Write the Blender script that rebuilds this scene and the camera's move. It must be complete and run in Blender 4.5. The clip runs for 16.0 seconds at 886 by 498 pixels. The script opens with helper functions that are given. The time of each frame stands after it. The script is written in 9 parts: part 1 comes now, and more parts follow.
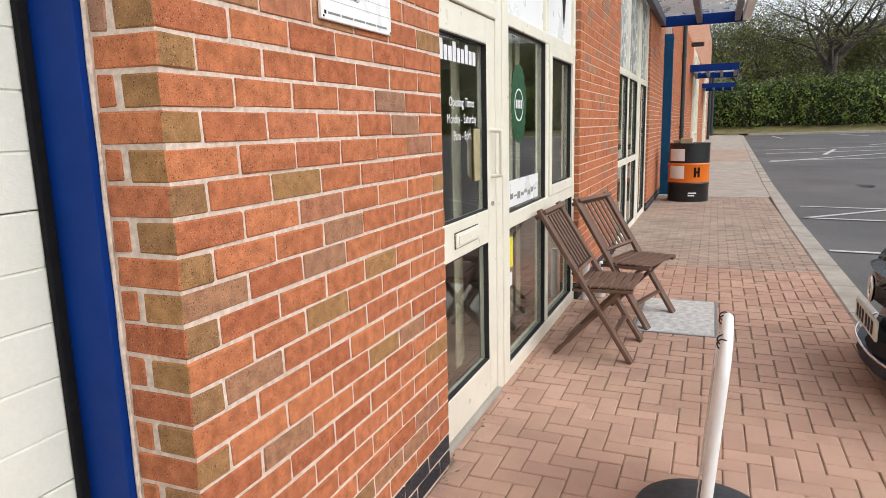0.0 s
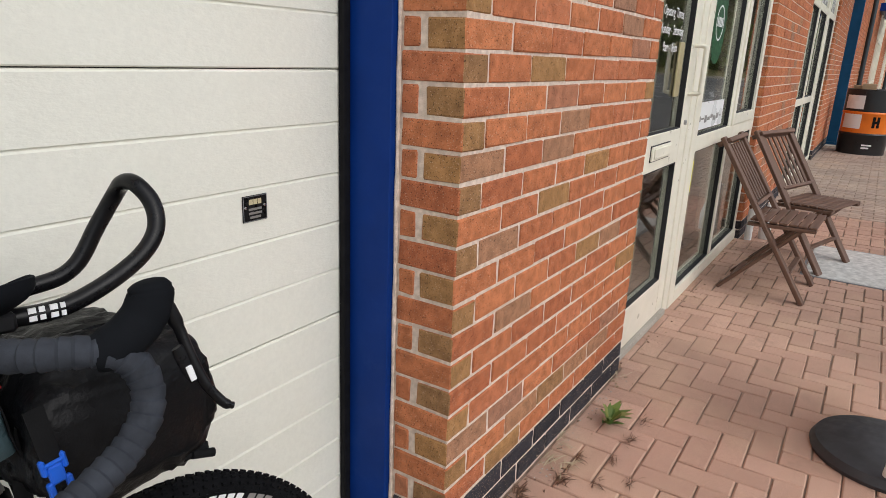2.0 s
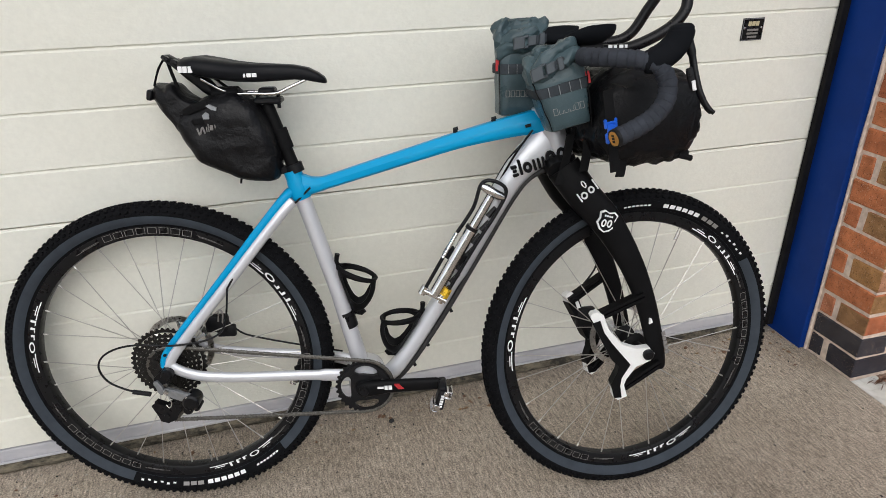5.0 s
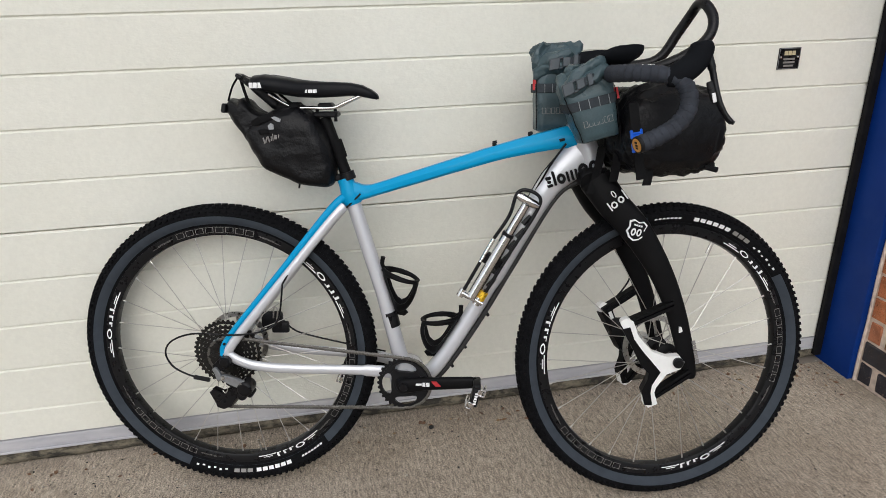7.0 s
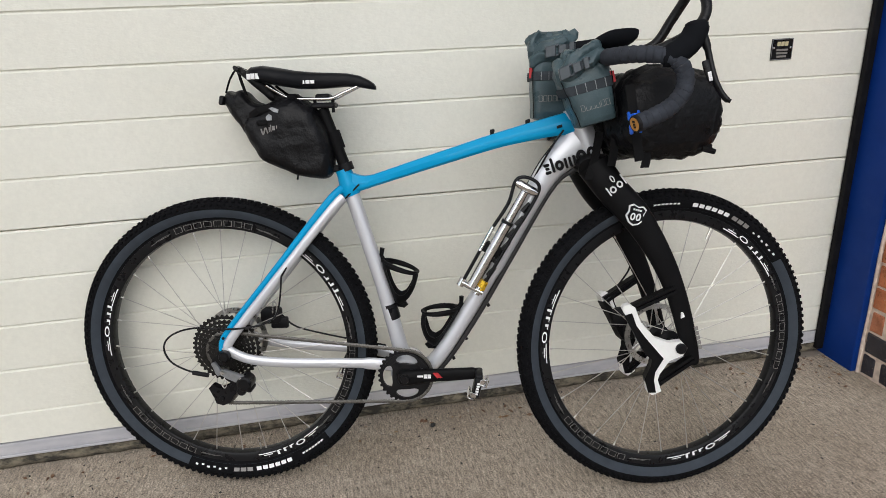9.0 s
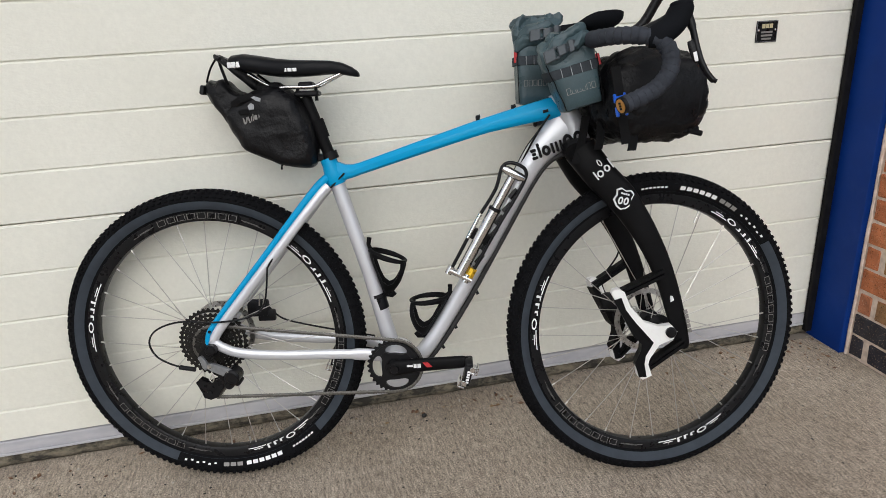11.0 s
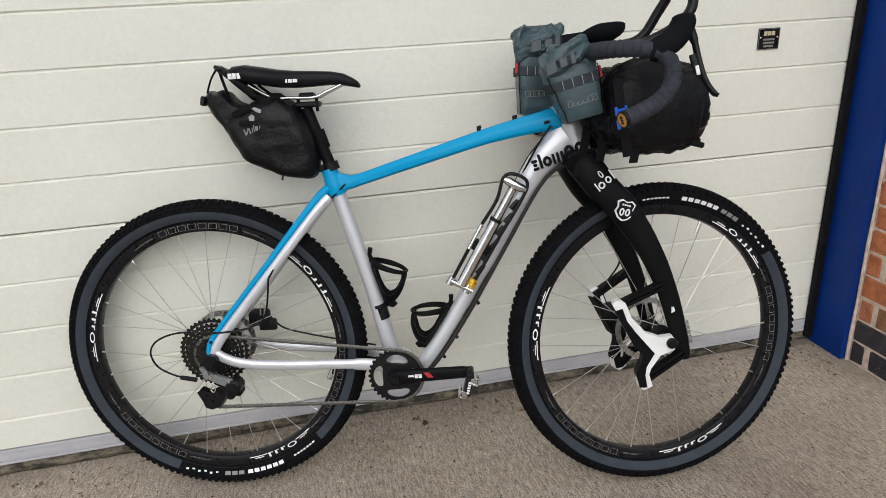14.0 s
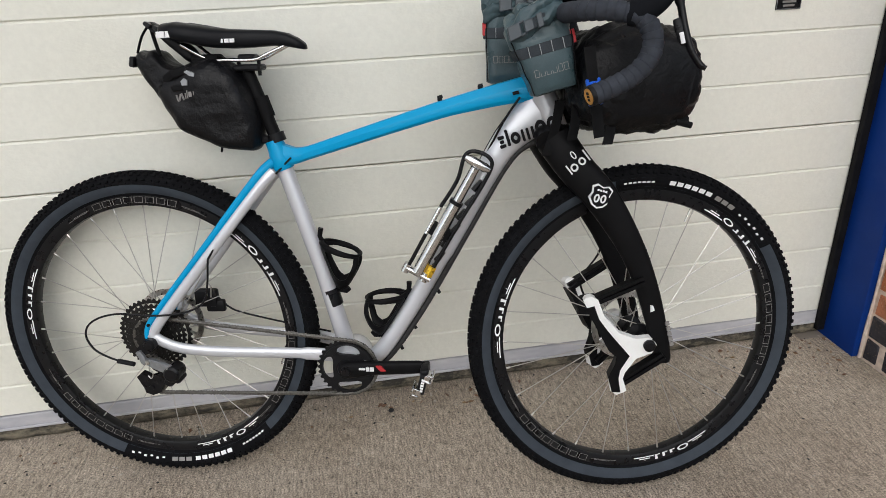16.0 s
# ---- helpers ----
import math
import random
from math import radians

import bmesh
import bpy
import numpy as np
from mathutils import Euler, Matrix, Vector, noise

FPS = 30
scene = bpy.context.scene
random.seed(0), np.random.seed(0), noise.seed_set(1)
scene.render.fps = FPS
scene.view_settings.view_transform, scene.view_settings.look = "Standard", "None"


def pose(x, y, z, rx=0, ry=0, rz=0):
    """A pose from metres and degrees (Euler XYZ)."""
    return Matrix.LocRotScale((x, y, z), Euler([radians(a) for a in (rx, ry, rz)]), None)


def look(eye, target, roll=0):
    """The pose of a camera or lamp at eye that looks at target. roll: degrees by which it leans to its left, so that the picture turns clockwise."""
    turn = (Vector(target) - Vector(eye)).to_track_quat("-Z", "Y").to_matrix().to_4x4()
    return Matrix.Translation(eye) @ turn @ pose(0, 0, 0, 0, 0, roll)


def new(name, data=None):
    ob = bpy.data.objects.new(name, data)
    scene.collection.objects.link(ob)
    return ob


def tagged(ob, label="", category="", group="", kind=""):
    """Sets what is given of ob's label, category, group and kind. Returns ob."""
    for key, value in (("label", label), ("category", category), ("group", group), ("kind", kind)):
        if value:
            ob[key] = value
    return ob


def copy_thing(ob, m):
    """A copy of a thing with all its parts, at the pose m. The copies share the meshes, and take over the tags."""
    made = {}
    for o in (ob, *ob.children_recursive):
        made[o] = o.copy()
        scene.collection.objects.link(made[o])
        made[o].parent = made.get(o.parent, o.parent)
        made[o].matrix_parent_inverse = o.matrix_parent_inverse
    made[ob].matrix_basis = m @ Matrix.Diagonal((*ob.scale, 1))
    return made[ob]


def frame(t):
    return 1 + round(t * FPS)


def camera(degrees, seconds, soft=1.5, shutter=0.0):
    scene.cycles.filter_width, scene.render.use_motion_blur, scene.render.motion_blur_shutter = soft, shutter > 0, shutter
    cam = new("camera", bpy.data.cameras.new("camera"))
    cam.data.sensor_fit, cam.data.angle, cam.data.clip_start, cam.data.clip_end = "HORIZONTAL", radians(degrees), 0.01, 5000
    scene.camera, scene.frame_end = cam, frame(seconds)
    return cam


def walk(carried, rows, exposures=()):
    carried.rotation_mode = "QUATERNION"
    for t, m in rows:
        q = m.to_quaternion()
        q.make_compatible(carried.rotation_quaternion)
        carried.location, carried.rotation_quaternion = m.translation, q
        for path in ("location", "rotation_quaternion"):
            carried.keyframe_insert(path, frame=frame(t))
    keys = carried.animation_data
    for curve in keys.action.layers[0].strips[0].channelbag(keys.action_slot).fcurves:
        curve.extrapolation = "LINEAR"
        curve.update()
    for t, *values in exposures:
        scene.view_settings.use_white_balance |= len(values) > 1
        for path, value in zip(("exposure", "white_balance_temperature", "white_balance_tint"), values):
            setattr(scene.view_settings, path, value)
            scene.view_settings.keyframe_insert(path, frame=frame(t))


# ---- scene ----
cam = camera(67.72, 16.0, soft=0.45)
PATH = [
    (0, (-1.019, -1.006, 1.449), (0.800, -0.259, 1.088), -1.4),
    (0.5, (-1.064, -0.942, 1.437), (0.755, -0.196, 1.072), -1.0),
    (1, (-1.137, -0.836, 1.410), (0.712, -0.144, 1.087), -0.7),
    (1.5, (-1.223, -0.787, 1.381), (0.567, 0.022, 1.003), 0.2),
    (2, (-1.276, -0.777, 1.341), (0.341, 0.256, 0.775), 2.4),
    (2.5, (-1.336, -0.829, 1.292), (-0.044, 0.546, 0.630), 1.2),
    (3, (-1.392, -0.880, 1.264), (-0.548, 0.728, 0.426), 0.4),
    (3.5, (-1.520, -0.900, 1.242), (-0.815, 0.716, 0.299), 1.5),
    (4, (-1.658, -0.979, 1.273), (-0.923, 0.619, 0.321), 0.5),
    (4.5, (-1.659, -1.088, 1.269), (-0.984, 0.551, 0.342), -0.6),
    (4.7, (-1.650, -1.146, 1.267), (-1.069, 0.536, 0.355), -0.8),
    (6.8, (-1.627, -1.363, 1.222), (-1.275, 0.464, 0.488), -1.1),
    (7, (-1.628, -1.366, 1.212), (-1.289, 0.461, 0.473), -1.4),
    (7.5, (-1.678, -1.371, 1.185), (-1.300, 0.474, 0.511), -1.1),
    (8, (-1.649, -1.386, 1.170), (-1.292, 0.474, 0.526), -2.5),
    (8.5, (-1.645, -1.390, 1.155), (-1.267, 0.463, 0.506), -2.2),
    (9, (-1.640, -1.386, 1.140), (-1.286, 0.462, 0.461), -2.2),
    (9.5, (-1.645, -1.381, 1.133), (-1.284, 0.460, 0.441), -2.2),
    (10, (-1.642, -1.382, 1.126), (-1.270, 0.459, 0.439), -2.4),
    (12.5, (-1.629, -1.374, 1.120), (-1.245, 0.455, 0.408), -3.5),
    (13, (-1.643, -1.383, 1.121), (-1.257, 0.449, 0.417), -3.4),
    (13.5, (-1.632, -1.384, 1.129), (-1.244, 0.455, 0.446), -4.3),
    (14, (-1.631, -1.366, 1.155), (-1.252, 0.464, 0.445), -3.0),
    (14.5, (-1.606, -1.380, 1.136), (-1.267, 0.456, 0.418), -3.6),
    (15, (-1.583, -1.385, 1.140), (-1.257, 0.441, 0.391), -2.4),
    (15.5, (-1.531, -1.356, 1.122), (-1.211, 0.455, 0.337), -4.1),
    (16, (-1.436, -1.233, 1.155), (-1.167, 0.563, 0.317), -2.6),
]
walk(cam, [(t, look(eye, target, roll)) for t, eye, target, roll in PATH], exposures=[(0, 0.42), (1.0, 0.32), (2.0, 0.06), (3.0, -0.02), (3.7, 0.06), (7, 0.0), (16, 0.0)])

# ---- world and light ----
world = bpy.data.worlds.new("sky")
scene.world = world
world.use_nodes = True
wn, wl = world.node_tree.nodes, world.node_tree.links
sky = wn.new("ShaderNodeTexSky")
sky.sky_type = "NISHITA"
sky.sun_disc = False
sky.sun_elevation, sky.sun_rotation = radians(39), radians(192)
sky.air_density, sky.dust_density, sky.ozone_density = 1.0, 1.5, 1.0
soft_sky = wn.new("ShaderNodeHueSaturation")
soft_sky.inputs["Saturation"].default_value = 0.35
wl.new(sky.outputs[0], soft_sky.inputs["Color"])
wl.new(soft_sky.outputs[0], wn["Background"].inputs[0])
wn["Background"].inputs[1].default_value = 0.185
sun_data = bpy.data.lights.new("sun", "SUN")
sun_data.energy, sun_data.angle, sun_data.color = 1.00, radians(75), (1.0, 0.985, 0.96)
sun = new("sun", sun_data)
sun.matrix_world = look((0, 0, 0), (0.16, 0.76, -0.63))


# ---- materials ----
class Mat:
    """A small builder of node materials."""

    def __init__(self, name, color=(0.5, 0.5, 0.5), rough=0.6, metal=0.0, spec=0.5):
        self.m = bpy.data.materials.new(name)
        self.m.use_nodes = True
        self.n, self.l = self.m.node_tree.nodes, self.m.node_tree.links
        self.b = self.n["Principled BSDF"]
        self.b.inputs["Base Color"].default_value = (*color, 1)
        self.b.inputs["Roughness"].default_value = rough
        self.b.inputs["Metallic"].default_value = metal
        self.b.inputs["Specular IOR Level"].default_value = spec
        self.color = None
        self.height = None
        self.base = color

    def coords(self, scale=(1, 1, 1), world_space=False, turn=(0, 0, 0)):
        mp = self.n.new("ShaderNodeMapping")
        mp.inputs["Scale"].default_value = scale
        mp.inputs["Rotation"].default_value = turn
        if world_space:
            g = self.n.new("ShaderNodeNewGeometry")
            self.l.new(g.outputs["Position"], mp.inputs["Vector"])
        else:
            c = self.n.new("ShaderNodeTexCoord")
            self.l.new(c.outputs["Object"], mp.inputs["Vector"])
        return mp.outputs[0]

    def noise(self, scale, detail=4, rough=0.55, stretch=(1, 1, 1), world_space=True, turn=(0, 0, 0)):
        t = self.n.new("ShaderNodeTexNoise")
        t.inputs["Scale"].default_value = scale
        t.inputs["Detail"].default_value = detail
        t.inputs["Roughness"].default_value = rough
        self.l.new(self.coords(stretch, world_space, turn), t.inputs["Vector"])
        return t.outputs["Fac"]

    def voronoi(self, scale, stretch=(1, 1, 1), world_space=True):
        t = self.n.new("ShaderNodeTexVoronoi")
        t.inputs["Scale"].default_value = scale
        self.l.new(self.coords(stretch, world_space), t.inputs["Vector"])
        return t.outputs["Distance"]

    def ramp(self, fac, *stops):
        r = self.n.new("ShaderNodeValToRGB")
        e = r.color_ramp.elements
        while len(e) < len(stops):
            e.new(0.5)
        for el, (p, c) in zip(e, stops):
            el.position = p
            el.color = (*c, 1) if len(c) == 3 else c
        self.l.new(fac, r.inputs[0])
        return r.outputs[0]

    def grey(self, fac, a, b, lo=0.0, hi=1.0):
        m = self.n.new("ShaderNodeMapRange")
        m.inputs[1].default_value, m.inputs[2].default_value = a, b
        m.inputs[3].default_value, m.inputs[4].default_value = lo, hi
        self.l.new(fac, m.inputs[0])
        return m.outputs[0]

    def mix(self, fac, a, b, how="MIX"):
        m = self.n.new("ShaderNodeMix")
        m.data_type, m.blend_type = "RGBA", how
        for v, s in ((fac, m.inputs[0]), (a, m.inputs[6]), (b, m.inputs[7])):
            if isinstance(v, (int, float)):
                s.default_value = v
            elif isinstance(v, tuple):
                s.default_value = (*v, 1)
            else:
                self.l.new(v, s)
        return m.outputs[2]

    def random(self):
        o = self.n.new("ShaderNodeObjectInfo")
        return o.outputs["Random"]

    def island(self):
        g = self.n.new("ShaderNodeNewGeometry")
        return g.outputs["Random Per Island"]

    def set_color(self, out):
        self.l.new(out, self.b.inputs["Base Color"])
        return self

    def set_rough(self, out):
        self.l.new(out, self.b.inputs["Roughness"])
        return self

    def bump(self, fac, strength=0.3, dist=0.002):
        b = self.n.new("ShaderNodeBump")
        b.inputs["Strength"].default_value = strength
        b.inputs["Distance"].default_value = dist
        self.l.new(fac, b.inputs["Height"])
        if self.height is not None:
            self.l.new(self.height, b.inputs["Normal"])
        self.height = b.outputs[0]
        self.l.new(self.height, self.b.inputs["Normal"])
        return self


def brick_material(name, stops, by_island=False):
    m = Mat(name, rough=0.85, spec=0.2)
    who = m.island() if by_island else m.random()
    base = m.ramp(who, *stops)
    cloud = m.grey(m.noise(26, 3), 0.35, 0.7, 0.72, 1.18)
    base = m.mix(1.0, base, cloud, "MULTIPLY")
    pits = m.grey(m.noise(240, 2, 0.6), 0.33, 0.39, 0.35, 1.0)
    base = m.mix(1.0, base, pits, "MULTIPLY")
    holes = m.grey(m.voronoi(125), 0.13, 0.20, 0.12, 1.0)
    base = m.mix(1.0, base, m.mix(m.grey(m.noise(40, 2), 0.42, 0.55), (1.0, 1.0, 1.0), holes), "MULTIPLY")
    flecks = m.grey(m.noise(330, 1, 0.5), 0.66, 0.71, 0.0, 0.6)
    base = m.mix(flecks, base, (0.62, 0.42, 0.3))
    m.set_color(base)
    m.bump(m.noise(190, 4), 0.45, 0.002).bump(m.noise(30, 3), 0.35, 0.003)
    return m.m


RED = [(0.0, (0.47, 0.158, 0.070)), (0.35, (0.55, 0.196, 0.085)), (0.6, (0.42, 0.132, 0.060)), (0.82, (0.52, 0.180, 0.086)), (0.90, (0.33, 0.175, 0.115)), (1.0, (0.43, 0.21, 0.105))]
BROWN = [(0.0, (0.32, 0.170, 0.072)), (0.4, (0.38, 0.20, 0.080)), (0.7, (0.28, 0.15, 0.072)), (1.0, (0.43, 0.22, 0.085))]
DARK = [(0.0, (0.03, 0.03, 0.036)), (0.5, (0.045, 0.043, 0.05)), (1.0, (0.035, 0.033, 0.042))]
M_BRICK = brick_material("brick_red", RED)
M_BRICK_FAR = brick_material("brick_red_wall", RED, True)
M_BROWN = brick_material("brick_brown", BROWN)
M_DARK = brick_material("engineering_brick", DARK)
M_DARK_FAR = brick_material("engineering_brick_wall", DARK, True)


def plain(name, color, rough=0.5, metal=0.0, cloud=0.12, scale=12, bump=0.0, bump_scale=200, dirt=None, spec=0.5):
    """A surface of one colour with faint clouds, wear in the gloss and a fine relief."""
    m = Mat(name, color, rough, metal, spec)
    f = m.grey(m.noise(scale, 5), 0.3, 0.7, 1 - cloud, 1 + cloud)
    c = m.mix(1.0, color, f, "MULTIPLY")
    if dirt:
        c = m.mix(m.grey(m.noise(scale * 3.1, 6, 0.65), 0.55, 0.75, 0.0, dirt[0]), c, dirt[1])
    m.set_color(c)
    m.set_rough(m.grey(m.noise(scale * 2.3, 3), 0.3, 0.7, max(0.02, rough - 0.08), min(1, rough + 0.1)))
    if bump:
        m.bump(m.noise(bump_scale, 4), bump, 0.001)
    return m.m


def coursed_brick(name):
    """Brickwork of a wall that stays far off: courses and joints in the material."""
    m = Mat(name, rough=0.88, spec=0.2)
    t = m.n.new("ShaderNodeTexBrick")
    m.l.new(m.coords((1, 1, 1), True, (radians(-90), 0, 0)), t.inputs["Vector"])
    for key, v in (("Scale", 1.0), ("Mortar Size", 0.010), ("Mortar Smooth", 0.1), ("Bias", -0.1), ("Brick Width", 0.225), ("Row Height", 0.075)):
        t.inputs[key].default_value = v
    t.inputs["Color1"].default_value = (0.50, 0.155, 0.055, 1)
    t.inputs["Color2"].default_value = (0.36, 0.135, 0.060, 1)
    t.inputs["Mortar"].default_value = (0.62, 0.53, 0.44, 1)
    m.set_color(m.mix(1.0, t.outputs["Color"], m.grey(m.noise(26, 4), 0.3, 0.7, 0.75, 1.2), "MULTIPLY"))
    m.bump(t.outputs["Fac"], -0.5, 0.004)
    return m.m


M_COURSED = coursed_brick("coursed_red_brick")

mm = Mat("mortar", rough=0.95)
mm.set_color(mm.mix(mm.grey(mm.noise(60, 4), 0.35, 0.7), (0.56, 0.45, 0.37), (0.78, 0.65, 0.55)))
mm.bump(mm.noise(300, 4), 0.6, 0.002).bump(mm.noise(45, 3), 0.5, 0.004)
M_MORTAR = mm.m

mm = Mat("cream_door_coating", rough=0.42)
mm.set_color(mm.mix(1.0, mm.mix(mm.grey(mm.noise(2.5, 4), 0.35, 0.7), (0.735, 0.728, 0.645), (0.775, 0.768, 0.69)), mm.grey(mm.noise(90, 2), 0.3, 0.7, 0.97, 1.02), "MULTIPLY"))
mm.bump(mm.noise(230, 2, 0.5, (0.5, 1, 1)), 0.55, 0.0013)
M_DOOR = mm.m
mm = Mat("aluminium_strip", (0.45, 0.45, 0.48), 0.45, 0.0)
mm.set_color(mm.mix(mm.grey(mm.noise(14, 5, 0.6, (0.3, 1, 1)), 0.4, 0.7), (0.40, 0.40, 0.43), (0.56, 0.55, 0.56)))
M_ALU = mm.m
M_BLUE = plain("blue_paint", (0.002, 0.029, 0.185), 0.5, 0, 0.12, 5, 0.08, 60, (0.18, (0.02, 0.06, 0.24)), spec=0.15)
M_RUBBER = plain("black_rubber", (0.017, 0.017, 0.018), 0.7, 0, 0.3, 30, 0.2, 150, (0.3, (0.08, 0.075, 0.065)))
mm = Mat("dirty_seal_rubber", rough=0.9, spec=0.1)
mm.set_color(mm.mix(mm.grey(mm.noise(38, 6, 0.7, (0.5, 1, 1)), 0.42, 0.62), (0.045, 0.042, 0.036), (0.20, 0.175, 0.13)))
mm.bump(mm.noise(120, 4), 0.6, 0.004)
M_SEAL = mm.m
M_TEAL = plain("teal_blue_paint", (0.008, 0.072, 0.165), 0.5, 0, 0.15, 5, 0.08, 60, (0.25, (0.03, 0.10, 0.18)), spec=0.15)
M_PIPE = plain("dark_slate_pipe", (0.020, 0.034, 0.040), 0.5, 0, 0.2, 8)
M_BLACKSEAL = plain("black_side_seal", (0.008, 0.008, 0.009), 0.6, 0, 0.3, 30, 0.2, 150, spec=0.1)
M_FRAME = plain("cream_frame_coating", (0.80, 0.765, 0.64), 0.35, 0, 0.05, 6, 0.03, 90, (0.12, (0.5, 0.45, 0.35)))
M_WHITE = plain("white_paint", (0.80, 0.80, 0.78), 0.4, 0, 0.05, 14, 0.05, 90, (0.15, (0.4, 0.37, 0.33)))
M_PANEL = plain("white_sign_panel", (0.82, 0.83, 0.82), 0.3, 0, 0.03, 3)
M_SLAB = plain("pale_concrete_slab", (0.56, 0.55, 0.52), 0.9, 0, 0.25, 22, 0.3, 220, (0.35, (0.30, 0.28, 0.25)))
M_DARKROOM = plain("dim_room_wall", (0.58, 0.55, 0.48), 0.8, 0, 0.2, 3)
M_ROOMFLOOR = plain("dim_room_floor", (0.22, 0.19, 0.16), 0.5, 0, 0.2, 3)

mm = Mat("brushed_concrete", rough=0.9)
fine = mm.noise(150, 5, 0.65, (1.0, 0.22, 1.0), turn=(0, 0, radians(8)))
grain = mm.noise(260, 3, 0.6)
c = mm.mix(mm.grey(mm.noise(2.2, 5, 0.6), 0.35, 0.68), (0.285, 0.234, 0.180), (0.410, 0.348, 0.280))
c = mm.mix(1.0, c, mm.grey(fine, 0.35, 0.65, 0.62, 1.34), "MULTIPLY")
c = mm.mix(1.0, c, mm.grey(grain, 0.34, 0.66, 0.42, 1.55), "MULTIPLY")
c = mm.mix(1.0, c, mm.grey(mm.noise(95, 2, 0.6), 0.30, 0.40, 0.45, 1.0), "MULTIPLY")
c = mm.mix(mm.grey(mm.noise(9, 6, 0.7), 0.60, 0.72, 0.0, 0.45), c, (0.20, 0.16, 0.12))
mm.set_color(c)
mm.bump(fine, 0.7, 0.004).bump(grain, 0.5, 0.002)
M_CONCRETE = mm.m

mm = Mat("pale_concrete", rough=0.9)
c = mm.mix(mm.grey(mm.noise(3, 5, 0.6), 0.35, 0.68), (0.36, 0.33, 0.28), (0.50, 0.46, 0.40))
c = mm.mix(1.0, c, mm.grey(mm.noise(220, 3, 0.6), 0.3, 0.7, 0.75, 1.2), "MULTIPLY")
c = mm.mix(mm.grey(mm.noise(14, 6, 0.7), 0.58, 0.7, 0.0, 0.4), c, (0.22, 0.20, 0.17))
mm.set_color(c)
mm.bump(mm.noise(160, 4), 0.4, 0.002)
M_KERB = mm.m


M_EDGING = plain("whitish_concrete_edging", (0.62, 0.60, 0.55), 0.9, 0, 0.18, 14, 0.4, 160, (0.5, (0.40, 0.36, 0.31)))


def paver_material(name, stops, by_island):
    m = Mat(name, rough=0.85)
    base = m.ramp(m.island() if by_island else m.random(), *stops)
    base = m.mix(1.0, base, m.grey(m.noise(1.3, 4), 0.3, 0.7, 0.86, 1.14), "MULTIPLY")
    base = m.mix(m.grey(m.noise(2.1, 5, 0.6), 0.50, 0.70, 0.0, 0.55), base, (0.56, 0.385, 0.265))
    base = m.mix(1.0, base, m.grey(m.noise(300, 3, 0.65), 0.3, 0.7, 0.72, 1.25), "MULTIPLY")
    base = m.mix(m.grey(m.noise(5, 5, 0.65), 0.58, 0.75, 0.0, 0.35), base, (0.24, 0.17, 0.13))
    m.set_color(base)
    m.bump(m.noise(250, 4), 0.5, 0.002)
    return m.m


PINK = [(0.0, (0.475, 0.292, 0.214)), (0.35, (0.53, 0.334, 0.250)), (0.7, (0.43, 0.264, 0.195)), (1.0, (0.51, 0.316, 0.236))]
GREYRED = [(0.0, (0.38, 0.285, 0.225)), (0.5, (0.43, 0.33, 0.265)), (1.0, (0.335, 0.245, 0.195))]
M_PAVER = paver_material("red_block_paver", PINK, False)
M_PAVER_FAR = paver_material("red_block_paving", PINK, True)
M_PAVER_GREY = paver_material("worn_block_paving", GREYRED, True)
mm = Mat("jointing_sand", rough=1.0)
mm.set_color(mm.mix(mm.grey(mm.noise(12, 5), 0.35, 0.7), (0.17, 0.115, 0.085), (0.36, 0.26, 0.195)))
mm.bump(mm.noise(400, 3), 0.5, 0.002)
M_SAND = mm.m

mm = Mat("asphalt", rough=0.9)
c = mm.mix(mm.grey(mm.noise(0.35, 6, 0.6), 0.35, 0.68), (0.095, 0.094, 0.093), (0.150, 0.147, 0.143))
c = mm.mix(1.0, c, mm.grey(mm.noise(60, 3, 0.7), 0.3, 0.7, 0.7, 1.35), "MULTIPLY")
mm.set_color(c)
mm.bump(mm.noise(120, 4), 0.5, 0.005)
M_ASPHALT = mm.m
M_ROADPAINT = plain("worn_road_paint", (0.62, 0.62, 0.60), 0.7, 0, 0.15, 8, 0.2, 120, (0.75, (0.14, 0.14, 0.14)))
mm = Mat("rough_grass", rough=0.9)
mm.set_color(mm.mix(mm.grey(mm.noise(1.2, 6, 0.65), 0.35, 0.68), (0.17, 0.18, 0.06), (0.33, 0.26, 0.12)))
mm.bump(mm.noise(30, 4), 0.8, 0.05)
M_GRASS = mm.m


def leaf_material(name, stops):
    m = Mat(name, rough=0.55)
    m.set_color(m.ramp(m.island(), *stops))
    return m.m


M_HEDGE = leaf_material("hedge_leaf", [(0.0, (0.050, 0.100, 0.016)), (0.5, (0.130, 0.205, 0.030)), (0.85, (0.230, 0.310, 0.050)), (1.0, (0.120, 0.125, 0.035))])
M_YOUNGLEAF = leaf_material("young_leaf", [(0.0, (0.14, 0.165, 0.030)), (0.5, (0.21, 0.23, 0.045)), (1.0, (0.12, 0.11, 0.035))])
M_WOODLEAF = leaf_material("woodland_leaf", [(0.0, (0.080, 0.100, 0.025)), (0.5, (0.135, 0.150, 0.036)), (1.0, (0.095, 0.080, 0.033))])
M_WEED = leaf_material("weed_leaf", [(0.0, (0.07, 0.13, 0.02)), (0.6, (0.14, 0.2, 0.04)), (1.0, (0.28, 0.24, 0.08))])
M_DRY = leaf_material("dry_leaf", [(0.0, (0.12, 0.06, 0.035)), (0.6, (0.2, 0.11, 0.06)), (1.0, (0.3, 0.2, 0.1))])
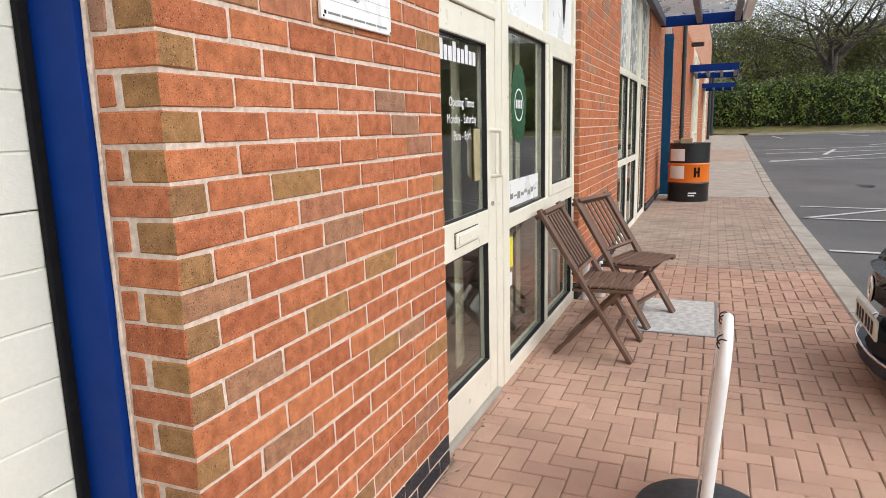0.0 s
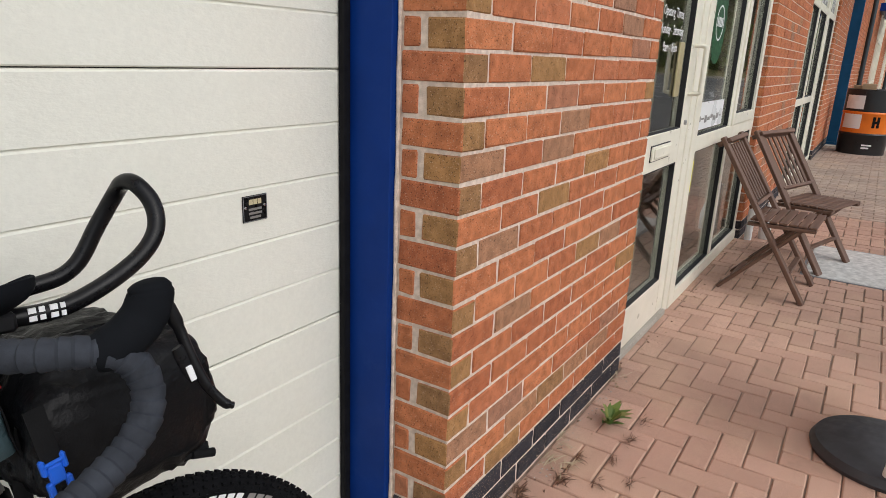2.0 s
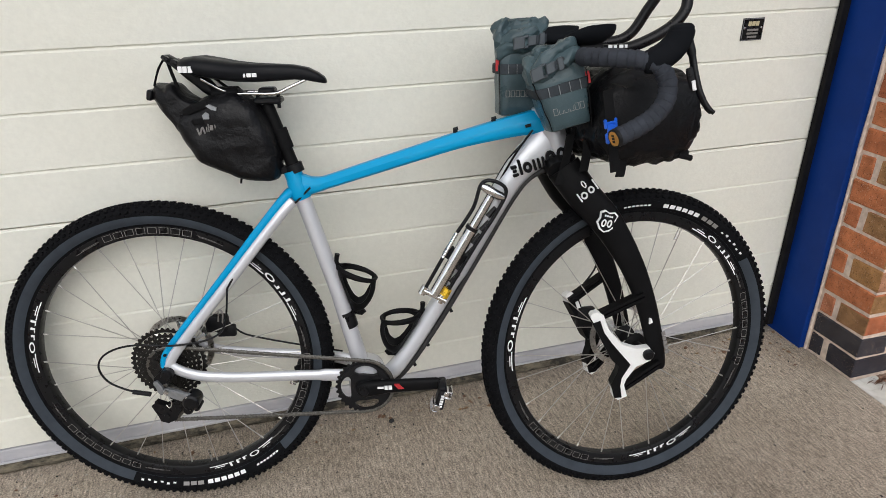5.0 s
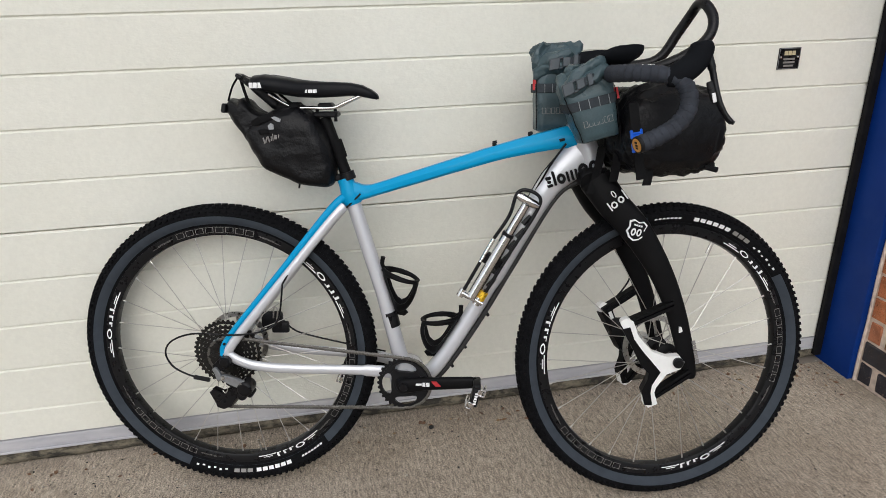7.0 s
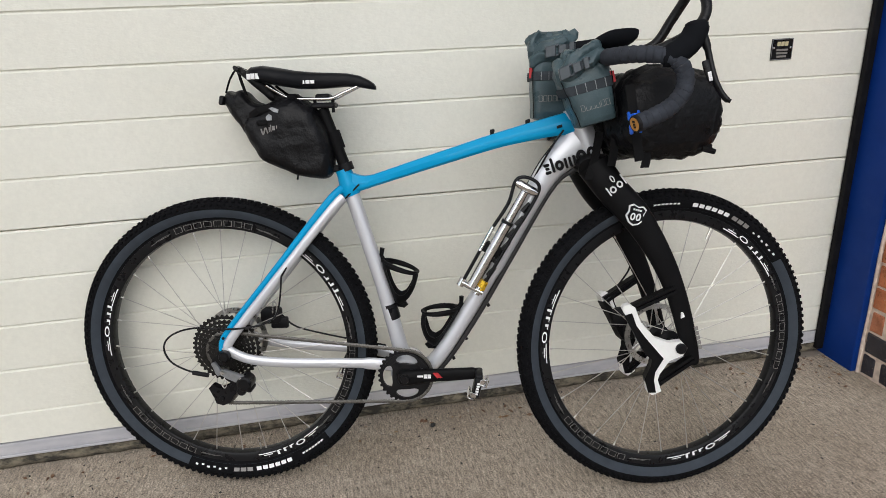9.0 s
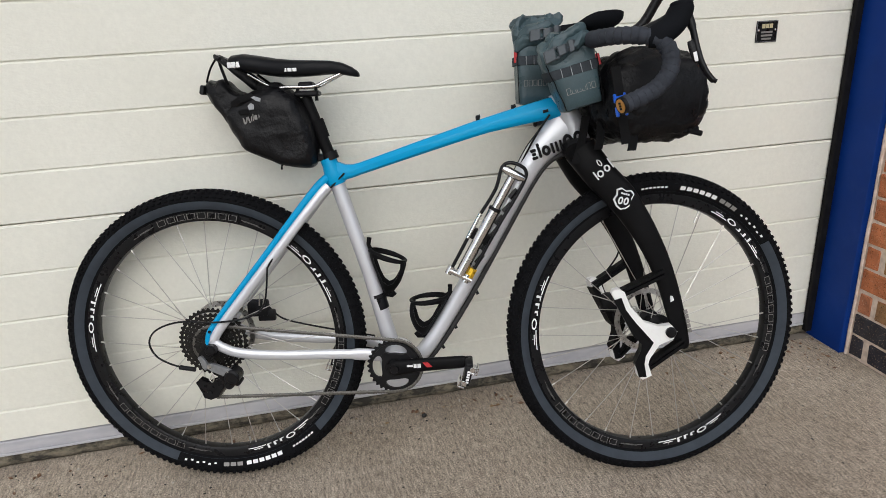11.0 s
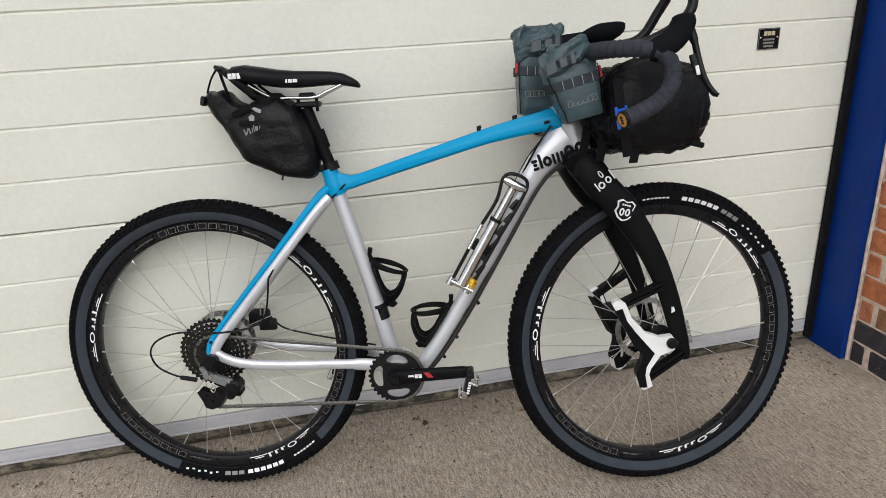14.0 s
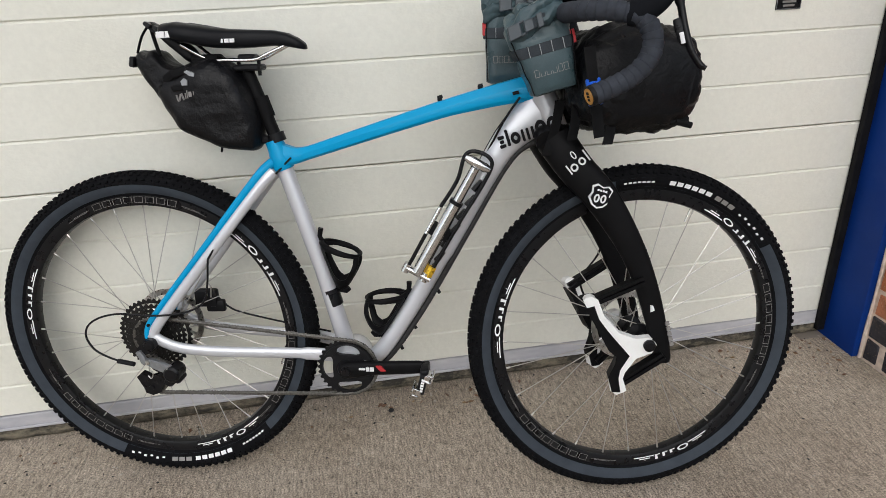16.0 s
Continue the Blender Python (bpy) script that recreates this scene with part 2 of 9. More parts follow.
mm = Mat("bark", rough=0.95)
mm.set_color(mm.mix(mm.grey(mm.noise(4, 6, 0.65), 0.35, 0.7), (0.035, 0.030, 0.024), (0.10, 0.085, 0.068)))
mm.bump(mm.noise(12, 5, 0.6, (1, 1, 0.2)), 0.9, 0.05)
M_BARK = mm.m

gl = Mat("window_glass", (0.9, 0.95, 0.92), 0.02)
gl.b.inputs["Transmission Weight"].default_value = 1.0
gl.b.inputs["IOR"].default_value = 1.45
M_GLASS = gl.m


# ---- builders ----
def mesh_of(name, bm, mat):
    me = bpy.data.meshes.new(name)
    bm.normal_update()
    bm.to_mesh(me)
    bm.free()
    for m in (mat if isinstance(mat, (list, tuple)) else (mat,)):
        me.materials.append(m)
    return me


def smooth(ob, angle=40):
    for p in ob.data.polygons:
        p.use_smooth = True
    ob.data.set_sharp_from_angle(angle=radians(angle))
    return ob


def part(name, bm, mat, parent=None, label="", soft=0, at=None):
    """One mesh object made of a bmesh, under a thing or a part."""
    ob = new(name, mesh_of(name, bm, mat))
    if parent is not None:
        ob.parent = parent
    if at is not None:
        ob.matrix_basis = at
    if soft:
        smooth(ob, soft)
    return tagged(ob, label)


def thing(name, label, category, at=None, group="", kind=""):
    ob = new(name)
    ob.empty_display_size = 0.1
    if at is not None:
        ob.matrix_basis = at
    return tagged(ob, label, category, group, kind)


def box(bm, x0, x1, y0, y1, z0, z1, bevel=0.0, seg=1, m=None):
    """A box between two corners, its edges rounded by bevel."""
    r = bmesh.ops.create_cube(bm, size=1.0)
    for v in r["verts"]:
        v.co = Vector((x0 + (x1 - x0) * (v.co.x + 0.5), y0 + (y1 - y0) * (v.co.y + 0.5), z0 + (z1 - z0) * (v.co.z + 0.5)))
    vs = r["verts"]
    if bevel:
        es = list({e for v in vs for e in v.link_edges})
        out = bmesh.ops.bevel(bm, geom=es, offset=bevel, segments=seg, affect="EDGES", profile=0.5)
        vs = list({v for f in out["faces"] for v in f.verts} | {v for v in vs if v.is_valid})
    if m is not None:
        for v in vs:
            v.co = m @ v.co
    return vs


def boxes(*args, bevel=0.0):
    bm = bmesh.new()
    for a in args:
        box(bm, *a, bevel=bevel)
    return bm


def tube(bm, pts, radii, sides=12, caps=True, flat=None, up=None):
    """A round or oval tube along points; radii: one or one per point, each a number or (side, up)."""
    pts = [Vector(p) for p in pts]
    n = len(pts)
    if isinstance(radii, (int, float)) or (isinstance(radii, tuple) and len(radii) == 2 and n != 2):
        radii = [radii] * n
    rings = []
    ref = Vector(up) if up else None
    side0 = None
    for i, p in enumerate(pts):
        d = (pts[min(i + 1, n - 1)] - pts[max(i - 1, 0)]).normalized()
        if ref is not None:
            s = d.cross(ref)
        elif side0 is None:
            s = d.cross(Vector((0, 0, 1)) if abs(d.z) < 0.9 else Vector((1, 0, 0)))
        else:
            s = side0 - d * side0.dot(d)
        s.normalize()
        side0 = s
        u = s.cross(d).normalized()
        r = radii[i]
        ra, rb = r if isinstance(r, (tuple, list)) else (r, r)
        if up == (0, 1, 0):
            ra, rb = rb, ra
        ring = []
        for k in range(sides):
            a = 2 * math.pi * k / sides
            ca, sa = math.cos(a), math.sin(a)
            if flat:
                ca = math.copysign(abs(ca) ** flat, ca)
                sa = math.copysign(abs(sa) ** flat, sa)
            ring.append(bm.verts.new(p + s * (ra * ca) + u * (rb * sa)))
        rings.append(ring)
    for a, b in zip(rings, rings[1:]):
        for k in range(sides):
            bm.faces.new((a[k], a[(k + 1) % sides], b[(k + 1) % sides], b[k]))
    if caps:
        bm.faces.new(rings[0][::-1])
        bm.faces.new(rings[-1])
    return rings


def curve_pts(pts, per=8):
    """A smooth line through points (Catmull-Rom)."""
    pts = [Vector(p) for p in pts]
    out = []
    for i in range(len(pts) - 1):
        p0, p1, p2, p3 = pts[max(i - 1, 0)], pts[i], pts[i + 1], pts[min(i + 2, len(pts) - 1)]
        for k in range(per):
            t = k / per
            out.append(0.5 * ((2 * p1) + (p2 - p0) * t + (2 * p0 - 5 * p1 + 4 * p2 - p3) * t * t + (3 * p1 - p0 - 3 * p2 + p3) * t ** 3))
    out.append(pts[-1])
    return out


def lathe(bm, profile, axis="z", sides=48, m=None, close=False):
    """A body turned from (radius, height) pairs."""
    rings = []
    for r, h in profile:
        ring = []
        for k in range(sides):
            a = 2 * math.pi * k / sides
            c, s = r * math.cos(a), r * math.sin(a)
            co = {"z": (c, s, h), "y": (c, h, s), "x": (h, c, s)}[axis]
            v = Vector(co)
            ring.append(bm.verts.new(m @ v if m is not None else v))
        rings.append(ring)
    pairs = list(zip(rings, rings[1:]))
    if close:
        pairs.append((rings[-1], rings[0]))
    for a, b in pairs:
        for k in range(sides):
            f = (a[k], a[(k + 1) % sides], b[(k + 1) % sides], b[k])
            bm.faces.new(f if axis != "y" else f[::-1])
    if not close:
        for ring, flip in ((rings[0], True), (rings[-1], False)):
            if (ring[0].co - ring[sides // 2].co).length > 1e-5:
                bm.faces.new(ring[::-1] if flip != (axis == "y") else ring)
    return rings


def loft(bm, rings, close=True):
    vs = [[bm.verts.new(p) for p in r] for r in rings]
    n = len(vs[0])
    for a, b in zip(vs, vs[1:]):
        for k in range(n):
            bm.faces.new((a[k], a[(k + 1) % n], b[(k + 1) % n], b[k]))
    if close:
        bm.faces.new(vs[0][::-1])
        bm.faces.new(vs[-1])
    bmesh.ops.recalc_face_normals(bm, faces=bm.faces[:])
    return vs


def plate(bm, outline, y0, y1):
    """A flat plate with an outline in x and z and a thickness in y."""
    a = [bm.verts.new((x, y0, z)) for x, z in outline]
    b = [bm.verts.new((x, y1, z)) for x, z in outline]
    n = len(a)
    bm.faces.new(a)
    bm.faces.new(b[::-1])
    for k in range(n):
        bm.faces.new((a[(k + 1) % n], a[k], b[k], b[(k + 1) % n]))
    bmesh.ops.recalc_face_normals(bm, faces=bm.faces[:])
    return a + b


def text_mesh(words, size, depth=0.0005, align="CENTER", width=1.0):
    """Letters of the built-in font as a bmesh in the x-y plane."""
    cu = bpy.data.curves.new("letters", "FONT")
    cu.body, cu.size, cu.extrude, cu.align_x, cu.align_y = words, size, depth, align, "CENTER"
    cu.resolution_u = 2
    ob = bpy.data.objects.new("letters", cu)
    scene.collection.objects.link(ob)
    me = bpy.data.meshes.new_from_object(ob.evaluated_get(bpy.context.evaluated_depsgraph_get()))
    bm = bmesh.new()
    bm.from_mesh(me)
    for v in bm.verts:
        v.co.x *= width
    bpy.data.objects.remove(ob)
    bpy.data.curves.remove(cu)
    bpy.data.meshes.remove(me)
    return bm


FACING = pose(0, 0, 0, 90, 0, 0)


def wall_text(name, words, x, y, z, size, mat, parent, width=1.0, align="CENTER"):
    bm = text_mesh(words, size, 0.0004, align, width)
    return part(name, bm, mat, parent, at=Matrix.Translation((x, y, z)) @ FACING)


# ---- materials of the bicycle and bags ----
def paint(name, color, rough=0.22, flake=0.0, coat=0.6, spec=0.5):
    m = Mat(name, color, rough, 0.0, spec)
    m.set_color(m.mix(1.0, color, m.grey(m.noise(9, 4), 0.3, 0.7, 0.985, 1.015), "MULTIPLY"))
    m.b.inputs["Coat Weight"].default_value = coat
    m.b.inputs["Coat Roughness"].default_value = 0.08
    m.b.inputs["Metallic"].default_value = flake
    m.set_rough(m.grey(m.noise(14, 3), 0.3, 0.7, rough - 0.02, rough + 0.03))
    return m.m


M_CYAN = paint("sky_blue_paint", (0.0, 0.29, 0.56), 0.34, 0.0, 0.04, 0.16)
M_SILVER = paint("silver_paint", (0.60, 0.61, 0.64), 0.30, 0.35)
M_CARBON = plain("matt_black_carbon", (0.0055, 0.0055, 0.006), 0.45, 0, 0.2, 20, 0.05, 300, spec=0.08)
M_BLACKMETAL = plain("black_anodised", (0.010, 0.010, 0.011), 0.42, 0.1, 0.2, 40, spec=0.15)
M_GLOSSBLACK = plain("gloss_black_plastic", (0.006, 0.006, 0.007), 0.30, 0, 0.2, 25, spec=0.22)
M_STEEL = plain("worn_steel", (0.55, 0.54, 0.52), 0.3, 1.0, 0.2, 60)
M_SPOKE = plain("spoke_steel", (0.55, 0.53, 0.50), 0.38, 0.85, 0.1, 60)
M_CHAIN = plain("oily_chain_steel", (0.13, 0.125, 0.115), 0.38, 0.85, 0.35, 200)
M_COG = plain("dark_cog_steel", (0.020, 0.019, 0.018), 0.36, 0.5, 0.4, 90, spec=0.3)
M_POLISH = plain("polished_alloy", (0.72, 0.72, 0.72), 0.16, 1.0, 0.08, 60)
M_GREYALLOY = plain("grey_alloy", (0.26, 0.27, 0.28), 0.4, 0.6, 0.2, 60)
M_TREAD = plain("tyre_tread_rubber", (0.006, 0.0062, 0.007), 0.85, 0, 0.25, 50, 0.3, 300, spec=0.06)
M_SIDEWALL = plain("tyre_sidewall_rubber", (0.036, 0.044, 0.055), 0.7, 0, 0.12, 30, 0.15, 500, spec=0.2)
M_DECALW = plain("white_decal", (0.80, 0.80, 0.80), 0.35, 0, 0.04, 60)
M_DECALG = plain("grey_outline_decal", (0.22, 0.21, 0.20), 0.4, 0, 0.05, 60)
M_DECALK = plain("black_decal", (0.006, 0.006, 0.007), 0.5, 0, 0.05, 60, spec=0.1)
M_RED = plain("red_tag", (0.45, 0.02, 0.025), 0.6, 0, 0.1, 60)
M_BUCKLEBLUE = plain("blue_plastic", (0.01, 0.11, 0.62), 0.35, 0, 0.08, 50)
M_BRASS = plain("yellow_brass", (0.75, 0.46, 0.03), 0.3, 0.6, 0.1, 50)
M_WOODCAP = plain("amber_bar_plug", (0.48, 0.22, 0.035), 0.4, 0, 0.12, 50)


def fabric(name, color, rough=0.7, weave=900, crease=18, spec=0.08, folds=0.35):
    m = Mat(name, color, rough, 0, spec)
    m.set_color(m.mix(1.0, color, m.mix(1.0, m.grey(m.noise(14, 5, 0.6), 0.3, 0.7, 0.8, 1.22), m.grey(m.noise(weave, 2), 0.3, 0.7, 0.88, 1.12), "MULTIPLY"), "MULTIPLY"))
    m.set_rough(m.grey(m.noise(22, 4), 0.3, 0.7, rough - 0.15, rough + 0.12))
    m.bump(m.noise(crease, 5, 0.6), folds, 0.006).bump(m.noise(weave, 2), 0.25, 0.0008)
    return m.m


M_BAGGREY = fabric("slate_green_bag_fabric", (0.044, 0.073, 0.083), 0.38, 900, 22, 0.35, 0.6)
M_BAGBLACK = fabric("black_bag_fabric", (0.0040, 0.0040, 0.0048), 0.42, 900, 34, 0.20, 0.8)
M_WEBBING = fabric("grey_webbing", (0.038, 0.044, 0.050), 0.8, 600, 5)
M_BLACKWEB = fabric("black_webbing", (0.008, 0.008, 0.0085), 0.8, 600, 5)
M_GREYPLASTIC = plain("dark_grey_plastic", (0.050, 0.062, 0.072), 0.4, 0, 0.15, 40)
mm = Mat("bar_tape", (0.03, 0.034, 0.042), 0.75, 0, 0.2)
mm.set_color(mm.mix(1.0, (0.030, 0.034, 0.043), mm.grey(mm.noise(60, 4), 0.3, 0.7, 0.8, 1.25), "MULTIPLY"))
mm.bump(mm.noise(350, 3), 0.3, 0.001)
M_TAPE = mm.m
mm = Mat("rubber_hood", (0.008, 0.009, 0.011), 0.75, 0, 0.05)
mm.bump(mm.noise(300, 2), 0.2, 0.001)
M_HOOD = mm.m
mm = Mat("saddle_skin", (0.006, 0.0065, 0.008), 0.42, 0, 0.12)
mm.set_rough(mm.grey(mm.noise(40, 4), 0.3, 0.7, 0.3, 0.5))
mm.bump(mm.noise(700, 3), 0.2, 0.0006)
M_SADDLE = mm.m


# ---- setting: ground ----
def ground_height(x, y):
    """The car park lies a little lower than the pavement and rises towards its far end."""
    return -0.07 + 0.58 * max(0.0, min(1.0, (x - 16) / 34)) + 0.012 * max(0.0, -y - 6) * max(0.0, min(1.0, (x - 12) / 30))


bm = bmesh.new()
xs = [-400, -150, -60, -25, -12, -6, -3, 0, 3, 6, 9, 12, 16, 20, 24, 28, 32, 36, 40, 44, 47, 50, 60, 90, 150, 400]
ys = [-400, -150, -70, -40, -25, -18, -12, -9, -6, -4, -2.2, 0.4, 3, 10, 40, 150, 400]
grid = [[bm.verts.new((x, y, ground_height(x, y))) for y in ys] for x in xs]
for i in range(len(xs) - 1):
    for j in range(len(ys) - 1):
        bm.faces.new((grid[i][j], grid[i + 1][j], grid[i + 1][j + 1], grid[i][j + 1]))
ground = part("ground", bm, M_ASPHALT, soft=60)
tagged(ground, "dark grey worn asphalt of the car park", "ground", kind="structure")

bm = boxes((-14, 0.0, -6.0, 0.36, -0.12, 0.0))
edging = part("edging", boxes((0.002, 0.096, -2.0, -0.003, -0.12, 0.0015), bevel=0.002), M_EDGING)
tagged(edging, "whitish concrete edging between the apron and the block paving", "edging", kind="structure")
apron = part("pavement", bm, M_CONCRETE)
tagged(apron, "brushed brownish concrete apron before the roller door", "pavement", kind="structure")
FARK = pose(10.0, 0, 0, 0, 0, -0.745)


def pavement_strip(x0, x1, mat, label):
    """A stretch of pavement that climbs with the ground beside it."""
    bm = bmesh.new()
    prev = None
    n = 6
    for k in range(n + 1):
        x = x0 + (x1 - x0) * k / n
        z = ground_height(x + 10, -3) + 0.07
        cur = [bm.verts.new((x, y, h)) for y, h in ((-2.0, z - 0.2), (-2.0, z), (0.3, z), (0.3, z - 0.2))]
        if prev:
            for a, b in ((0, 1), (1, 2), (2, 3)):
                bm.faces.new((prev[a], cur[a], cur[b], prev[b]))
        prev = cur
    bmesh.ops.recalc_face_normals(bm, faces=bm.faces[:])
    ob = part("pavement", bm, mat, at=FARK)
    tagged(ob, label, "pavement", kind="structure")


pavement_strip(2.92, 13.0, M_KERB, "pale concrete pavement past the block paving")
pavement_strip(13.0, 19.5, M_PAVER_GREY, "worn reddish strip of the far pavement")
pavement_strip(19.5, 38.3, M_KERB, "pale worn concrete pavement at the far units")

kerb = thing("kerb", "pale concrete kerb stones along the pavement edge", "kerb", kind="structure")
for k in range(51):
    x0 = 0.02 + k * 0.915
    bm = bmesh.new()
    far = k >= 11
    up = ground_height(x0 + 0.45, -3) + 0.07
    box(bm, x0 - 10 * far, x0 - 10 * far + 0.907, -2.215, -2.005, up - 0.16, up + 0.004, bevel=0.012)
    part("kerbstone", bm, M_KERB, kerb, at=FARK if far else None)

paving = thing("paving", "red block paving laid in a herringbone pattern", "pavement", kind="structure")
bm = boxes((0.0, 12.9, -2.005, 0.3, -0.12, -0.008))
part("bedding", bm, M_SAND, paving, "sandy joints")

# ---- setting: the walls ----
WALL_TOP = 3.9
wall_1 = new("wall_pier", mesh_of("wall_pier", boxes((0.004, 1.4485, 0.004, 0.36, -0.1, WALL_TOP)), M_MORTAR))
tagged(wall_1, "red brick pier with brown quoins and a dark brick base", "wall", kind="structure")
bm = boxes((4.386, 6.70, 0.004, 0.36, -0.1, WALL_TOP), (10.36, 13.44, 0.004, 0.36, -0.1, WALL_TOP))
wall_2 = part("wall_front", bm, M_MORTAR)
tagged(wall_2, "red brick piers between the cream shopfronts", "wall", kind="structure")
bm = boxes((-9.0, 0.05, 0.40, 0.6, 3.0, 6.5), (-9, 13.44, 0.2, 0.5, WALL_TOP, 6.5), (-12, -5.0, 0.0, 0.36, -0.1, 6.5))
wall_up = part("wall_upper", bm, M_COURSED)
tagged(wall_up, "plain red brick wall over the openings", "wall", kind="structure")

# ---- setting: roller door ----
door = thing("door_1", "closed cream sectional roller door with embossed grain", "door", kind="structure")
LINES = [0.1729 + 0.1248 * k for k in range(25)]
JOINTS = {4, 9, 14, 19}
DX0, DX1, DY = -5.0, -0.020, 0.328
prev = 0.083
for k, z in enumerate(LINES):
    bm = bmesh.new()
    gap = 0.0012 if k in JOINTS else 0.0
    low = 0.0012 if (k - 1) in JOINTS else 0.0
    prof = [(0.005, prev + low), (0.0, prev + 0.003 + low), (0.0, z - 0.0055 - gap), (0.0045, z - 0.0018 - gap), (0.0045, z - gap)]
    ra = [bm.verts.new((DX0, DY + d, h)) for d, h in prof]
    rb = [bm.verts.new((DX1, DY + d, h)) for d, h in prof]
    for a, b, c, d in zip(ra, rb, rb[1:], ra[1:]):
        bm.faces.new((a, b, c, d))
    va = [bm.verts.new((x, DY + 0.04, h)) for x, h in ((DX0, prof[-1][1]), (DX1, prof[-1][1]), (DX1, prof[0][1]), (DX0, prof[0][1]))]
    bm.faces.new((ra[-1], rb[-1], va[1], va[0]))
    bm.faces.new((rb[0], ra[0], va[3], va[2]))
    part("panel", bm, M_DOOR, door)
    prev = z
part("backing", boxes((DX0, DX1, DY + 0.02, DY + 0.04, 0.0, 3.3)), M_RUBBER, door)
part("bottom_rail", boxes((DX0, DX1, DY - 0.003, DY + 0.03, 0.048, 0.0815), (DX0, DX1, DY - 0.006, DY + 0.03, 0.040, 0.048), bevel=0.0015), M_ALU, door, "dull aluminium bottom rail")
bm = bmesh.new()
rnd = random.Random(11)
line = [(DX0 + (DX1 - DX0) * k / 160, DY + 0.016 + rnd.uniform(-0.002, 0.002), 0.020) for k in range(161)]
tube(bm, line, [(0.018 + rnd.uniform(-0.002, 0.002), 0.0215) for k in range(161)], 10)
part("bottom_seal", bm, M_SEAL, door, "dirty rubber seal along the bottom", 50)
jamb = thing("door_frame", "dark blue painted steel door jamb, scuffed", "door frame", kind="structure")
part("jamb", boxes((-0.021, 0.05, 0.186, 0.345, 0.0, 3.4), bevel=0.002), M_BLUE, jamb)
part("side_seal", boxes((-0.048, -0.0215, 0.308, 0.326, 0.02, 3.3), bevel=0.003), M_BLACKSEAL, jamb, "black rubber side seal")
bm = bmesh.new()
tube(bm, [(0.000, 0.180, z * 0.1) for z in range(0, 36)], [0.0055 + 0.0012 * math.sin(z * 2.1) for z in range(36)], 8)
part("mortar_bead", bm, M_MORTAR, jamb, "rough mortar bead against the bricks")



# ---- the bicycle ----
BIKE = pose(-1.899, 0.131, 0, -7.94, 0, -13.38)
R_T = 0.370
RC, FC = Vector((0, 0, R_T)), Vector((1.070, -0.004, R_T - 0.003))
PIVOT, STEER_AXIS = Vector((0.885, 0, 0.83)), Vector((-0.342, 0, 0.94)).normalized()
STEER = Matrix.Translation(PIVOT) @ Matrix.Rotation(radians(11.5), 4, STEER_AXIS) @ Matrix.Translation(-PIVOT)
MIRROR = Matrix.Diagonal((1, -1, 1, 1))
FLIP = STEER @ MIRROR @ STEER.inverted()
bike = thing("bicycle", "silver and sky blue gravel bicycle leaning on the cream roller door", "bicycle", BIKE)


def flipped(bm, m=FLIP):
    """The same form on the other side of the steered front."""
    out = bm.copy()
    out.transform(m)
    bmesh.ops.reverse_faces(out, faces=out.faces[:])
    return out


SIDE = [(0.3125, 0.0125), (0.3180, 0.0152), (0.3225, 0.0180), (0.3280, 0.0222), (0.3360, 0.0258), (0.3425, 0.0271), (0.3475, 0.0271)]


def side_y(r):
    for (r0, y0), (r1, y1) in zip(SIDE, SIDE[1:]):
        if r <= r1:
            return y0 + (y1 - y0) * (r - r0) / (r1 - r0)
    return SIDE[-1][1]


def arc(bm, r0, r1, a0, a1, y, steps=10, thick=0.0005):
    """A flat curved bar on the side of a wheel; y: a number or a function of the radius. Angles in degrees."""
    def at(r, a):
        h = y(r) if callable(y) else y
        return Vector((r * math.cos(a), -h, r * math.sin(a)))
    prev = None
    for k in range(steps + 1):
        a = radians(a0 + (a1 - a0) * k / steps)
        pair = (bm.verts.new(at(r0, a)), bm.verts.new(at(r1, a)))
        if prev:
            f = (prev[0], pair[0], pair[1], prev[1])
            bm.faces.new(f if a1 > a0 else f[::-1])
        prev = pair


def tyre_mesh():
    bm = bmesh.new()
    prof = [(r, -y) for r, y in SIDE] + [(0.3515, -0.0255), (0.3600, -0.0185), (0.3645, -0.0095), (0.3655, 0.0), (0.3645, 0.0095), (0.3600, 0.0185), (0.3515, 0.0255)] + [(r, y) for r, y in SIDE[::-1]]
    lathe(bm, prof, "y", 96, None, True)
    for f in bm.faces:
        c = f.calc_center_median()
        f.material_index = 1 if 0.3224 < math.hypot(c.x, c.z) < 0.3426 else 0
    bmesh.ops.recalc_face_normals(bm, faces=bm.faces[:])
    return bm


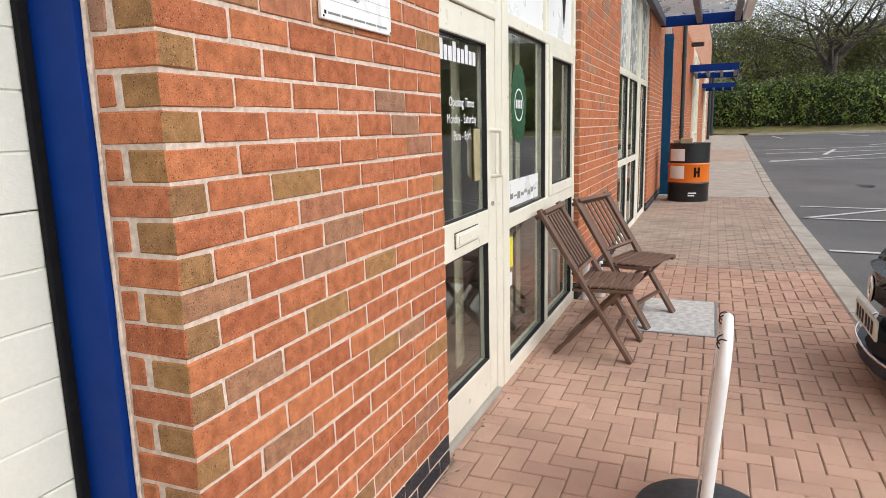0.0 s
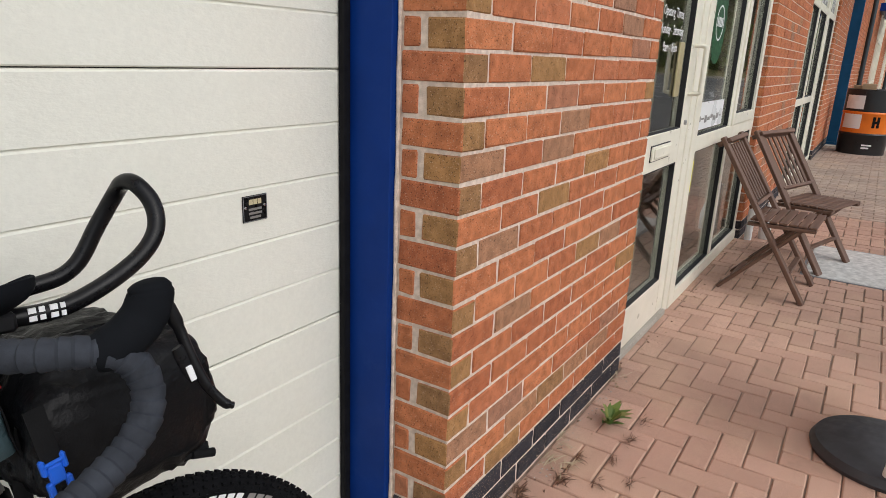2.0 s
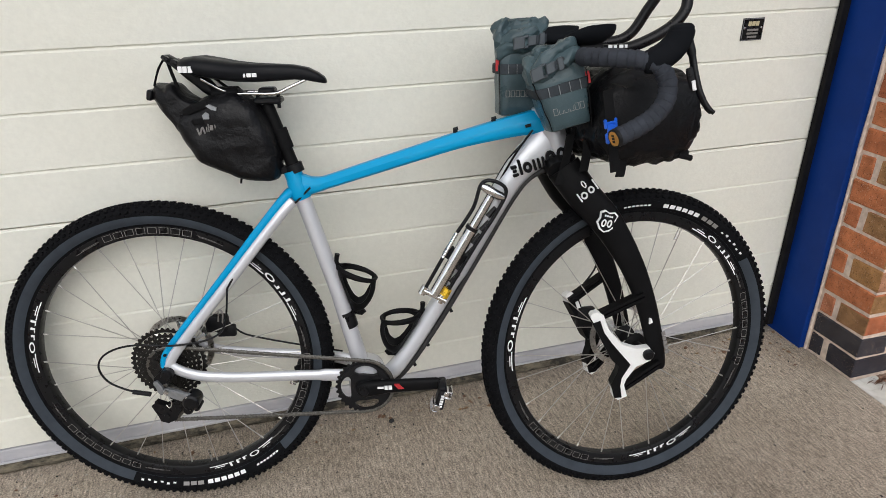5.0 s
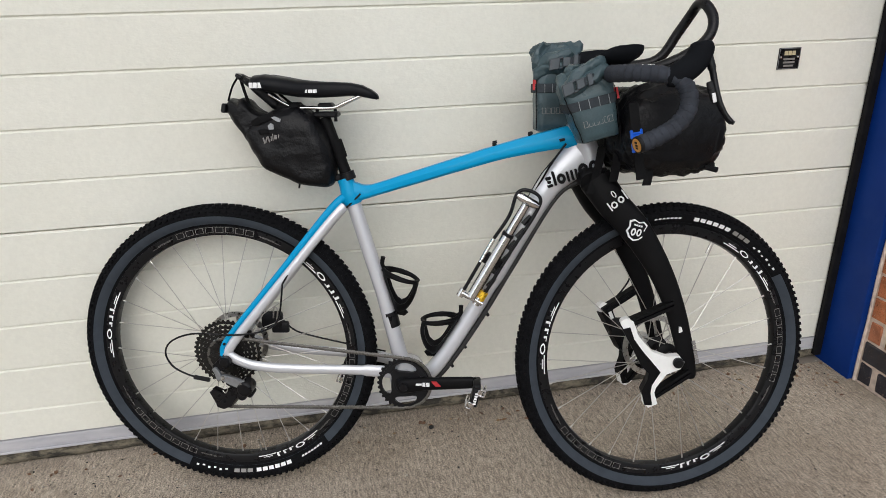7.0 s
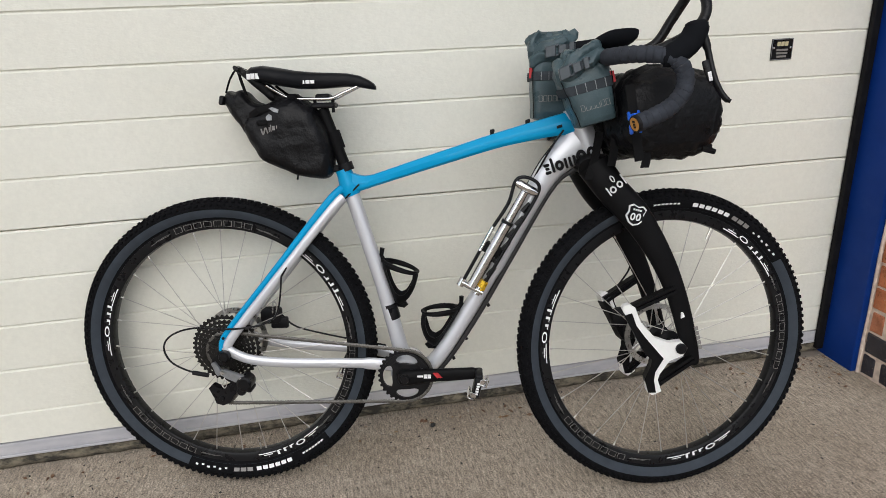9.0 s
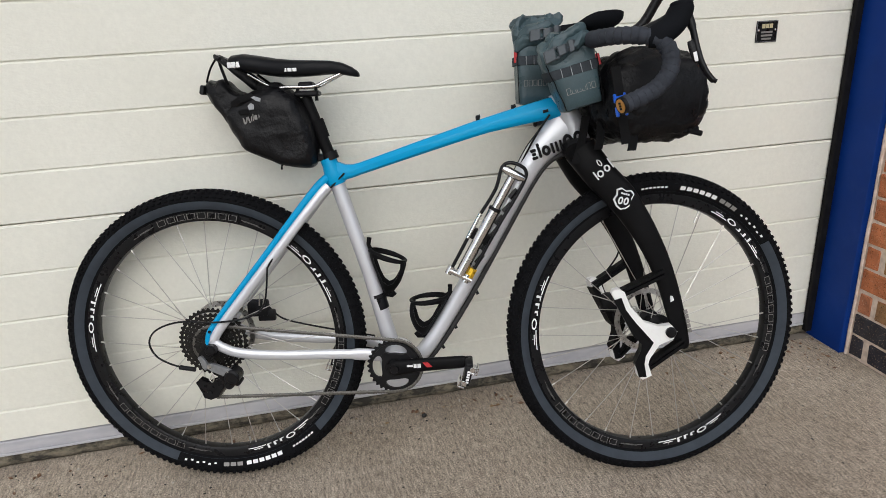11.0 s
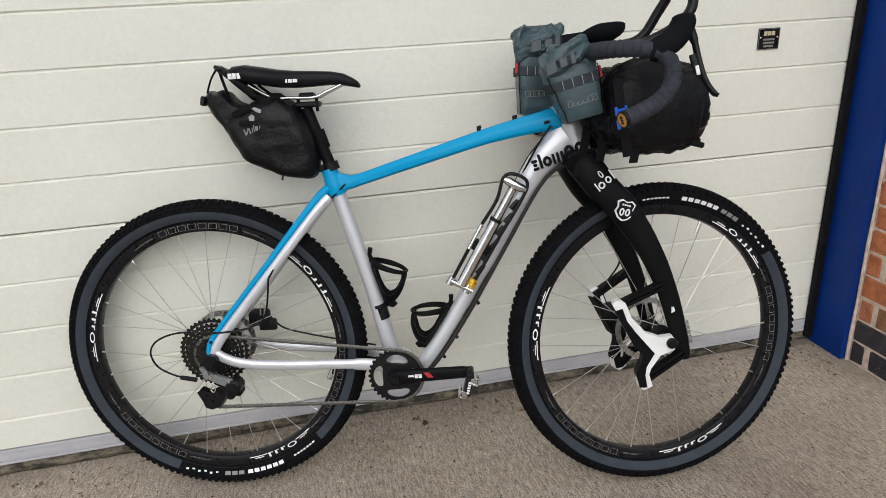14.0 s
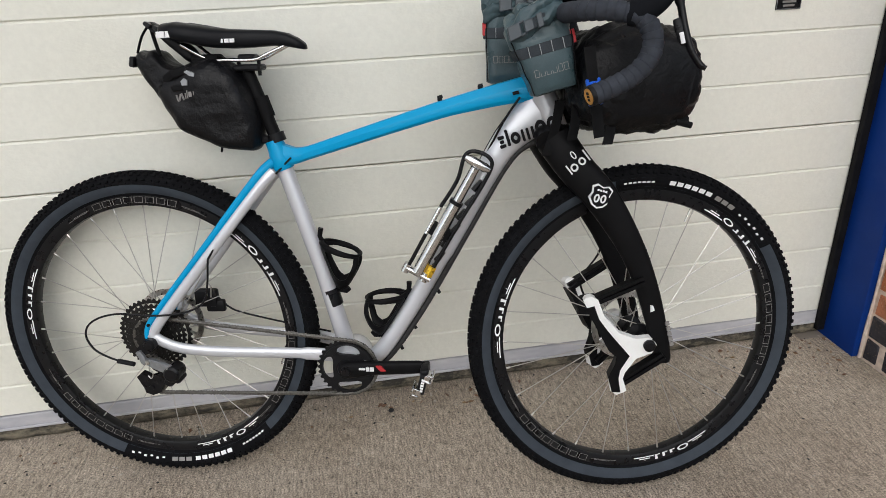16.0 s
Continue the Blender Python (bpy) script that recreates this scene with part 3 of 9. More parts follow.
def knobs_mesh(seed):
    """The tread's rows of rubber knobs."""
    r = random.Random(seed)
    bm = bmesh.new()
    rows = [(-0.0268, 0.3462, 80, 0.0), (0.0268, 0.3462, 80, 0.0), (-0.0248, 0.3525, 58, 1.0), (0.0248, 0.3525, 58, 1.0), (-0.0175, 0.3600, 24, 0.5), (0.0175, 0.3600, 24, 0.5), (-0.009, 0.3640, 10, 0.0), (0.009, 0.3640, 10, 0.0), (0.0, 0.3652, 0, 0.5)]
    n = 136
    for y, rad, tilt, shift in rows:
        for k in range(n):
            a = 2 * math.pi * (k + shift * 0.5) / n
            m = Matrix.Rotation(-a, 4, "Y") @ Matrix.Translation((rad, y, 0)) @ Matrix.Rotation(radians(tilt) * (1 if y >= 0 else -1), 4, "Z") @ Matrix.Rotation(radians(r.uniform(-14, 14)), 4, "X")
            l, w, h = (0.0070, 0.0050, 0.0016) if tilt > 70 else (0.0088, 0.0056, 0.0040) if tilt > 40 else (0.0082, 0.0046, 0.0038)
            vs = []
            for sx, sc in ((-0.002, 1.0), (h, 0.78)):
                for sy, sz in ((-1, -1), (1, -1), (1, 1), (-1, 1)):
                    vs.append(bm.verts.new(m @ Vector((sx, sy * w * sc / 2, sz * l * sc / 2))))
            for q in ((4, 5, 6, 7), (0, 1, 5, 4), (1, 2, 6, 5), (2, 3, 7, 6), (3, 0, 4, 7)):
                bm.faces.new([vs[i] for i in q][::-1])
    bmesh.ops.recalc_face_normals(bm, faces=bm.faces[:])
    return bm


def wing_logo(bm, a0, spread=34, y=0.0152):
    """The maker's winged mark on the rim: plain stripes and an oval."""
    for k, (ra, rb) in enumerate(((0.3012, 0.3036), (0.3058, 0.3080), (0.3102, 0.3122))):
        cut = 4 + 2.0 * k
        arc(bm, ra, rb, a0 - spread / 2 + 2.4 * k, a0 - cut - 4, y, 6)
        arc(bm, ra, rb, a0 + cut + 4, a0 + spread / 2 - 2.4 * k, y, 6)
    for k in range(3):
        b = a0 - 7.6 + 3.4 * k
        arc(bm, 0.3015, 0.3135 - 0.002 * k, b, b + 1.1, y, 2)
        arc(bm, 0.3015, 0.3035, b + 1.1, b + 2.4, y, 2)
    for k in range(14):
        t0, t1 = 2 * math.pi * k / 14, 2 * math.pi * (k + 1) / 14
        quad = []
        for t, s in ((t0, 1.0), (t1, 1.0), (t1, 0.66), (t0, 0.66)):
            a, r = radians(a0 + 5.2 + 2.6 * s * math.cos(t)), 0.3075 + 0.0062 * s * math.sin(t)
            quad.append(bm.verts.new((r * math.cos(a), -y, r * math.sin(a))))
        bm.faces.new(quad)


def toothed(bm, r, teeth, inner, y0, y1, tooth=0.0045, holes=0):
    """A cog: a ring with teeth, between two planes across y."""
    n = teeth * 4
    outer = []
    for k in range(n):
        q = k % 4
        rr = r if q in (0, 3) else r - tooth
        a = 2 * math.pi * k / n
        outer.append((rr * math.cos(a), rr * math.sin(a)))
    inn = [(inner * math.cos(2 * math.pi * k / n), inner * math.sin(2 * math.pi * k / n)) for k in range(n)]
    va = [[bm.verts.new((x, y, z)) for x, z in o] for o, y in ((outer, y0), (inn, y0), (inn, y1), (outer, y1))]
    for a, b in zip(va, va[1:] + va[:1]):
        for k in range(n):
            bm.faces.new((a[k], a[(k + 1) % n], b[(k + 1) % n], b[k]))


def spoke_ends(k, n, flange, rim):
    a = 2 * math.pi * k / n
    side = 1 if k % 2 else -1
    lead = (1 if (k // 2) % 2 else -1) * radians(62)
    return Vector((flange * math.cos(a + lead), side * 0.027, flange * math.sin(a + lead))), Vector((rim * math.cos(a), side * 0.004, rim * math.sin(a)))


def build_wheel(name, label, at, logos, tyre_mark, thin_marks):
    bm = bmesh.new()
    lathe(bm, [(0.2925, -0.006), (0.2940, -0.0120), (0.3000, -0.0142), (0.3165, -0.0148), (0.3175, -0.0125), (0.3100, -0.0115), (0.3080, 0.0), (0.3100, 0.0115), (0.3175, 0.0125), (0.3165, 0.0148), (0.3000, 0.0142), (0.2940, 0.0120), (0.2925, 0.006)], "y", 96, None, True)
    bmesh.ops.recalc_face_normals(bm, faces=bm.faces[:])
    wheel = part(name, bm, M_GLOSSBLACK, bike, label, 35, at)
    part("tyre", tyre_mesh(), (M_TREAD, M_SIDEWALL), wheel, "black knobbly tyre with slate grey sidewalls", 50)
    part("tread", knobs_mesh(3), M_TREAD, wheel)
    for a in logos:
        bm = bmesh.new()
        wing_logo(bm, a)
        part("rim_mark", bm, M_DECALW, wheel, "white winged mark on the rim")
    for a in thin_marks:
        bm = bmesh.new()
        for k in range(8):
            b = a - 18 + 4.6 * k
            for q in ((0.3005, 0.3012, b, b + 3.6), (0.3133, 0.3140, b, b + 3.6), (0.3005, 0.3140, b, b + 0.2), (0.3005, 0.3140, b + 3.45, b + 3.65)):
                arc(bm, q[0], q[1], q[2], q[3], 0.0151, 3)
        for s in (1, -1):
            arc(bm, 0.3045, 0.3052, a + s * 21, a + s * 31, 0.0151, 4)
            arc(bm, 0.3065, 0.3072, a + s * 20, a + s * 28, 0.0151, 4)
        part("rim_outline_mark", bm, M_DECALG, wheel, "thin grey outline lettering bars on the rim")
    skin = lambda r: side_y(r) + 0.0010
    a = tyre_mark
    bars = [(0.3290, 0.3378, a - 2.9 * k, 2.2, M_DECALW) for k in range(6)] + [(0.3312, 0.3350, a + 17 - 1.7 * k, 1.15, M_DECALW) for k in range(7)]
    bars += [(0.3290, 0.3378, a - 18.5 - 3.0 * k, 2.4, M_DECALG) for k in range(3)] + [(0.3300 + 0.002 * (k % 2), 0.3335 + 0.003 * (k % 2), a - 30 - 2.6 * k, 1.1, M_DECALW) for k in range(6)]
    bm = bmesh.new()
    for r0, r1 in ((0.3226, 0.3280), (0.3280, 0.3320), (0.3320, 0.3360), (0.3360, 0.3424)):
        arc(bm, r0, r1, a + 20, a - 47, lambda r: side_y(r) + 0.0004, 40)
    part("tyre_label", bm, M_TREAD, wheel, "black printed band on the sidewall")
    for r0, r1, b, w, mat in bars:
        bm = bmesh.new()
        arc(bm, r0, r1, b, b - w, skin, 3)
        part("tyre_mark", bm, mat, wheel, "printed bar on the sidewall")
    bm = bmesh.new()
    lathe(bm, [(0.0, -0.055), (0.011, -0.055), (0.012, -0.034), (0.028, -0.030), (0.029, -0.025), (0.016, -0.02), (0.014, 0.0), (0.016, 0.02), (0.029, 0.025), (0.028, 0.030), (0.012, 0.034), (0.011, 0.055), (0.0, 0.055)], "y", 28)
    part("hub", bm, M_BLACKMETAL, wheel, "black hub", 35)
    for k in range(28):
        p, q = spoke_ends(k, 28, 0.026, 0.2935)
        bm = bmesh.new()
        tube(bm, [p, q], 0.0011, 5)
        part("spoke", bm, M_SPOKE, wheel)
    bm = bmesh.new()
    for k in range(28):
        p, q = spoke_ends(k, 28, 0.026, 0.2935)
        d = (q - p).normalized()
        tube(bm, [q - d * 0.010, q], 0.002, 6)
    tagged(part("nipple_ring", bm, M_SPOKE, wheel, "steel spoke nipples"), kind="stuff")
    bm = bmesh.new()
    va = radians(tyre_mark - 14)
    d = Vector((math.cos(va), 0, math.sin(va)))
    tube(bm, [d * 0.293, d * 0.262], 0.0026, 8)
    part("valve", bm, M_STEEL, wheel, "steel tyre valve")
    # brake disc on the door side
    bm = bmesh.new()
    lathe(bm, [(0.066, 0.0445), (0.080, 0.0445), (0.080, 0.0463), (0.066, 0.0463)], "y", 48, None, True)
    for k in range(6):
        a0 = 2 * math.pi * k / 6
        arm = bmesh.new()
        tube(arm, [(0.02 * math.cos(a0), 0.0454, 0.02 * math.sin(a0)), (0.068 * math.cos(a0 + 0.5), 0.0454, 0.068 * math.sin(a0 + 0.5))], 0.0035, 6)
        part("disc_arm", arm, M_STEEL, wheel)
    bmesh.ops.recalc_face_normals(bm, faces=bm.faces[:])
    part("brake_disc", bm, M_STEEL, wheel, "steel brake disc", 35)
    return wheel


front_wheel = build_wheel("front_wheel", "black spoked wheel with a knobbly tyre", Matrix.Translation(FC) @ STEER.to_3x3().to_4x4(), (45, 169, -72), 80, (0, -128))
rear_wheel = build_wheel("rear_wheel", "black spoked wheel with a knobbly tyre", Matrix.Translation(RC + Vector((-0.005, 0, 0.004))) @ Matrix.Scale(1.006, 4), (33, 167, -64), -66, (-130, 92, -18))

# cassette
for k, (r, t) in enumerate(((0.085, 42), (0.074, 36), (0.065, 32), (0.057, 28), (0.049, 24), (0.043, 21), (0.037, 18), (0.031, 15), (0.026, 13), (0.022, 11))):
    y = -0.030 - 0.0036 * k
    bm = bmesh.new()
    toothed(bm, r, t, r - 0.011 if r > 0.04 else 0.014, y, y - 0.0018)
    bmesh.ops.recalc_face_normals(bm, faces=bm.faces[:])
    part("cog", bm, M_COG, rear_wheel, "black toothed cog")
for k in range(8):
    a = 2 * math.pi * k / 8
    bm = bmesh.new()
    tube(bm, [(0.016 * math.cos(a), -0.046, 0.016 * math.sin(a)), (0.076 * math.cos(a + 0.35), -0.032, 0.076 * math.sin(a + 0.35))], 0.0026, 5)
    part("cog_arm", bm, M_COG, rear_wheel)
bm = bmesh.new()
lathe(bm, [(0.0, -0.070), (0.017, -0.068), (0.018, -0.03), (0.0, -0.03)], "y", 20)
bmesh.ops.recalc_face_normals(bm, faces=bm.faces[:])
part("cog_hub", bm, M_COG, rear_wheel, "black cassette body")

# frame
SEAT_TOP = (0.312, 0, 0.806)
bm = bmesh.new()
line = curve_pts([(0.314, 0, 0.772), (0.330, 0, 0.770), (0.352, 0, 0.770), (0.38, 0, 0.7755), (0.465, 0, 0.8005), (0.58, 0, 0.834), (0.68, 0, 0.862), (0.80, 0, 0.888), (0.868, 0, 0.897)], 5)
tall = [0.027, 0.0225, 0.0165, 0.0135, 0.0145, 0.0158, 0.0172, 0.0225, 0.0300]
wide = [0.018, 0.018, 0.018, 0.018, 0.0185, 0.019, 0.0195, 0.021, 0.024]
rads = []
for k in range(len(line)):
    i, f = min(k // 5, 7), (k - 5 * min(k // 5, 7)) / 5
    rads.append((wide[i] + (wide[i + 1] - wide[i]) * f, tall[i] + (tall[i + 1] - tall[i]) * f))
rings = []
for k, (p, (w, h)) in enumerate(zip(line, rads)):
    d = (line[min(k + 1, len(line) - 1)] - line[max(k - 1, 0)]).normalized()
    u = Vector((-d.z, 0, d.x))
    ring = []
    for a, b in ((-0.97, -0.66), (-1, -0.58), (-1, 0.18), (-0.96, 0.28), (-0.58, 0.95), (-0.48, 1), (0.48, 1), (0.58, 0.95), (0.96, 0.28), (1, 0.18), (1, -0.58), (0.97, -0.66), (0.66, -0.97), (0.56, -1), (-0.56, -1), (-0.66, -0.97)):
        ring.append(p + Vector((0, a * w, 0)) + u * (b * h))
    rings.append(ring)
loft(bm, rings)
frame_top = part("top_tube", bm, M_CYAN, bike, "sky blue faceted top tube", 26)
bm = bmesh.new()
tube(bm, [(0.806, -0.0222, 0.886), (0.818, -0.0228, 0.889)], 0.0034, 10)
part("cable_port", bm, M_BLACKMETAL, frame_top, "small black cable port", 40)
for x, z in ((0.742, 0.899), (0.66, 0.879)):
    bm = bmesh.new()
    tube(bm, [(x, 0, z - 0.008), (x - 0.001, 0, z + 0.003)], 0.005, 8)
    tube(bm, [(x - 0.005, 0, z + 0.002), (x + 0.005, 0, z + 0.0045)], 0.0035, 8)
    part("cable_guide", bm, M_BLACKMETAL, frame_top, "small black cable guide")
bm = bmesh.new()
tube(bm, [(0.306, 0, 0.803), (0.311, 0, 0.788), (0.317, 0, 0.768), (0.322, 0, 0.750), (0.325, 0, 0.741)], [0.0188, 0.0195, 0.023, 0.024, 0.0200], 20)
part("seat_lug", bm, M_CYAN, bike, "sky blue seat lug", 50)
bm = bmesh.new()
tube(bm, [(0.321, 0, 0.753), (0.385, 0, 0.52), (0.432, 0, 0.315)], [(0.0175, 0.0175), (0.0185, 0.0175), (0.022, 0.02)], 20)
part("seat_tube", bm, M_SILVER, bike, "silver seat tube", 50)
bm = bmesh.new()
tube(bm, [(0.3985, 0, 0.470), (0.4075, 0, 0.432)], 0.0198, 20)
part("clamp_band", bm, M_GLOSSBLACK, bike, "black band round the seat tube", 40)
bm = bmesh.new()
tube(bm, curve_pts([(0.452, 0, 0.292), (0.506, 0, 0.318), (0.5900, 0, 0.442), (0.679, 0, 0.595), (0.768, 0, 0.752), (0.815, 0, 0.812), (0.862, 0, 0.848)], 5), [(0.024, 0.0188)] * 14 + [(0.025, 0.0225 + 0.026 * (k / 16) ** 2) for k in range(17)], 20, flat=0.85, up=(0, 1, 0))
part("down_tube", bm, M_SILVER, bike, "silver down tube", 50)
bm = bmesh.new()
tube(bm, [(0.901, 0, 0.778), (0.884, 0, 0.825), (0.853, 0, 0.910), (0.847, 0, 0.928)], [0.030, 0.029, 0.028, 0.026], 24)
part("head_tube", bm, M_SILVER, bike, "silver head tube", 50)
bm = bmesh.new()
lathe(bm, [(0.0, -0.046), (0.032, -0.045), (0.040, -0.036), (0.043, -0.020), (0.043, 0.020), (0.040, 0.036), (0.032, 0.045), (0.0, 0.046)], "y", 32, Matrix.Translation((0.440, 0, 0.304)))
part("bottom_bracket", bm, M_SILVER, bike, "silver bottom bracket shell", 40)
for s, nm in ((-1, "right"), (1, "left")):
    bm = bmesh.new()
    tube(bm, curve_pts([(0.425, s * 0.030, 0.318), (0.37, s * 0.044, 0.330), (0.30, s * 0.052, 0.337), (0.16, s * 0.062, 0.344), (0.075, s * 0.067, 0.354), (0.03, s * 0.069, 0.371), (0.004, s * 0.070, 0.392)], 5), [(0.0085, 0.0155)] * 8 + [(0.0085, 0.0125)] * 23, 14, up=(0, 1, 0) if s < 0 else (0, 1, 0))
    part("chainstay", bm, M_SILVER, bike, "silver chainstay", 50)
    path = curve_pts([(0.306, s * 0.012, 0.757), (0.283, s * 0.026, 0.738), (0.225, s * 0.038, 0.672), (0.154, s * 0.050, 0.588), (0.075, s * 0.060, 0.496), (0.025, s * 0.066, 0.436), (0.004, s * 0.069, 0.405), (0.0, s * 0.070, 0.378)], 5)
    bm = bmesh.new()
    tube(bm, [p + Vector((-0.003, 0, 0.001)) for p in path], [(0.008, 0.0105 - 0.0035 * min(1.0, k / 18)) for k in range(36)], 14, up=(0, 1, 0))
    part("seatstay", bm, M_CYAN, bike, "sky blue seatstay", 50)
    bm = bmesh.new()
    tube(bm, [p + Vector((0.0085, 0, -0.0105)) for p in path[3:]], [(0.0088, 0.0120)] * 33, 14, up=(0, 1, 0))
    part("seatstay_lower", bm, M_SILVER, bike, "silver underside of the seatstay", 50)
    bm = bmesh.new()
    lathe(bm, [(0.0, s * 0.060), (0.012, s * 0.060), (0.013, s * 0.076), (0.006, s * 0.079), (0.0, s * 0.079)], "y", 18, Matrix.Translation((0.0, 0, R_T + 0.004)))
    part("axle_end", bm, M_BLACKMETAL, bike, "black axle end", 40)
for x, z in ((0.006, 0.414), (0.018, 0.362)):
    bm = bmesh.new()
    lathe(bm, [(0.0, -0.0785), (0.0035, -0.0785), (0.0035, -0.07), (0.0, -0.07)], "y", 10, Matrix.Translation((x, 0, z)))
    part("bolt", bm, M_BLACKMETAL, bike)

# maker's word on the head: black rings and bars leaning with the tube
def annulus(b, x, z, w, h, stroke, y0, y1, n=18):
    """A flat oval ring between two planes across y."""
    va = [[b.verts.new((x + (w / 2 - q) * math.cos(2 * math.pi * k / n), y, z + (h / 2 - q) * math.sin(2 * math.pi * k / n))) for k in range(n)] for q, y in ((0, y0), (stroke, y0), (stroke, y1), (0, y1))]
    for a, c in zip(va, va[1:] + va[:1]):
        for k in range(n):
            b.faces.new((a[k], a[(k + 1) % n], c[(k + 1) % n], c[k]))


word = Matrix.Translation((0.838, -0.0305, 0.808)) @ Matrix.Rotation(radians(-17), 4, "Y")
bm = bmesh.new()
for x0, x1, z0, z1 in ((-0.058, -0.046, 0.0045, 0.0095), (-0.058, -0.046, -0.0095, -0.0045), (-0.056, -0.048, -0.0025, 0.0025), (-0.0425, -0.0370, -0.0095, 0.017), (-0.0135, -0.0085, -0.0095, 0.0095), (-0.0040, 0.0010, -0.0095, 0.0095), (0.0055, 0.0105, -0.0095, 0.0095)):
    box(bm, x0, x1, -0.0012, 0.012, z0, z1, bevel=0.0012)
annulus(bm, -0.0255, 0.0, 0.018, 0.019, 0.0056, -0.0012, 0.012)
annulus(bm, 0.0240, 0.003, 0.021, 0.025, 0.0060, -0.0012, 0.012)
annulus(bm, 0.0460, 0.003, 0.020, 0.025, 0.0060, -0.0012, 0.012)
bmesh.ops.recalc_face_normals(bm, faces=bm.faces[:])
bm.transform(word @ Matrix.Diagonal((1.08, 1, 1.26, 1)))
part("frame_mark", bm, M_DECALK, bike, "black lettering shapes on the head")

# seat post and saddle
bm = bmesh.new()
tube(bm, [SEAT_TOP, (0.266, 0, 0.945)], 0.0137, 18)
post = part("seat_post", bm, M_CARBON, bike, "black carbon seat post", 40)
bm = bmesh.new()
tube(bm, [(0.3155, 0, 0.799), (0.310, 0, 0.817)], 0.0185, 20)
box(bm, 0.280, 0.300, -0.012, 0.012, 0.797, 0.813, bevel=0.003)
part("seat_collar", bm, M_BLACKMETAL, post, "black seat collar", 40)
bm = bmesh.new()
box(bm, 0.245, 0.300, -0.024, 0.024, 0.945, 0.958, bevel=0.004)
box(bm, 0.255, 0.288, -0.020, 0.020, 0.966, 0.978, bevel=0.004)
for x in (0.250, 0.292):
    tube(bm, [(x, 0, 0.935), (x, 0, 0.968)], 0.004, 8)
part("saddle_clamp", bm, M_BLACKMETAL, post, "black saddle clamp", 40)
bm = bmesh.new()
stations = [(0.108, 0.040, 1.030, 1.018), (0.120, 0.058, 1.037, 1.008), (0.145, 0.068, 1.039, 0.999), (0.18, 0.064, 1.033, 0.992), (0.215, 0.049, 1.026, 0.986), (0.25, 0.034, 1.022, 0.984), (0.29, 0.025, 1.020, 0.985), (0.33, 0.021, 1.017, 0.987), (0.358, 0.0200, 1.011, 0.984), (0.378, 0.0185, 1.001, 0.980), (0.390, 0.014, 0.992, 0.978), (0.394, 0.006, 0.986, 0.979)]
rings = []
for x, w, top, lowz in stations:
    ring = []
    for k in range(24):
        a = 2 * math.pi * k / 24
        c, s = math.cos(a), math.sin(a)
        y = w * math.copysign(abs(c) ** 0.6, c)
        mid = lowz + (top - lowz) * 0.45
        z = mid + ((top - mid) * abs(s) ** 0.6 if s > 0 else -(mid - lowz) * abs(s) ** 0.5)
        if s > 0 and x < 0.33:
            z -= 0.006 * max(0.0, 1 - abs(y) / 0.012)
        ring.append(bm.verts.new((x, y, z)))
    rings.append(ring)
for a, b in zip(rings, rings[1:]):
    for k in range(24):
        bm.faces.new((a[k], b[k], b[(k + 1) % 24], a[(k + 1) % 24]))
bm.faces.new(rings[0])
bm.faces.new(rings[-1][::-1])
bmesh.ops.recalc_face_normals(bm, faces=bm.faces[:])
saddle = part("saddle", bm, M_SADDLE, bike, "black padded saddle", 60, Matrix.Translation((0, 0, 0.005)))
for s in (-1, 1):
    bm = bmesh.new()
    tube(bm, curve_pts([(0.150, s * 0.040, 0.995), (0.195, s * 0.024, 0.966), (0.235, s * 0.022, 0.9625), (0.290, s * 0.022, 0.9615), (0.318, s * 0.020, 0.972), (0.365, s * 0.010, 0.992)], 5), 0.0036, 10)
    part("saddle_rail", bm, M_POLISH, saddle, "bright steel saddle rail", 50)
bm = bmesh.new()
for k, (x, w) in enumerate(((0.226, 0.012), (0.240, 0.009), (0.2505, 0.009))):
    box(bm, x, x + w, -0.0405 + 0.13 * (x - 0.226), -0.034, 0.9955, 1.003, bevel=0.0004)
for k, x in enumerate((0.1135, 0.125, 0.1355)):
    box(bm, x, x + 0.0085, -0.0665 + (0.007 if k == 0 else 0), -0.05, 1.008, 1.020, bevel=0.0004)
tagged(part("saddle_mark", bm, M_DECALW, saddle, "white lettering bars on the saddle side"), kind="stuff")

# cranks, ring, chain
BB = Vector((0.438, 0, 0.301))
bm = bmesh.new()
toothed(bm, 0.0685, 32, 0.0560, -0.049, -0.052, 0.0048)
part("chainring", bm, M_BLACKMETAL, bike, "black toothed chainring", at=Matrix.Translation(BB))
bm = bmesh.new()
web_in, web_out = [], []
for k in range(120):
    a = 360 * k / 120
    open_r = 0.0
    for mid, half, tall in ((84, 34, 0.0115), (178, 36, 0.0115), (274, 36, 0.0115), (4, 22, 0.008)):
        t = ((a - mid + 180) % 360 - 180) / half
        if abs(t) < 1:
            open_r = tall * (1 - t * t) ** 0.4
    c, q = math.cos(radians(a)), math.sin(radians(a))
    web_in.append((c * (0.0440 - open_r), q * (0.0440 - open_r)))
    web_out.append((c * (0.0441 + open_r), q * (0.0441 + open_r)))
plate(bm, web_in, -0.058, -0.050)
ring_out = [(0.0585 * math.cos(radians(3 * k)), 0.0585 * math.sin(radians(3 * k))) for k in range(120)]
va = [[bm.verts.new((x, y, z)) for x, z in o] for o, y in ((ring_out, -0.056), (web_out, -0.057), (web_out, -0.050), (ring_out, -0.050))]
for u, v in zip(va, va[1:] + va[:1]):
    for k in range(120):
        bm.faces.new((u[k], u[(k + 1) % 120], v[(k + 1) % 120], v[k]))
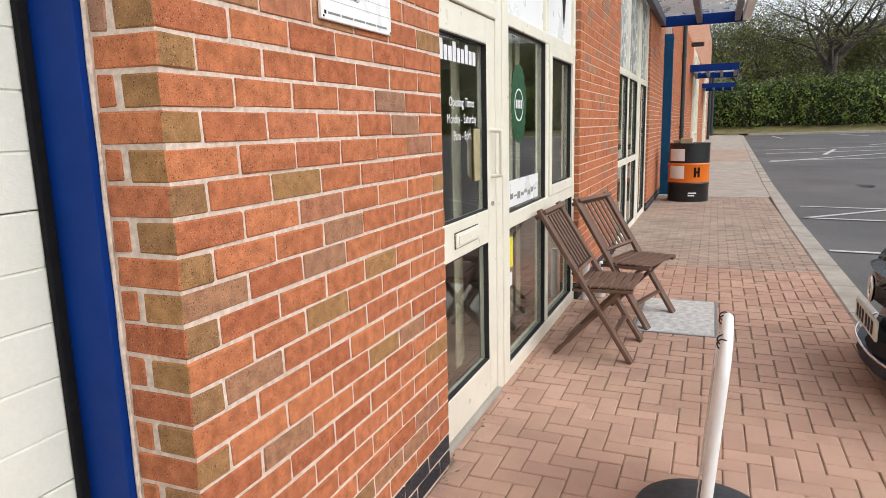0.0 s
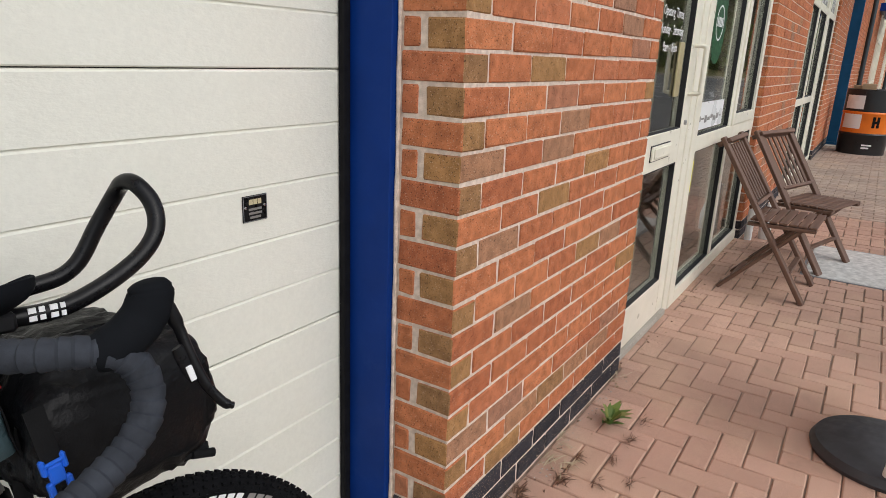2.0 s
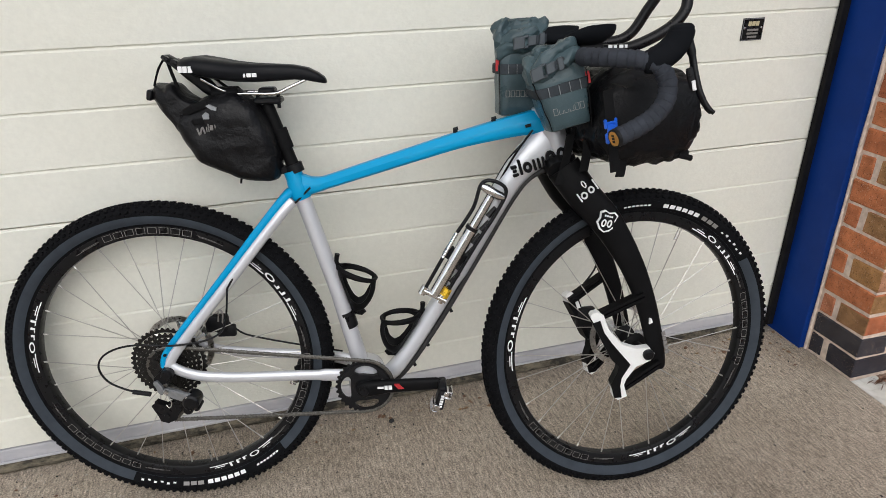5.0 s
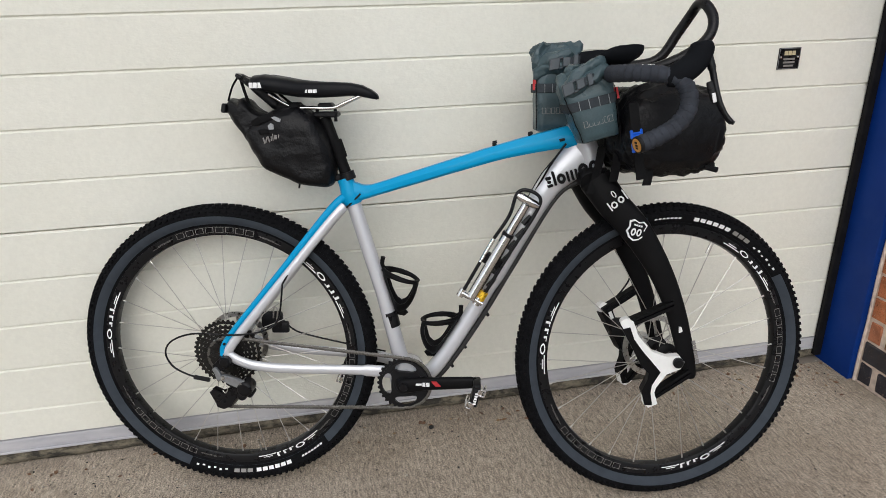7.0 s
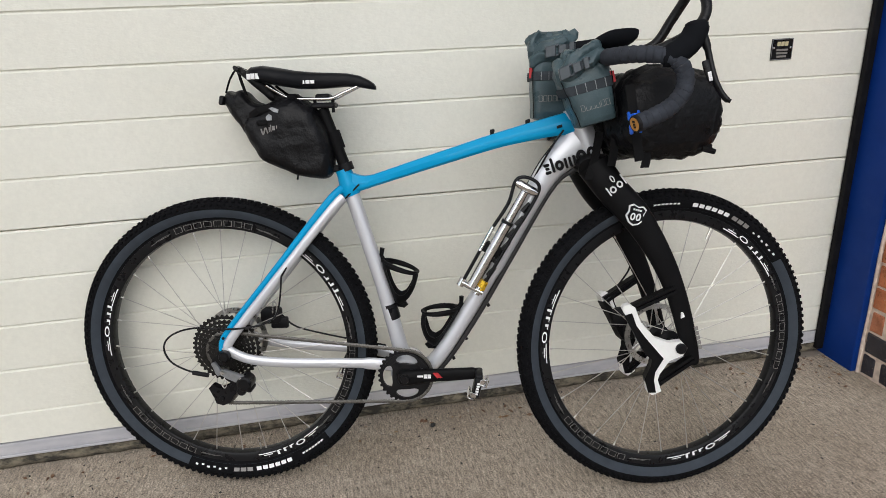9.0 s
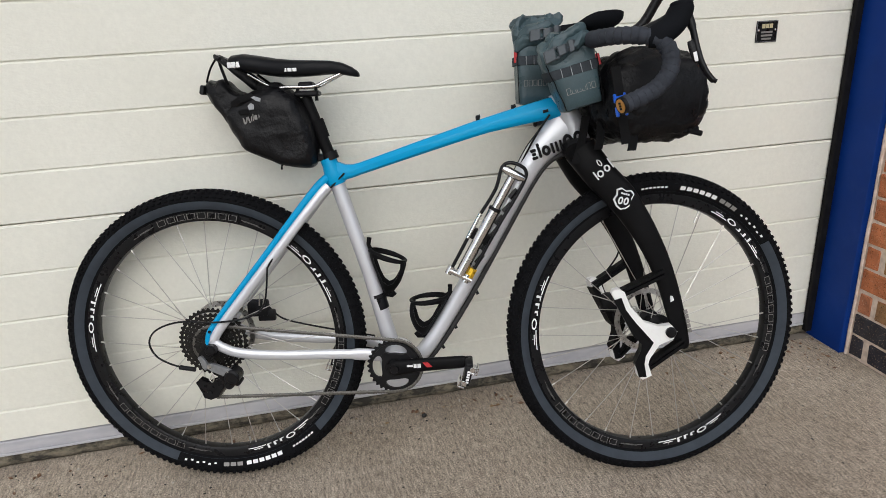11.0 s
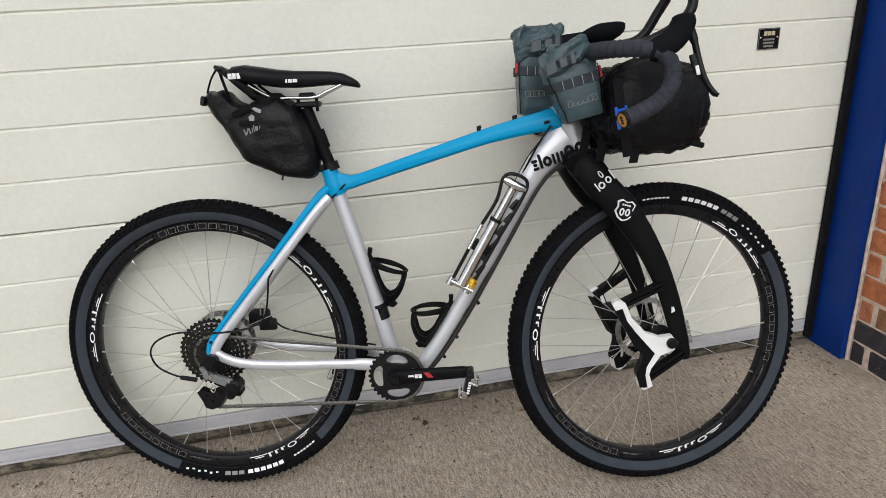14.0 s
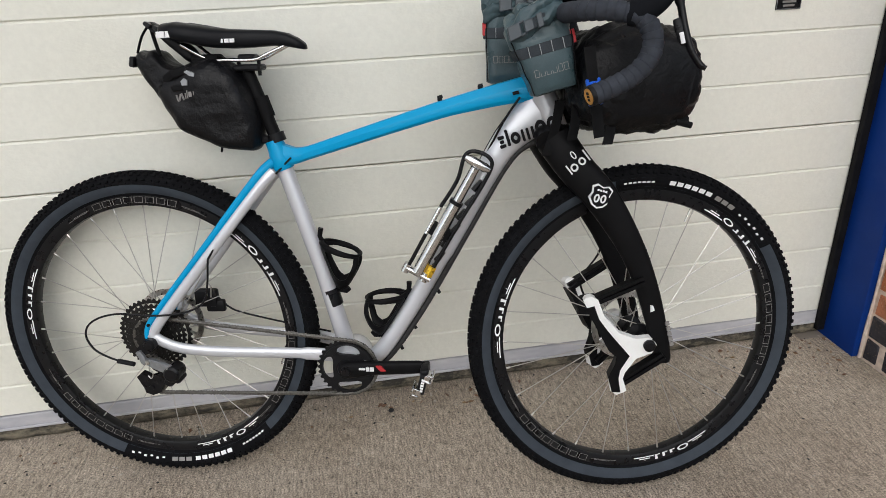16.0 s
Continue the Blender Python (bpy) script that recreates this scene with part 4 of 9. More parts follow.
bmesh.ops.recalc_face_normals(bm, faces=bm.faces[:])
lathe(bm, [(0.0, -0.066), (0.019, -0.066), (0.022, -0.060), (0.022, -0.047), (0.0, -0.047)], "y", 24)
part("spider", bm, M_BLACKMETAL, bike, "black chainring spider", 40, at=Matrix.Translation(BB))
for s, end, nm in ((-1, Vector((0.175, 0, 0.016)), "crank"), (1, Vector((-0.175, 0, -0.016)), "crank")):
    bm = bmesh.new()
    y0, y1 = s * 0.064, s * 0.078
    tube(bm, [Vector((0, y0, 0)) - end * 0.08, Vector((0, y0, 0)), end * 0.3 + Vector((0, y0, 0)), end * 0.94 + Vector((0, y1, 0)), end * 1.05 + Vector((0, y1, 0))], [(0.008, 0.014), (0.0115, 0.020), (0.009, 0.0165), (0.008, 0.0145), (0.006, 0.008)], 16, flat=0.75, up=(0, 1, 0))
    crank = part(nm, bm, M_CARBON, bike, "black crank arm", 40, Matrix.Translation(BB))
    if s < 0:
        bm = bmesh.new()
        lathe(bm, [(0.0, -0.078), (0.009, -0.078), (0.0105, -0.0745), (0.013, -0.0745), (0.0135, -0.06), (0.0, -0.06)], "y", 24)
        part("crank_bolt", bm, M_GLOSSBLACK, crank, "black crank bolt", 40)
        bm = bmesh.new()
        for x, w in ((0.030, 0.014), (0.046, 0.007), (0.055, 0.008)):
            box(bm, x, x + w, -0.0772, -0.0740, 0.006 if w > 0.01 else 0.003, 0.010 if w > 0.01 else 0.012)
        part("crank_mark", bm, M_DECALW, crank, "white lettering bars on the crank")
        bm = bmesh.new()
        plate(bm, [(0.068, 0.0160), (0.080, 0.0165), (0.091, 0.0045), (0.078, 0.0040)], -0.0790, -0.074)
        part("crank_mark", bm, M_RED, crank, "red flash on the crank")
    ped = Matrix.Translation(BB + end + Vector((0, s * 0.105, -0.016)))
    lean = Matrix.Rotation(radians(14), 4, "Y")
    bm = bmesh.new()
    box(bm, -0.0085, 0.0085, -0.020, 0.030, -0.028, 0.020, bevel=0.004, seg=2, m=lean)
    box(bm, -0.006, 0.012, -0.012, 0.040, -0.006, 0.026, bevel=0.005, seg=2)
    pedal = part("pedal", bm, M_BLACKMETAL, bike, "small black and steel clip pedal", 40, ped)
    for dx, dz, turn in ((0.011, 0.013, 20), (-0.012, -0.024, 200)):
        bm = bmesh.new()
        for dims in ((-0.003, 0.013, -0.024, -0.019, 0.004, 0.0075), (0.0095, 0.013, -0.024, 0.014, -0.011, 0.0075), (-0.003, 0.011, -0.024, -0.019, -0.011, -0.0080), (-0.006, 0.006, -0.021, 0.012, -0.009, 0.003)):
            box(bm, *dims, bevel=0.001, m=Matrix.Translation((dx, 0, dz)) @ Matrix.Rotation(radians(turn), 4, "Y"))
        part("pedal_claw", bm, M_POLISH, pedal, "bright steel pedal claw", 40)
    bm = bmesh.new()
    for k in range(5):
        box(bm, -0.0035, 0.0035, -0.0212, -0.018, -0.020 + 0.0064 * k, -0.0158 + 0.0064 * k, m=lean)
    part("pedal_mark", bm, M_DECALW, pedal, "white lettering bars on the pedal")


def chain_run(bm, pts):
    """Links along a line, wide and narrow in turn."""
    total = sum((Vector(b) - Vector(a)).length for a, b in zip(pts, pts[1:]))
    n = max(1, round(total / 0.0127))
    line = []
    for k in range(n + 1):
        d = total * k / n
        for a, b in zip(pts, pts[1:]):
            a, b = Vector(a), Vector(b)
            if d <= (b - a).length + 1e-9:
                line.append(a + (b - a).normalized() * d)
                break
            d -= (b - a).length
        else:
            line.append(Vector(pts[-1]))
    for k, (a, b) in enumerate(zip(line, line[1:])):
        d = (b - a).normalized()
        half = 0.0030 if k % 2 else 0.0022
        for s in (-1, 1):
            off = Vector((0, s * half, 0))
            tube(bm, [a - d * 0.003 + off, a + d * 0.0032 + off, (a + b) / 2 + off, b - d * 0.0032 + off, b + d * 0.003 + off], [(0.0005, 0.0022), (0.0006, 0.0041), (0.0006, 0.0028), (0.0006, 0.0041), (0.0005, 0.0022)], 6, up=(0, 1, 0))
        tube(bm, [a + Vector((0, -half - 0.0012, 0)), a + Vector((0, half + 0.0012, 0))], 0.0022, 6)


bm = bmesh.new()
upper = [(0.440, -0.0505, 0.3665), (0.02, -0.047, 0.418)]
lowr = [(0.0, -0.060, 0.2405), (0.435, -0.0505, 0.2345)]
ringarc = [(0.438 + 0.0655 * math.cos(radians(a)), -0.0505, 0.301 + 0.0655 * math.sin(radians(a))) for a in range(92, -93, -8)]
cogarc = [(0.048 * math.cos(radians(a)), -0.047, R_T + 0.048 * math.sin(radians(a))) for a in range(80, 250, 14)]
chain_run(bm, upper)
chain_run(bm, lowr)
chain_run(bm, ringarc)
chain_run(bm, cogarc)
chain_run(bm, [cogarc[-1], (0.044, -0.058, 0.305), (0.046, -0.060, 0.292), (0.0, -0.060, 0.2405)])
part("chain", bm, M_CHAIN, bike, "oily steel chain")

# rear derailleur
bm = bmesh.new()
lathe(bm, [(0.0, -0.098), (0.010, -0.097), (0.013, -0.092), (0.013, -0.070), (0.0, -0.070)], "y", 18, Matrix.Translation((0.008, 0, 0.372)))
plate(bm, [(0.000, 0.384), (0.016, 0.382), (0.020, 0.366), (0.006, 0.352), (-0.012, 0.348), (-0.022, 0.354), (-0.020, 0.366)], -0.092, -0.076)
body = part("derailleur", bm, M_GLOSSBLACK, bike, "silver and black rear derailleur", 30)
bm = bmesh.new()
plate(bm, [(-0.022, 0.358), (-0.012, 0.362), (-0.004, 0.350), (0.002, 0.334), (-0.006, 0.326), (-0.013, 0.333), (-0.016, 0.346)], -0.100, -0.090)
bmesh.ops.bevel(bm, geom=bm.edges[:], offset=0.0015, segments=1, affect="EDGES")
part("cable_fin", bm, M_GREYALLOY, body, "grey alloy cable arm", 30)
bm = bmesh.new()
plate(bm, [(0.000, 0.344), (0.018, 0.342), (0.046, 0.330), (0.066, 0.322), (0.062, 0.308), (0.040, 0.310), (0.014, 0.322), (-0.002, 0.332)], -0.104, -0.092)
bmesh.ops.bevel(bm, geom=bm.edges[:], offset=0.002, segments=2, affect="EDGES")
part("link_plate", bm, M_GREYALLOY, body, "bright alloy link plate", 30)
bm = bmesh.new()
plate(bm, [(0.006, 0.330), (0.030, 0.322), (0.056, 0.314), (0.052, 0.300), (0.028, 0.300), (0.006, 0.314)], -0.090, -0.074)
part("inner_link", bm, M_GLOSSBLACK, body, "black inner link", 30)
for x, z, r, y0 in ((0.056, 0.308, 0.0185, -0.110), (0.046, 0.288, 0.0115, -0.104), (0.066, 0.292, 0.0075, -0.104), (0.006, 0.337, 0.006, -0.107), (0.050, 0.320, 0.0055, -0.108)):
    bm = bmesh.new()
    lathe(bm, [(0.0, y0), (r * 0.75, y0), (r, y0 + 0.004), (r, -0.072), (0.0, -0.072)], "y", 18, Matrix.Translation((x, 0, z)))
    part("pivot", bm, M_GLOSSBLACK if r > 0.007 else M_STEEL, body, "", 40)
for y in (-0.070, -0.052):
    bm = bmesh.new()
    plate(bm, [(0.046, 0.306), (0.058, 0.296), (0.052, 0.282), (0.026, 0.276), (0.014, 0.262), (0.006, 0.246), (-0.014, 0.238), (-0.030, 0.244), (-0.034, 0.258), (-0.046, 0.284), (-0.036, 0.292), (-0.016, 0.282), (0.010, 0.292), (0.030, 0.302)], y, y + 0.0022)
    part("cage", bm, M_GLOSSBLACK, body, "black derailleur cage")
for x, z in ((0.036, 0.290), (-0.014, 0.258)):
    bm = bmesh.new()
    toothed(bm, 0.0215, 12, 0.008, -0.058, -0.062, 0.004)
    lathe(bm, [(0.0, -0.0735), (0.0055, -0.0735), (0.0065, -0.071), (0.0065, -0.050), (0.0, -0.050)], "y", 12)
    bmesh.ops.recalc_face_normals(bm, faces=bm.faces[:])
    part("jockey_wheel", bm, M_BLACKMETAL, body, "black toothed jockey wheel", at=Matrix.Translation((x, 0, z)))
bm = bmesh.new()
tube(bm, curve_pts([(0.010, -0.106, 0.326), (0.016, -0.108, 0.312), (0.010, -0.107, 0.300), (0.002, -0.104, 0.306)], 5), 0.0012, 6)
part("inner_wire", bm, M_STEEL, body, "bright cable end")
bm = bmesh.new()
tube(bm, curve_pts([(0.155, -0.062, 0.560), (0.14, -0.066, 0.475), (0.105, -0.074, 0.447), (0.033, -0.080, 0.438), (-0.061, -0.080, 0.442), (-0.118, -0.080, 0.425), (-0.139, -0.081, 0.395), (-0.125, -0.083, 0.360), (-0.086, -0.086, 0.338), (-0.040, -0.089, 0.327)], 6), 0.0023, 8)
part("gear_cable", bm, M_GLOSSBLACK, bike, "black looped gear cable", 50)
bm = bmesh.new()
tube(bm, [(-0.072, -0.0865, 0.332), (-0.034, -0.0895, 0.326)], 0.0055, 10)
part("cable_end", bm, M_BLACKMETAL, bike, "black cable adjuster", 40)
bm = bmesh.new()
tube(bm, curve_pts([(0.292, -0.022, 0.745), (0.250, -0.030, 0.690), (0.20, -0.042, 0.630), (0.155, -0.062, 0.560)], 6), 0.0024, 8)
tube(bm, curve_pts([(0.345, -0.018, 0.768), (0.310, -0.022, 0.735), (0.262, -0.024, 0.690), (0.235, -0.03, 0.655)], 6), 0.0022, 8)
part("stay_cable", bm, M_GLOSSBLACK, bike, "black cable along the seatstay", 50)
# rear brake
bm = bmesh.new()
box(bm, 0.060, 0.115, 0.040, 0.064, 0.408, 0.452, bevel=0.008, seg=2)
box(bm, 0.085, 0.130, 0.044, 0.060, 0.395, 0.425, bevel=0.005, seg=2)
caliper = part("brake_caliper", bm, M_BLACKMETAL, bike, "black rear brake caliper", 40)
bm = bmesh.new()
tube(bm, curve_pts([(0.095, 0.036, 0.440), (0.10, 0.034, 0.470), (0.108, 0.034, 0.462), (0.104, 0.036, 0.435)], 5), 0.002, 8)
part("pad_spring", bm, M_STEEL, caliper, "steel pad clip")
bm = bmesh.new()
tube(bm, curve_pts([(0.115, 0.052, 0.430), (0.14, 0.055, 0.402), (0.18, 0.058, 0.385), (0.28, 0.055, 0.362), (0.38, 0.046, 0.345)], 5), 0.0024, 8)
part("brake_hose", bm, M_GLOSSBLACK, bike, "black brake hose", 50)


# bottle cages
def bottle_cage(foot, head, out):
    """A cage on a tube: foot and head on the tube's face, out the way that the bottle stands off."""
    foot, head = Vector(foot), Vector(head)
    up = (head - foot).normalized()
    out = Vector(out).normalized()
    side = up.cross(out)

    def p(o, s, z):
        return foot + out * o + side * s + up * z

    def swell(o, z):
        return 0.034 * max(0.06, 1 - ((o - 0.040) / 0.040) ** 2) ** 0.5 * min(1.0, 0.30 + z / 0.055)

    bm = bmesh.new()
    tube(bm, [p(0.003, 0, -0.004), p(0.003, 0, 0.06), p(0.004, 0, 0.112), p(0.002, 0, 0.132)], [(0.009, 0.003), (0.009, 0.003), (0.009, 0.003), (0.006, 0.004)], 10, up=tuple(side))
    cage = part("bottle_cage", bm, M_CARBON, bike, "empty black bottle cage", 50)
    bm = bmesh.new()
    tube(bm, [p(0.004, 0, 0.126), p(0.009, 0, 0.137), p(0.013, 0, 0.144)], [0.005, 0.0055, 0.006], 10)
    part("cage_hook", bm, M_CARBON, cage, soft=50)
    bm = bmesh.new()
    tube(bm, [p(0.004, 0, 0.002), p(0.018, 0, -0.006), p(0.026, 0, -0.003)], [(0.009, 0.005), (0.009, 0.005), (0.007, 0.004)], 10, up=tuple(side))
    part("cage_foot", bm, M_CARBON, cage, soft=50)
    bm = bmesh.new()
    loop = [p(0.040 - 0.0355 * math.cos(a), 0.034 * math.sin(a), 0.0890 + 0.0270 * math.cos(a)) for a in [2 * math.pi * k / 40 for k in range(41)]]
    tube(bm, loop, [(0.0032, 0.0055)] * 41, 8, False, up=tuple(out))
    part("cage_ring", bm, M_CARBON, cage, "black ring that grips the bottle", 50)
    # a wing on each side, with a three-cornered opening
    rim = [curve_pts(c, 12)[:-1] for c in ([(0.076, 0, 0.061), (0.069, 0, 0.044), (0.051, 0, 0.022), (0.028, 0, 0.004), (0.010, 0, 0.000)], [(0.010, 0, -0.003), (0.001, 0, 0.010), (0.000, 0, 0.050), (0.000, 0, 0.100), (0.006, 0, 0.114)], [(0.006, 0, 0.114), (0.022, 0, 0.103), (0.042, 0, 0.0885), (0.064, 0, 0.072), (0.076, 0, 0.061)])]
    gap = [curve_pts(c, 12)[:-1] for c in ([(0.066, 0, 0.0640), (0.058, 0, 0.048), (0.045, 0, 0.034), (0.032, 0, 0.024), (0.019, 0, 0.023)], [(0.019, 0, 0.023), (0.011, 0, 0.036), (0.008, 0, 0.060), (0.0075, 0, 0.082), (0.009, 0, 0.097)], [(0.009, 0, 0.097), (0.022, 0, 0.092), (0.036, 0, 0.0825), (0.050, 0, 0.0735), (0.066, 0, 0.0640)])]
    rim, gap = [v for c in rim for v in c], [v for c in gap for v in c]
    for q in (-1, 1):
        bm = bmesh.new()
        loops = []
        for f, grow in ((0.0, 0.0), (0.04, 0.0030), (0.5, 0.0042), (0.96, 0.0030), (1.0, 0.0), (0.96, -0.0030), (0.5, -0.0042), (0.04, -0.0030)):
            row = []
            for u, v in zip(rim, gap):
                w = u.lerp(v, f)
                row.append(bm.verts.new(p(w.x, q * max(0.003, swell(w.x, w.z) + grow), w.z)))
            loops.append(row)
        n = len(rim)
        for u, v in zip(loops, loops[1:] + loops[:1]):
            for k in range(n):
                bm.faces.new((u[k], u[(k + 1) % n], v[(k + 1) % n], v[k]))
        bmesh.ops.recalc_face_normals(bm, faces=bm.faces[:])
        part("cage_wing", bm, M_CARBON, cage, "black side wing with an opening", 50)


bottle_cage((0.417, 0, 0.468), (0.375, 0, 0.615), (0.961, 0, 0.275))
bottle_cage((0.513, 0, 0.356), (0.566, 0, 0.441), (-0.851, 0, 0.525))
for x, z in ((0.583, 0.373), (0.550, 0.322), (0.639, 0.458)):
    bm = bmesh.new()
    tube(bm, [(x, 0, z + 0.012), (x + 0.006, 0, z)], 0.004, 8)
    part("cable_guide", bm, M_BLACKMETAL, bike, "small black cable guide")
bm = bmesh.new()
tube(bm, curve_pts([(0.490, -0.004, 0.276), (0.535, -0.004, 0.316), (0.614, -0.004, 0.432), (0.706, -0.004, 0.590), (0.795, -0.004, 0.742), (0.845, -0.004, 0.785), (0.89, -0.004, 0.79)], 6), 0.0065, 8)
part("down_tube_guard", bm, M_RUBBER, bike, "black cable strip under the down tube", 50)

# fork
legs = [(0.886, 0.800, -0.040, 0.030, 0.038), (0.928, 0.742, -0.056, 0.022, 0.036), (0.979, 0.684, -0.064, 0.016, 0.034), (1.037, 0.590, -0.068, 0.013, 0.027), (1.076, 0.500, -0.068, 0.012, 0.023), (1.102, 0.410, -0.068, 0.012, 0.021), (1.119, 0.340, -0.068, 0.011, 0.017), (1.121, 0.326, -0.068, 0.008, 0.010)]
bm = bmesh.new()
sm = curve_pts([(x, y, z) for x, z, y, a, b in legs], 4)
rad = [(legs[min(k // 4, 7)][3] + (legs[min(k // 4 + 1, 7)][3] - legs[min(k // 4, 7)][3]) * (k % 4) / 4, legs[min(k // 4, 7)][4] + (legs[min(k // 4 + 1, 7)][4] - legs[min(k // 4, 7)][4]) * (k % 4) / 4) for k in range(len(sm))]
tube(bm, sm, rad, 18, flat=0.8, up=(0, 1, 0))
other = flipped(bm)
fork = part("fork", bm, M_CARBON, bike, "matt black leaf spring fork", 50)
part("fork_leg", other, M_CARBON, fork, soft=50)
bm = bmesh.new()
tube(bm, [(0.885, -0.055, 0.793), (0.885, 0.0, 0.805), (0.88, 0.055, 0.793)], [(0.034, 0.024), (0.038, 0.028), (0.034, 0.024)], 16, flat=0.8, up=(0, 0, 1))
part("fork_crown", bm, M_CARBON, fork, soft=50)
CARRIER = [(0.947, 0.474), (0.951, 0.481), (0.963, 0.484), (0.977, 0.476), (0.990, 0.441), (1.024, 0.402), (1.057, 0.390), (1.085, 0.393), (1.099, 0.377), (1.091, 0.359), (1.059, 0.345), (1.038, 0.313), (1.034, 0.299), (1.043, 0.270), (1.022, 0.260), (1.009, 0.271), (1.004, 0.304), (1.019, 0.335), (1.021, 0.352), (1.005, 0.366), (0.984, 0.406), (0.961, 0.446)]
CARBLACK = [(0.952, 0.458), (0.9695, 0.463), (0.980, 0.434), (1.000, 0.406), (1.045, 0.352), (1.027, 0.319), (1.0245, 0.299), (1.030, 0.268), (1.012, 0.268), (1.003, 0.303), (1.016, 0.334), (1.018, 0.350), (1.002, 0.364), (0.981, 0.404)]


def side_part(name, maker, mat, label, soft=30):
    bm = bmesh.new()
    maker(bm)
    mirrored = flipped(bm)
    part(name, bm, mat, fork, label, soft)
    part(name, mirrored, mat, fork, label, soft)


side_part("axle_carrier", lambda b: plate(b, CARRIER, -0.094, -0.076), M_WHITE, "white axle carrier")
side_part("carrier_grip", lambda b: plate(b, CARBLACK, -0.0965, -0.072), M_CARBON, "black carrier face")
side_part("leaf_spring", lambda b: (box(b, 0, 0.125, -0.011, 0.011, -0.009, -0.002, m=Matrix.Translation((0.955, -0.078, 0.462)) @ Matrix.Rotation(radians(-25), 4, "Y")), box(b, 0, 0.125, -0.011, 0.011, 0.002, 0.009, m=Matrix.Translation((0.955, -0.078, 0.462)) @ Matrix.Rotation(radians(-25), 4, "Y"))), M_CARBON, "black leaf springs")
side_part("leaf_spring", lambda b: (box(b, 0, 0.118, -0.011, 0.011, -0.009, -0.002, m=Matrix.Translation((1.022, -0.078, 0.278)) @ Matrix.Rotation(radians(-36), 4, "Y")), box(b, 0, 0.118, -0.011, 0.011, 0.002, 0.009, m=Matrix.Translation((1.022, -0.078, 0.278)) @ Matrix.Rotation(radians(-36), 4, "Y"))), M_CARBON, "black leaf springs")
side_part("axle_bolt", lambda b: lathe(b, [(0.0, -0.104), (0.009, -0.104), (0.0125, -0.100), (0.0125, -0.085), (0.0, -0.085)], "y", 20, Matrix.Translation((1.084, 0, 0.376))), M_GLOSSBLACK, "black axle bolt")
bm = bmesh.new()
box(bm, 0.985, 1.035, 0.058, 0.082, 0.385, 0.435, bevel=0.008, seg=2)
box(bm, 1.010, 1.050, 0.062, 0.080, 0.350, 0.385, bevel=0.006, seg=2)
front_caliper = part("brake_caliper", bm, M_BLACKMETAL, bike, "black front brake caliper", 40, STEER @ Matrix.Translation((-0.02, 0, 0)))
bm = bmesh.new()
tube(bm, curve_pts([(0.93, 0.070, 0.800), (0.95, 0.074, 0.70), (0.99, 0.080, 0.60), (1.005, 0.082, 0.53), (0.965, 0.085, 0.46), (0.975, 0.080, 0.415)], 6), 0.0024, 8)
part("brake_hose", bm, M_GLOSSBLACK, bike, "black brake hose", 50)


def on_leg(name, maker, mat, label, at, turn):
    bm = bmesh.new()
    maker(bm)
    bm.transform(Matrix.Translation(at) @ Matrix.Rotation(radians(11.5), 4, "Z") @ Matrix.Rotation(radians(turn), 4, "Y"))
    part(name, bm, mat, fork, label)


SHIELD = [(-0.022, 0.016), (-0.012, 0.022), (0, 0.018), (0.012, 0.022), (0.022, 0.016), (0.019, 0.004), (0.023, -0.008), (0.012, -0.021), (0, -0.026), (-0.012, -0.021), (-0.023, -0.008), (-0.019, 0.004)]
on_leg("shield_mark", lambda b: plate(b, SHIELD, -0.0012, 0.003), M_DECALW, "white shield sticker", (0.975, -0.0818, 0.690), 18)
on_leg("shield_mark", lambda b: plate(b, [(x * 0.86, z * 0.86) for x, z in SHIELD], -0.0017, 0.003), M_DECALK, "black field of the shield sticker", (0.975, -0.0818, 0.690), 18)


def shield_bars(b):
    annulus(b, -0.0065, -0.0060, 0.0120, 0.0175, 0.0035, -0.0023, 0.0)
    annulus(b, 0.0070, -0.0045, 0.0120, 0.0175, 0.0035, -0.0023, 0.0)
    for k in range(4):
        box(b, -0.0105 + 0.0055 * k, -0.0065 + 0.0055 * k, -0.0023, 0.0, 0.0085, 0.0125)
    bmesh.ops.recalc_face_normals(b, faces=b.faces[:])


on_leg("shield_mark", shield_bars, M_DECALW, "white bars on the shield sticker", (0.975, -0.0818, 0.690), 18)


def maker_bars(b):
    for x, w, z, h in ((-0.028, 0.003, 0.003, 0.022), (0.0155, 0.003, 0.004, 0.026)):
        box(b, x, x + w, -0.0012, 0.002, z - h / 2, z + h / 2, bevel=0.0005)
    annulus(b, -0.0155, 0.0, 0.015, 0.016, 0.003, -0.0012, 0.002)
    annulus(b, 0.0035, 0.0, 0.014, 0.016, 0.003, -0.0012, 0.002)
    annulus(b, -0.003, 0.021, 0.009, 0.018, 0.0018, -0.0012, 0.002, 10)
    bmesh.ops.recalc_face_normals(b, faces=b.faces[:])


on_leg("fork_mark", maker_bars, M_DECALW, "white lettering bars on the fork", (0.935, -0.0825, 0.757), -38)


def small_bars(b):
    for k in range(5):
        box(b, -0.004, 0.004, -0.001, 0.002, -0.012 * k, -0.012 * k + 0.009)


on_leg("fork_mark", small_bars, M_DECALG, "thin lettering bars on the fork leg", (1.122, -0.0815, 0.415), -15)
on_leg("fork_mark", lambda b: plate(b, [(-0.004, -0.007), (0.005, -0.005), (0.003, 0.006), (-0.002, 0.008)], -0.001, 0.002), M_DECALW, "small white mark on the fork leg", (1.088, -0.0815, 0.452), -10)

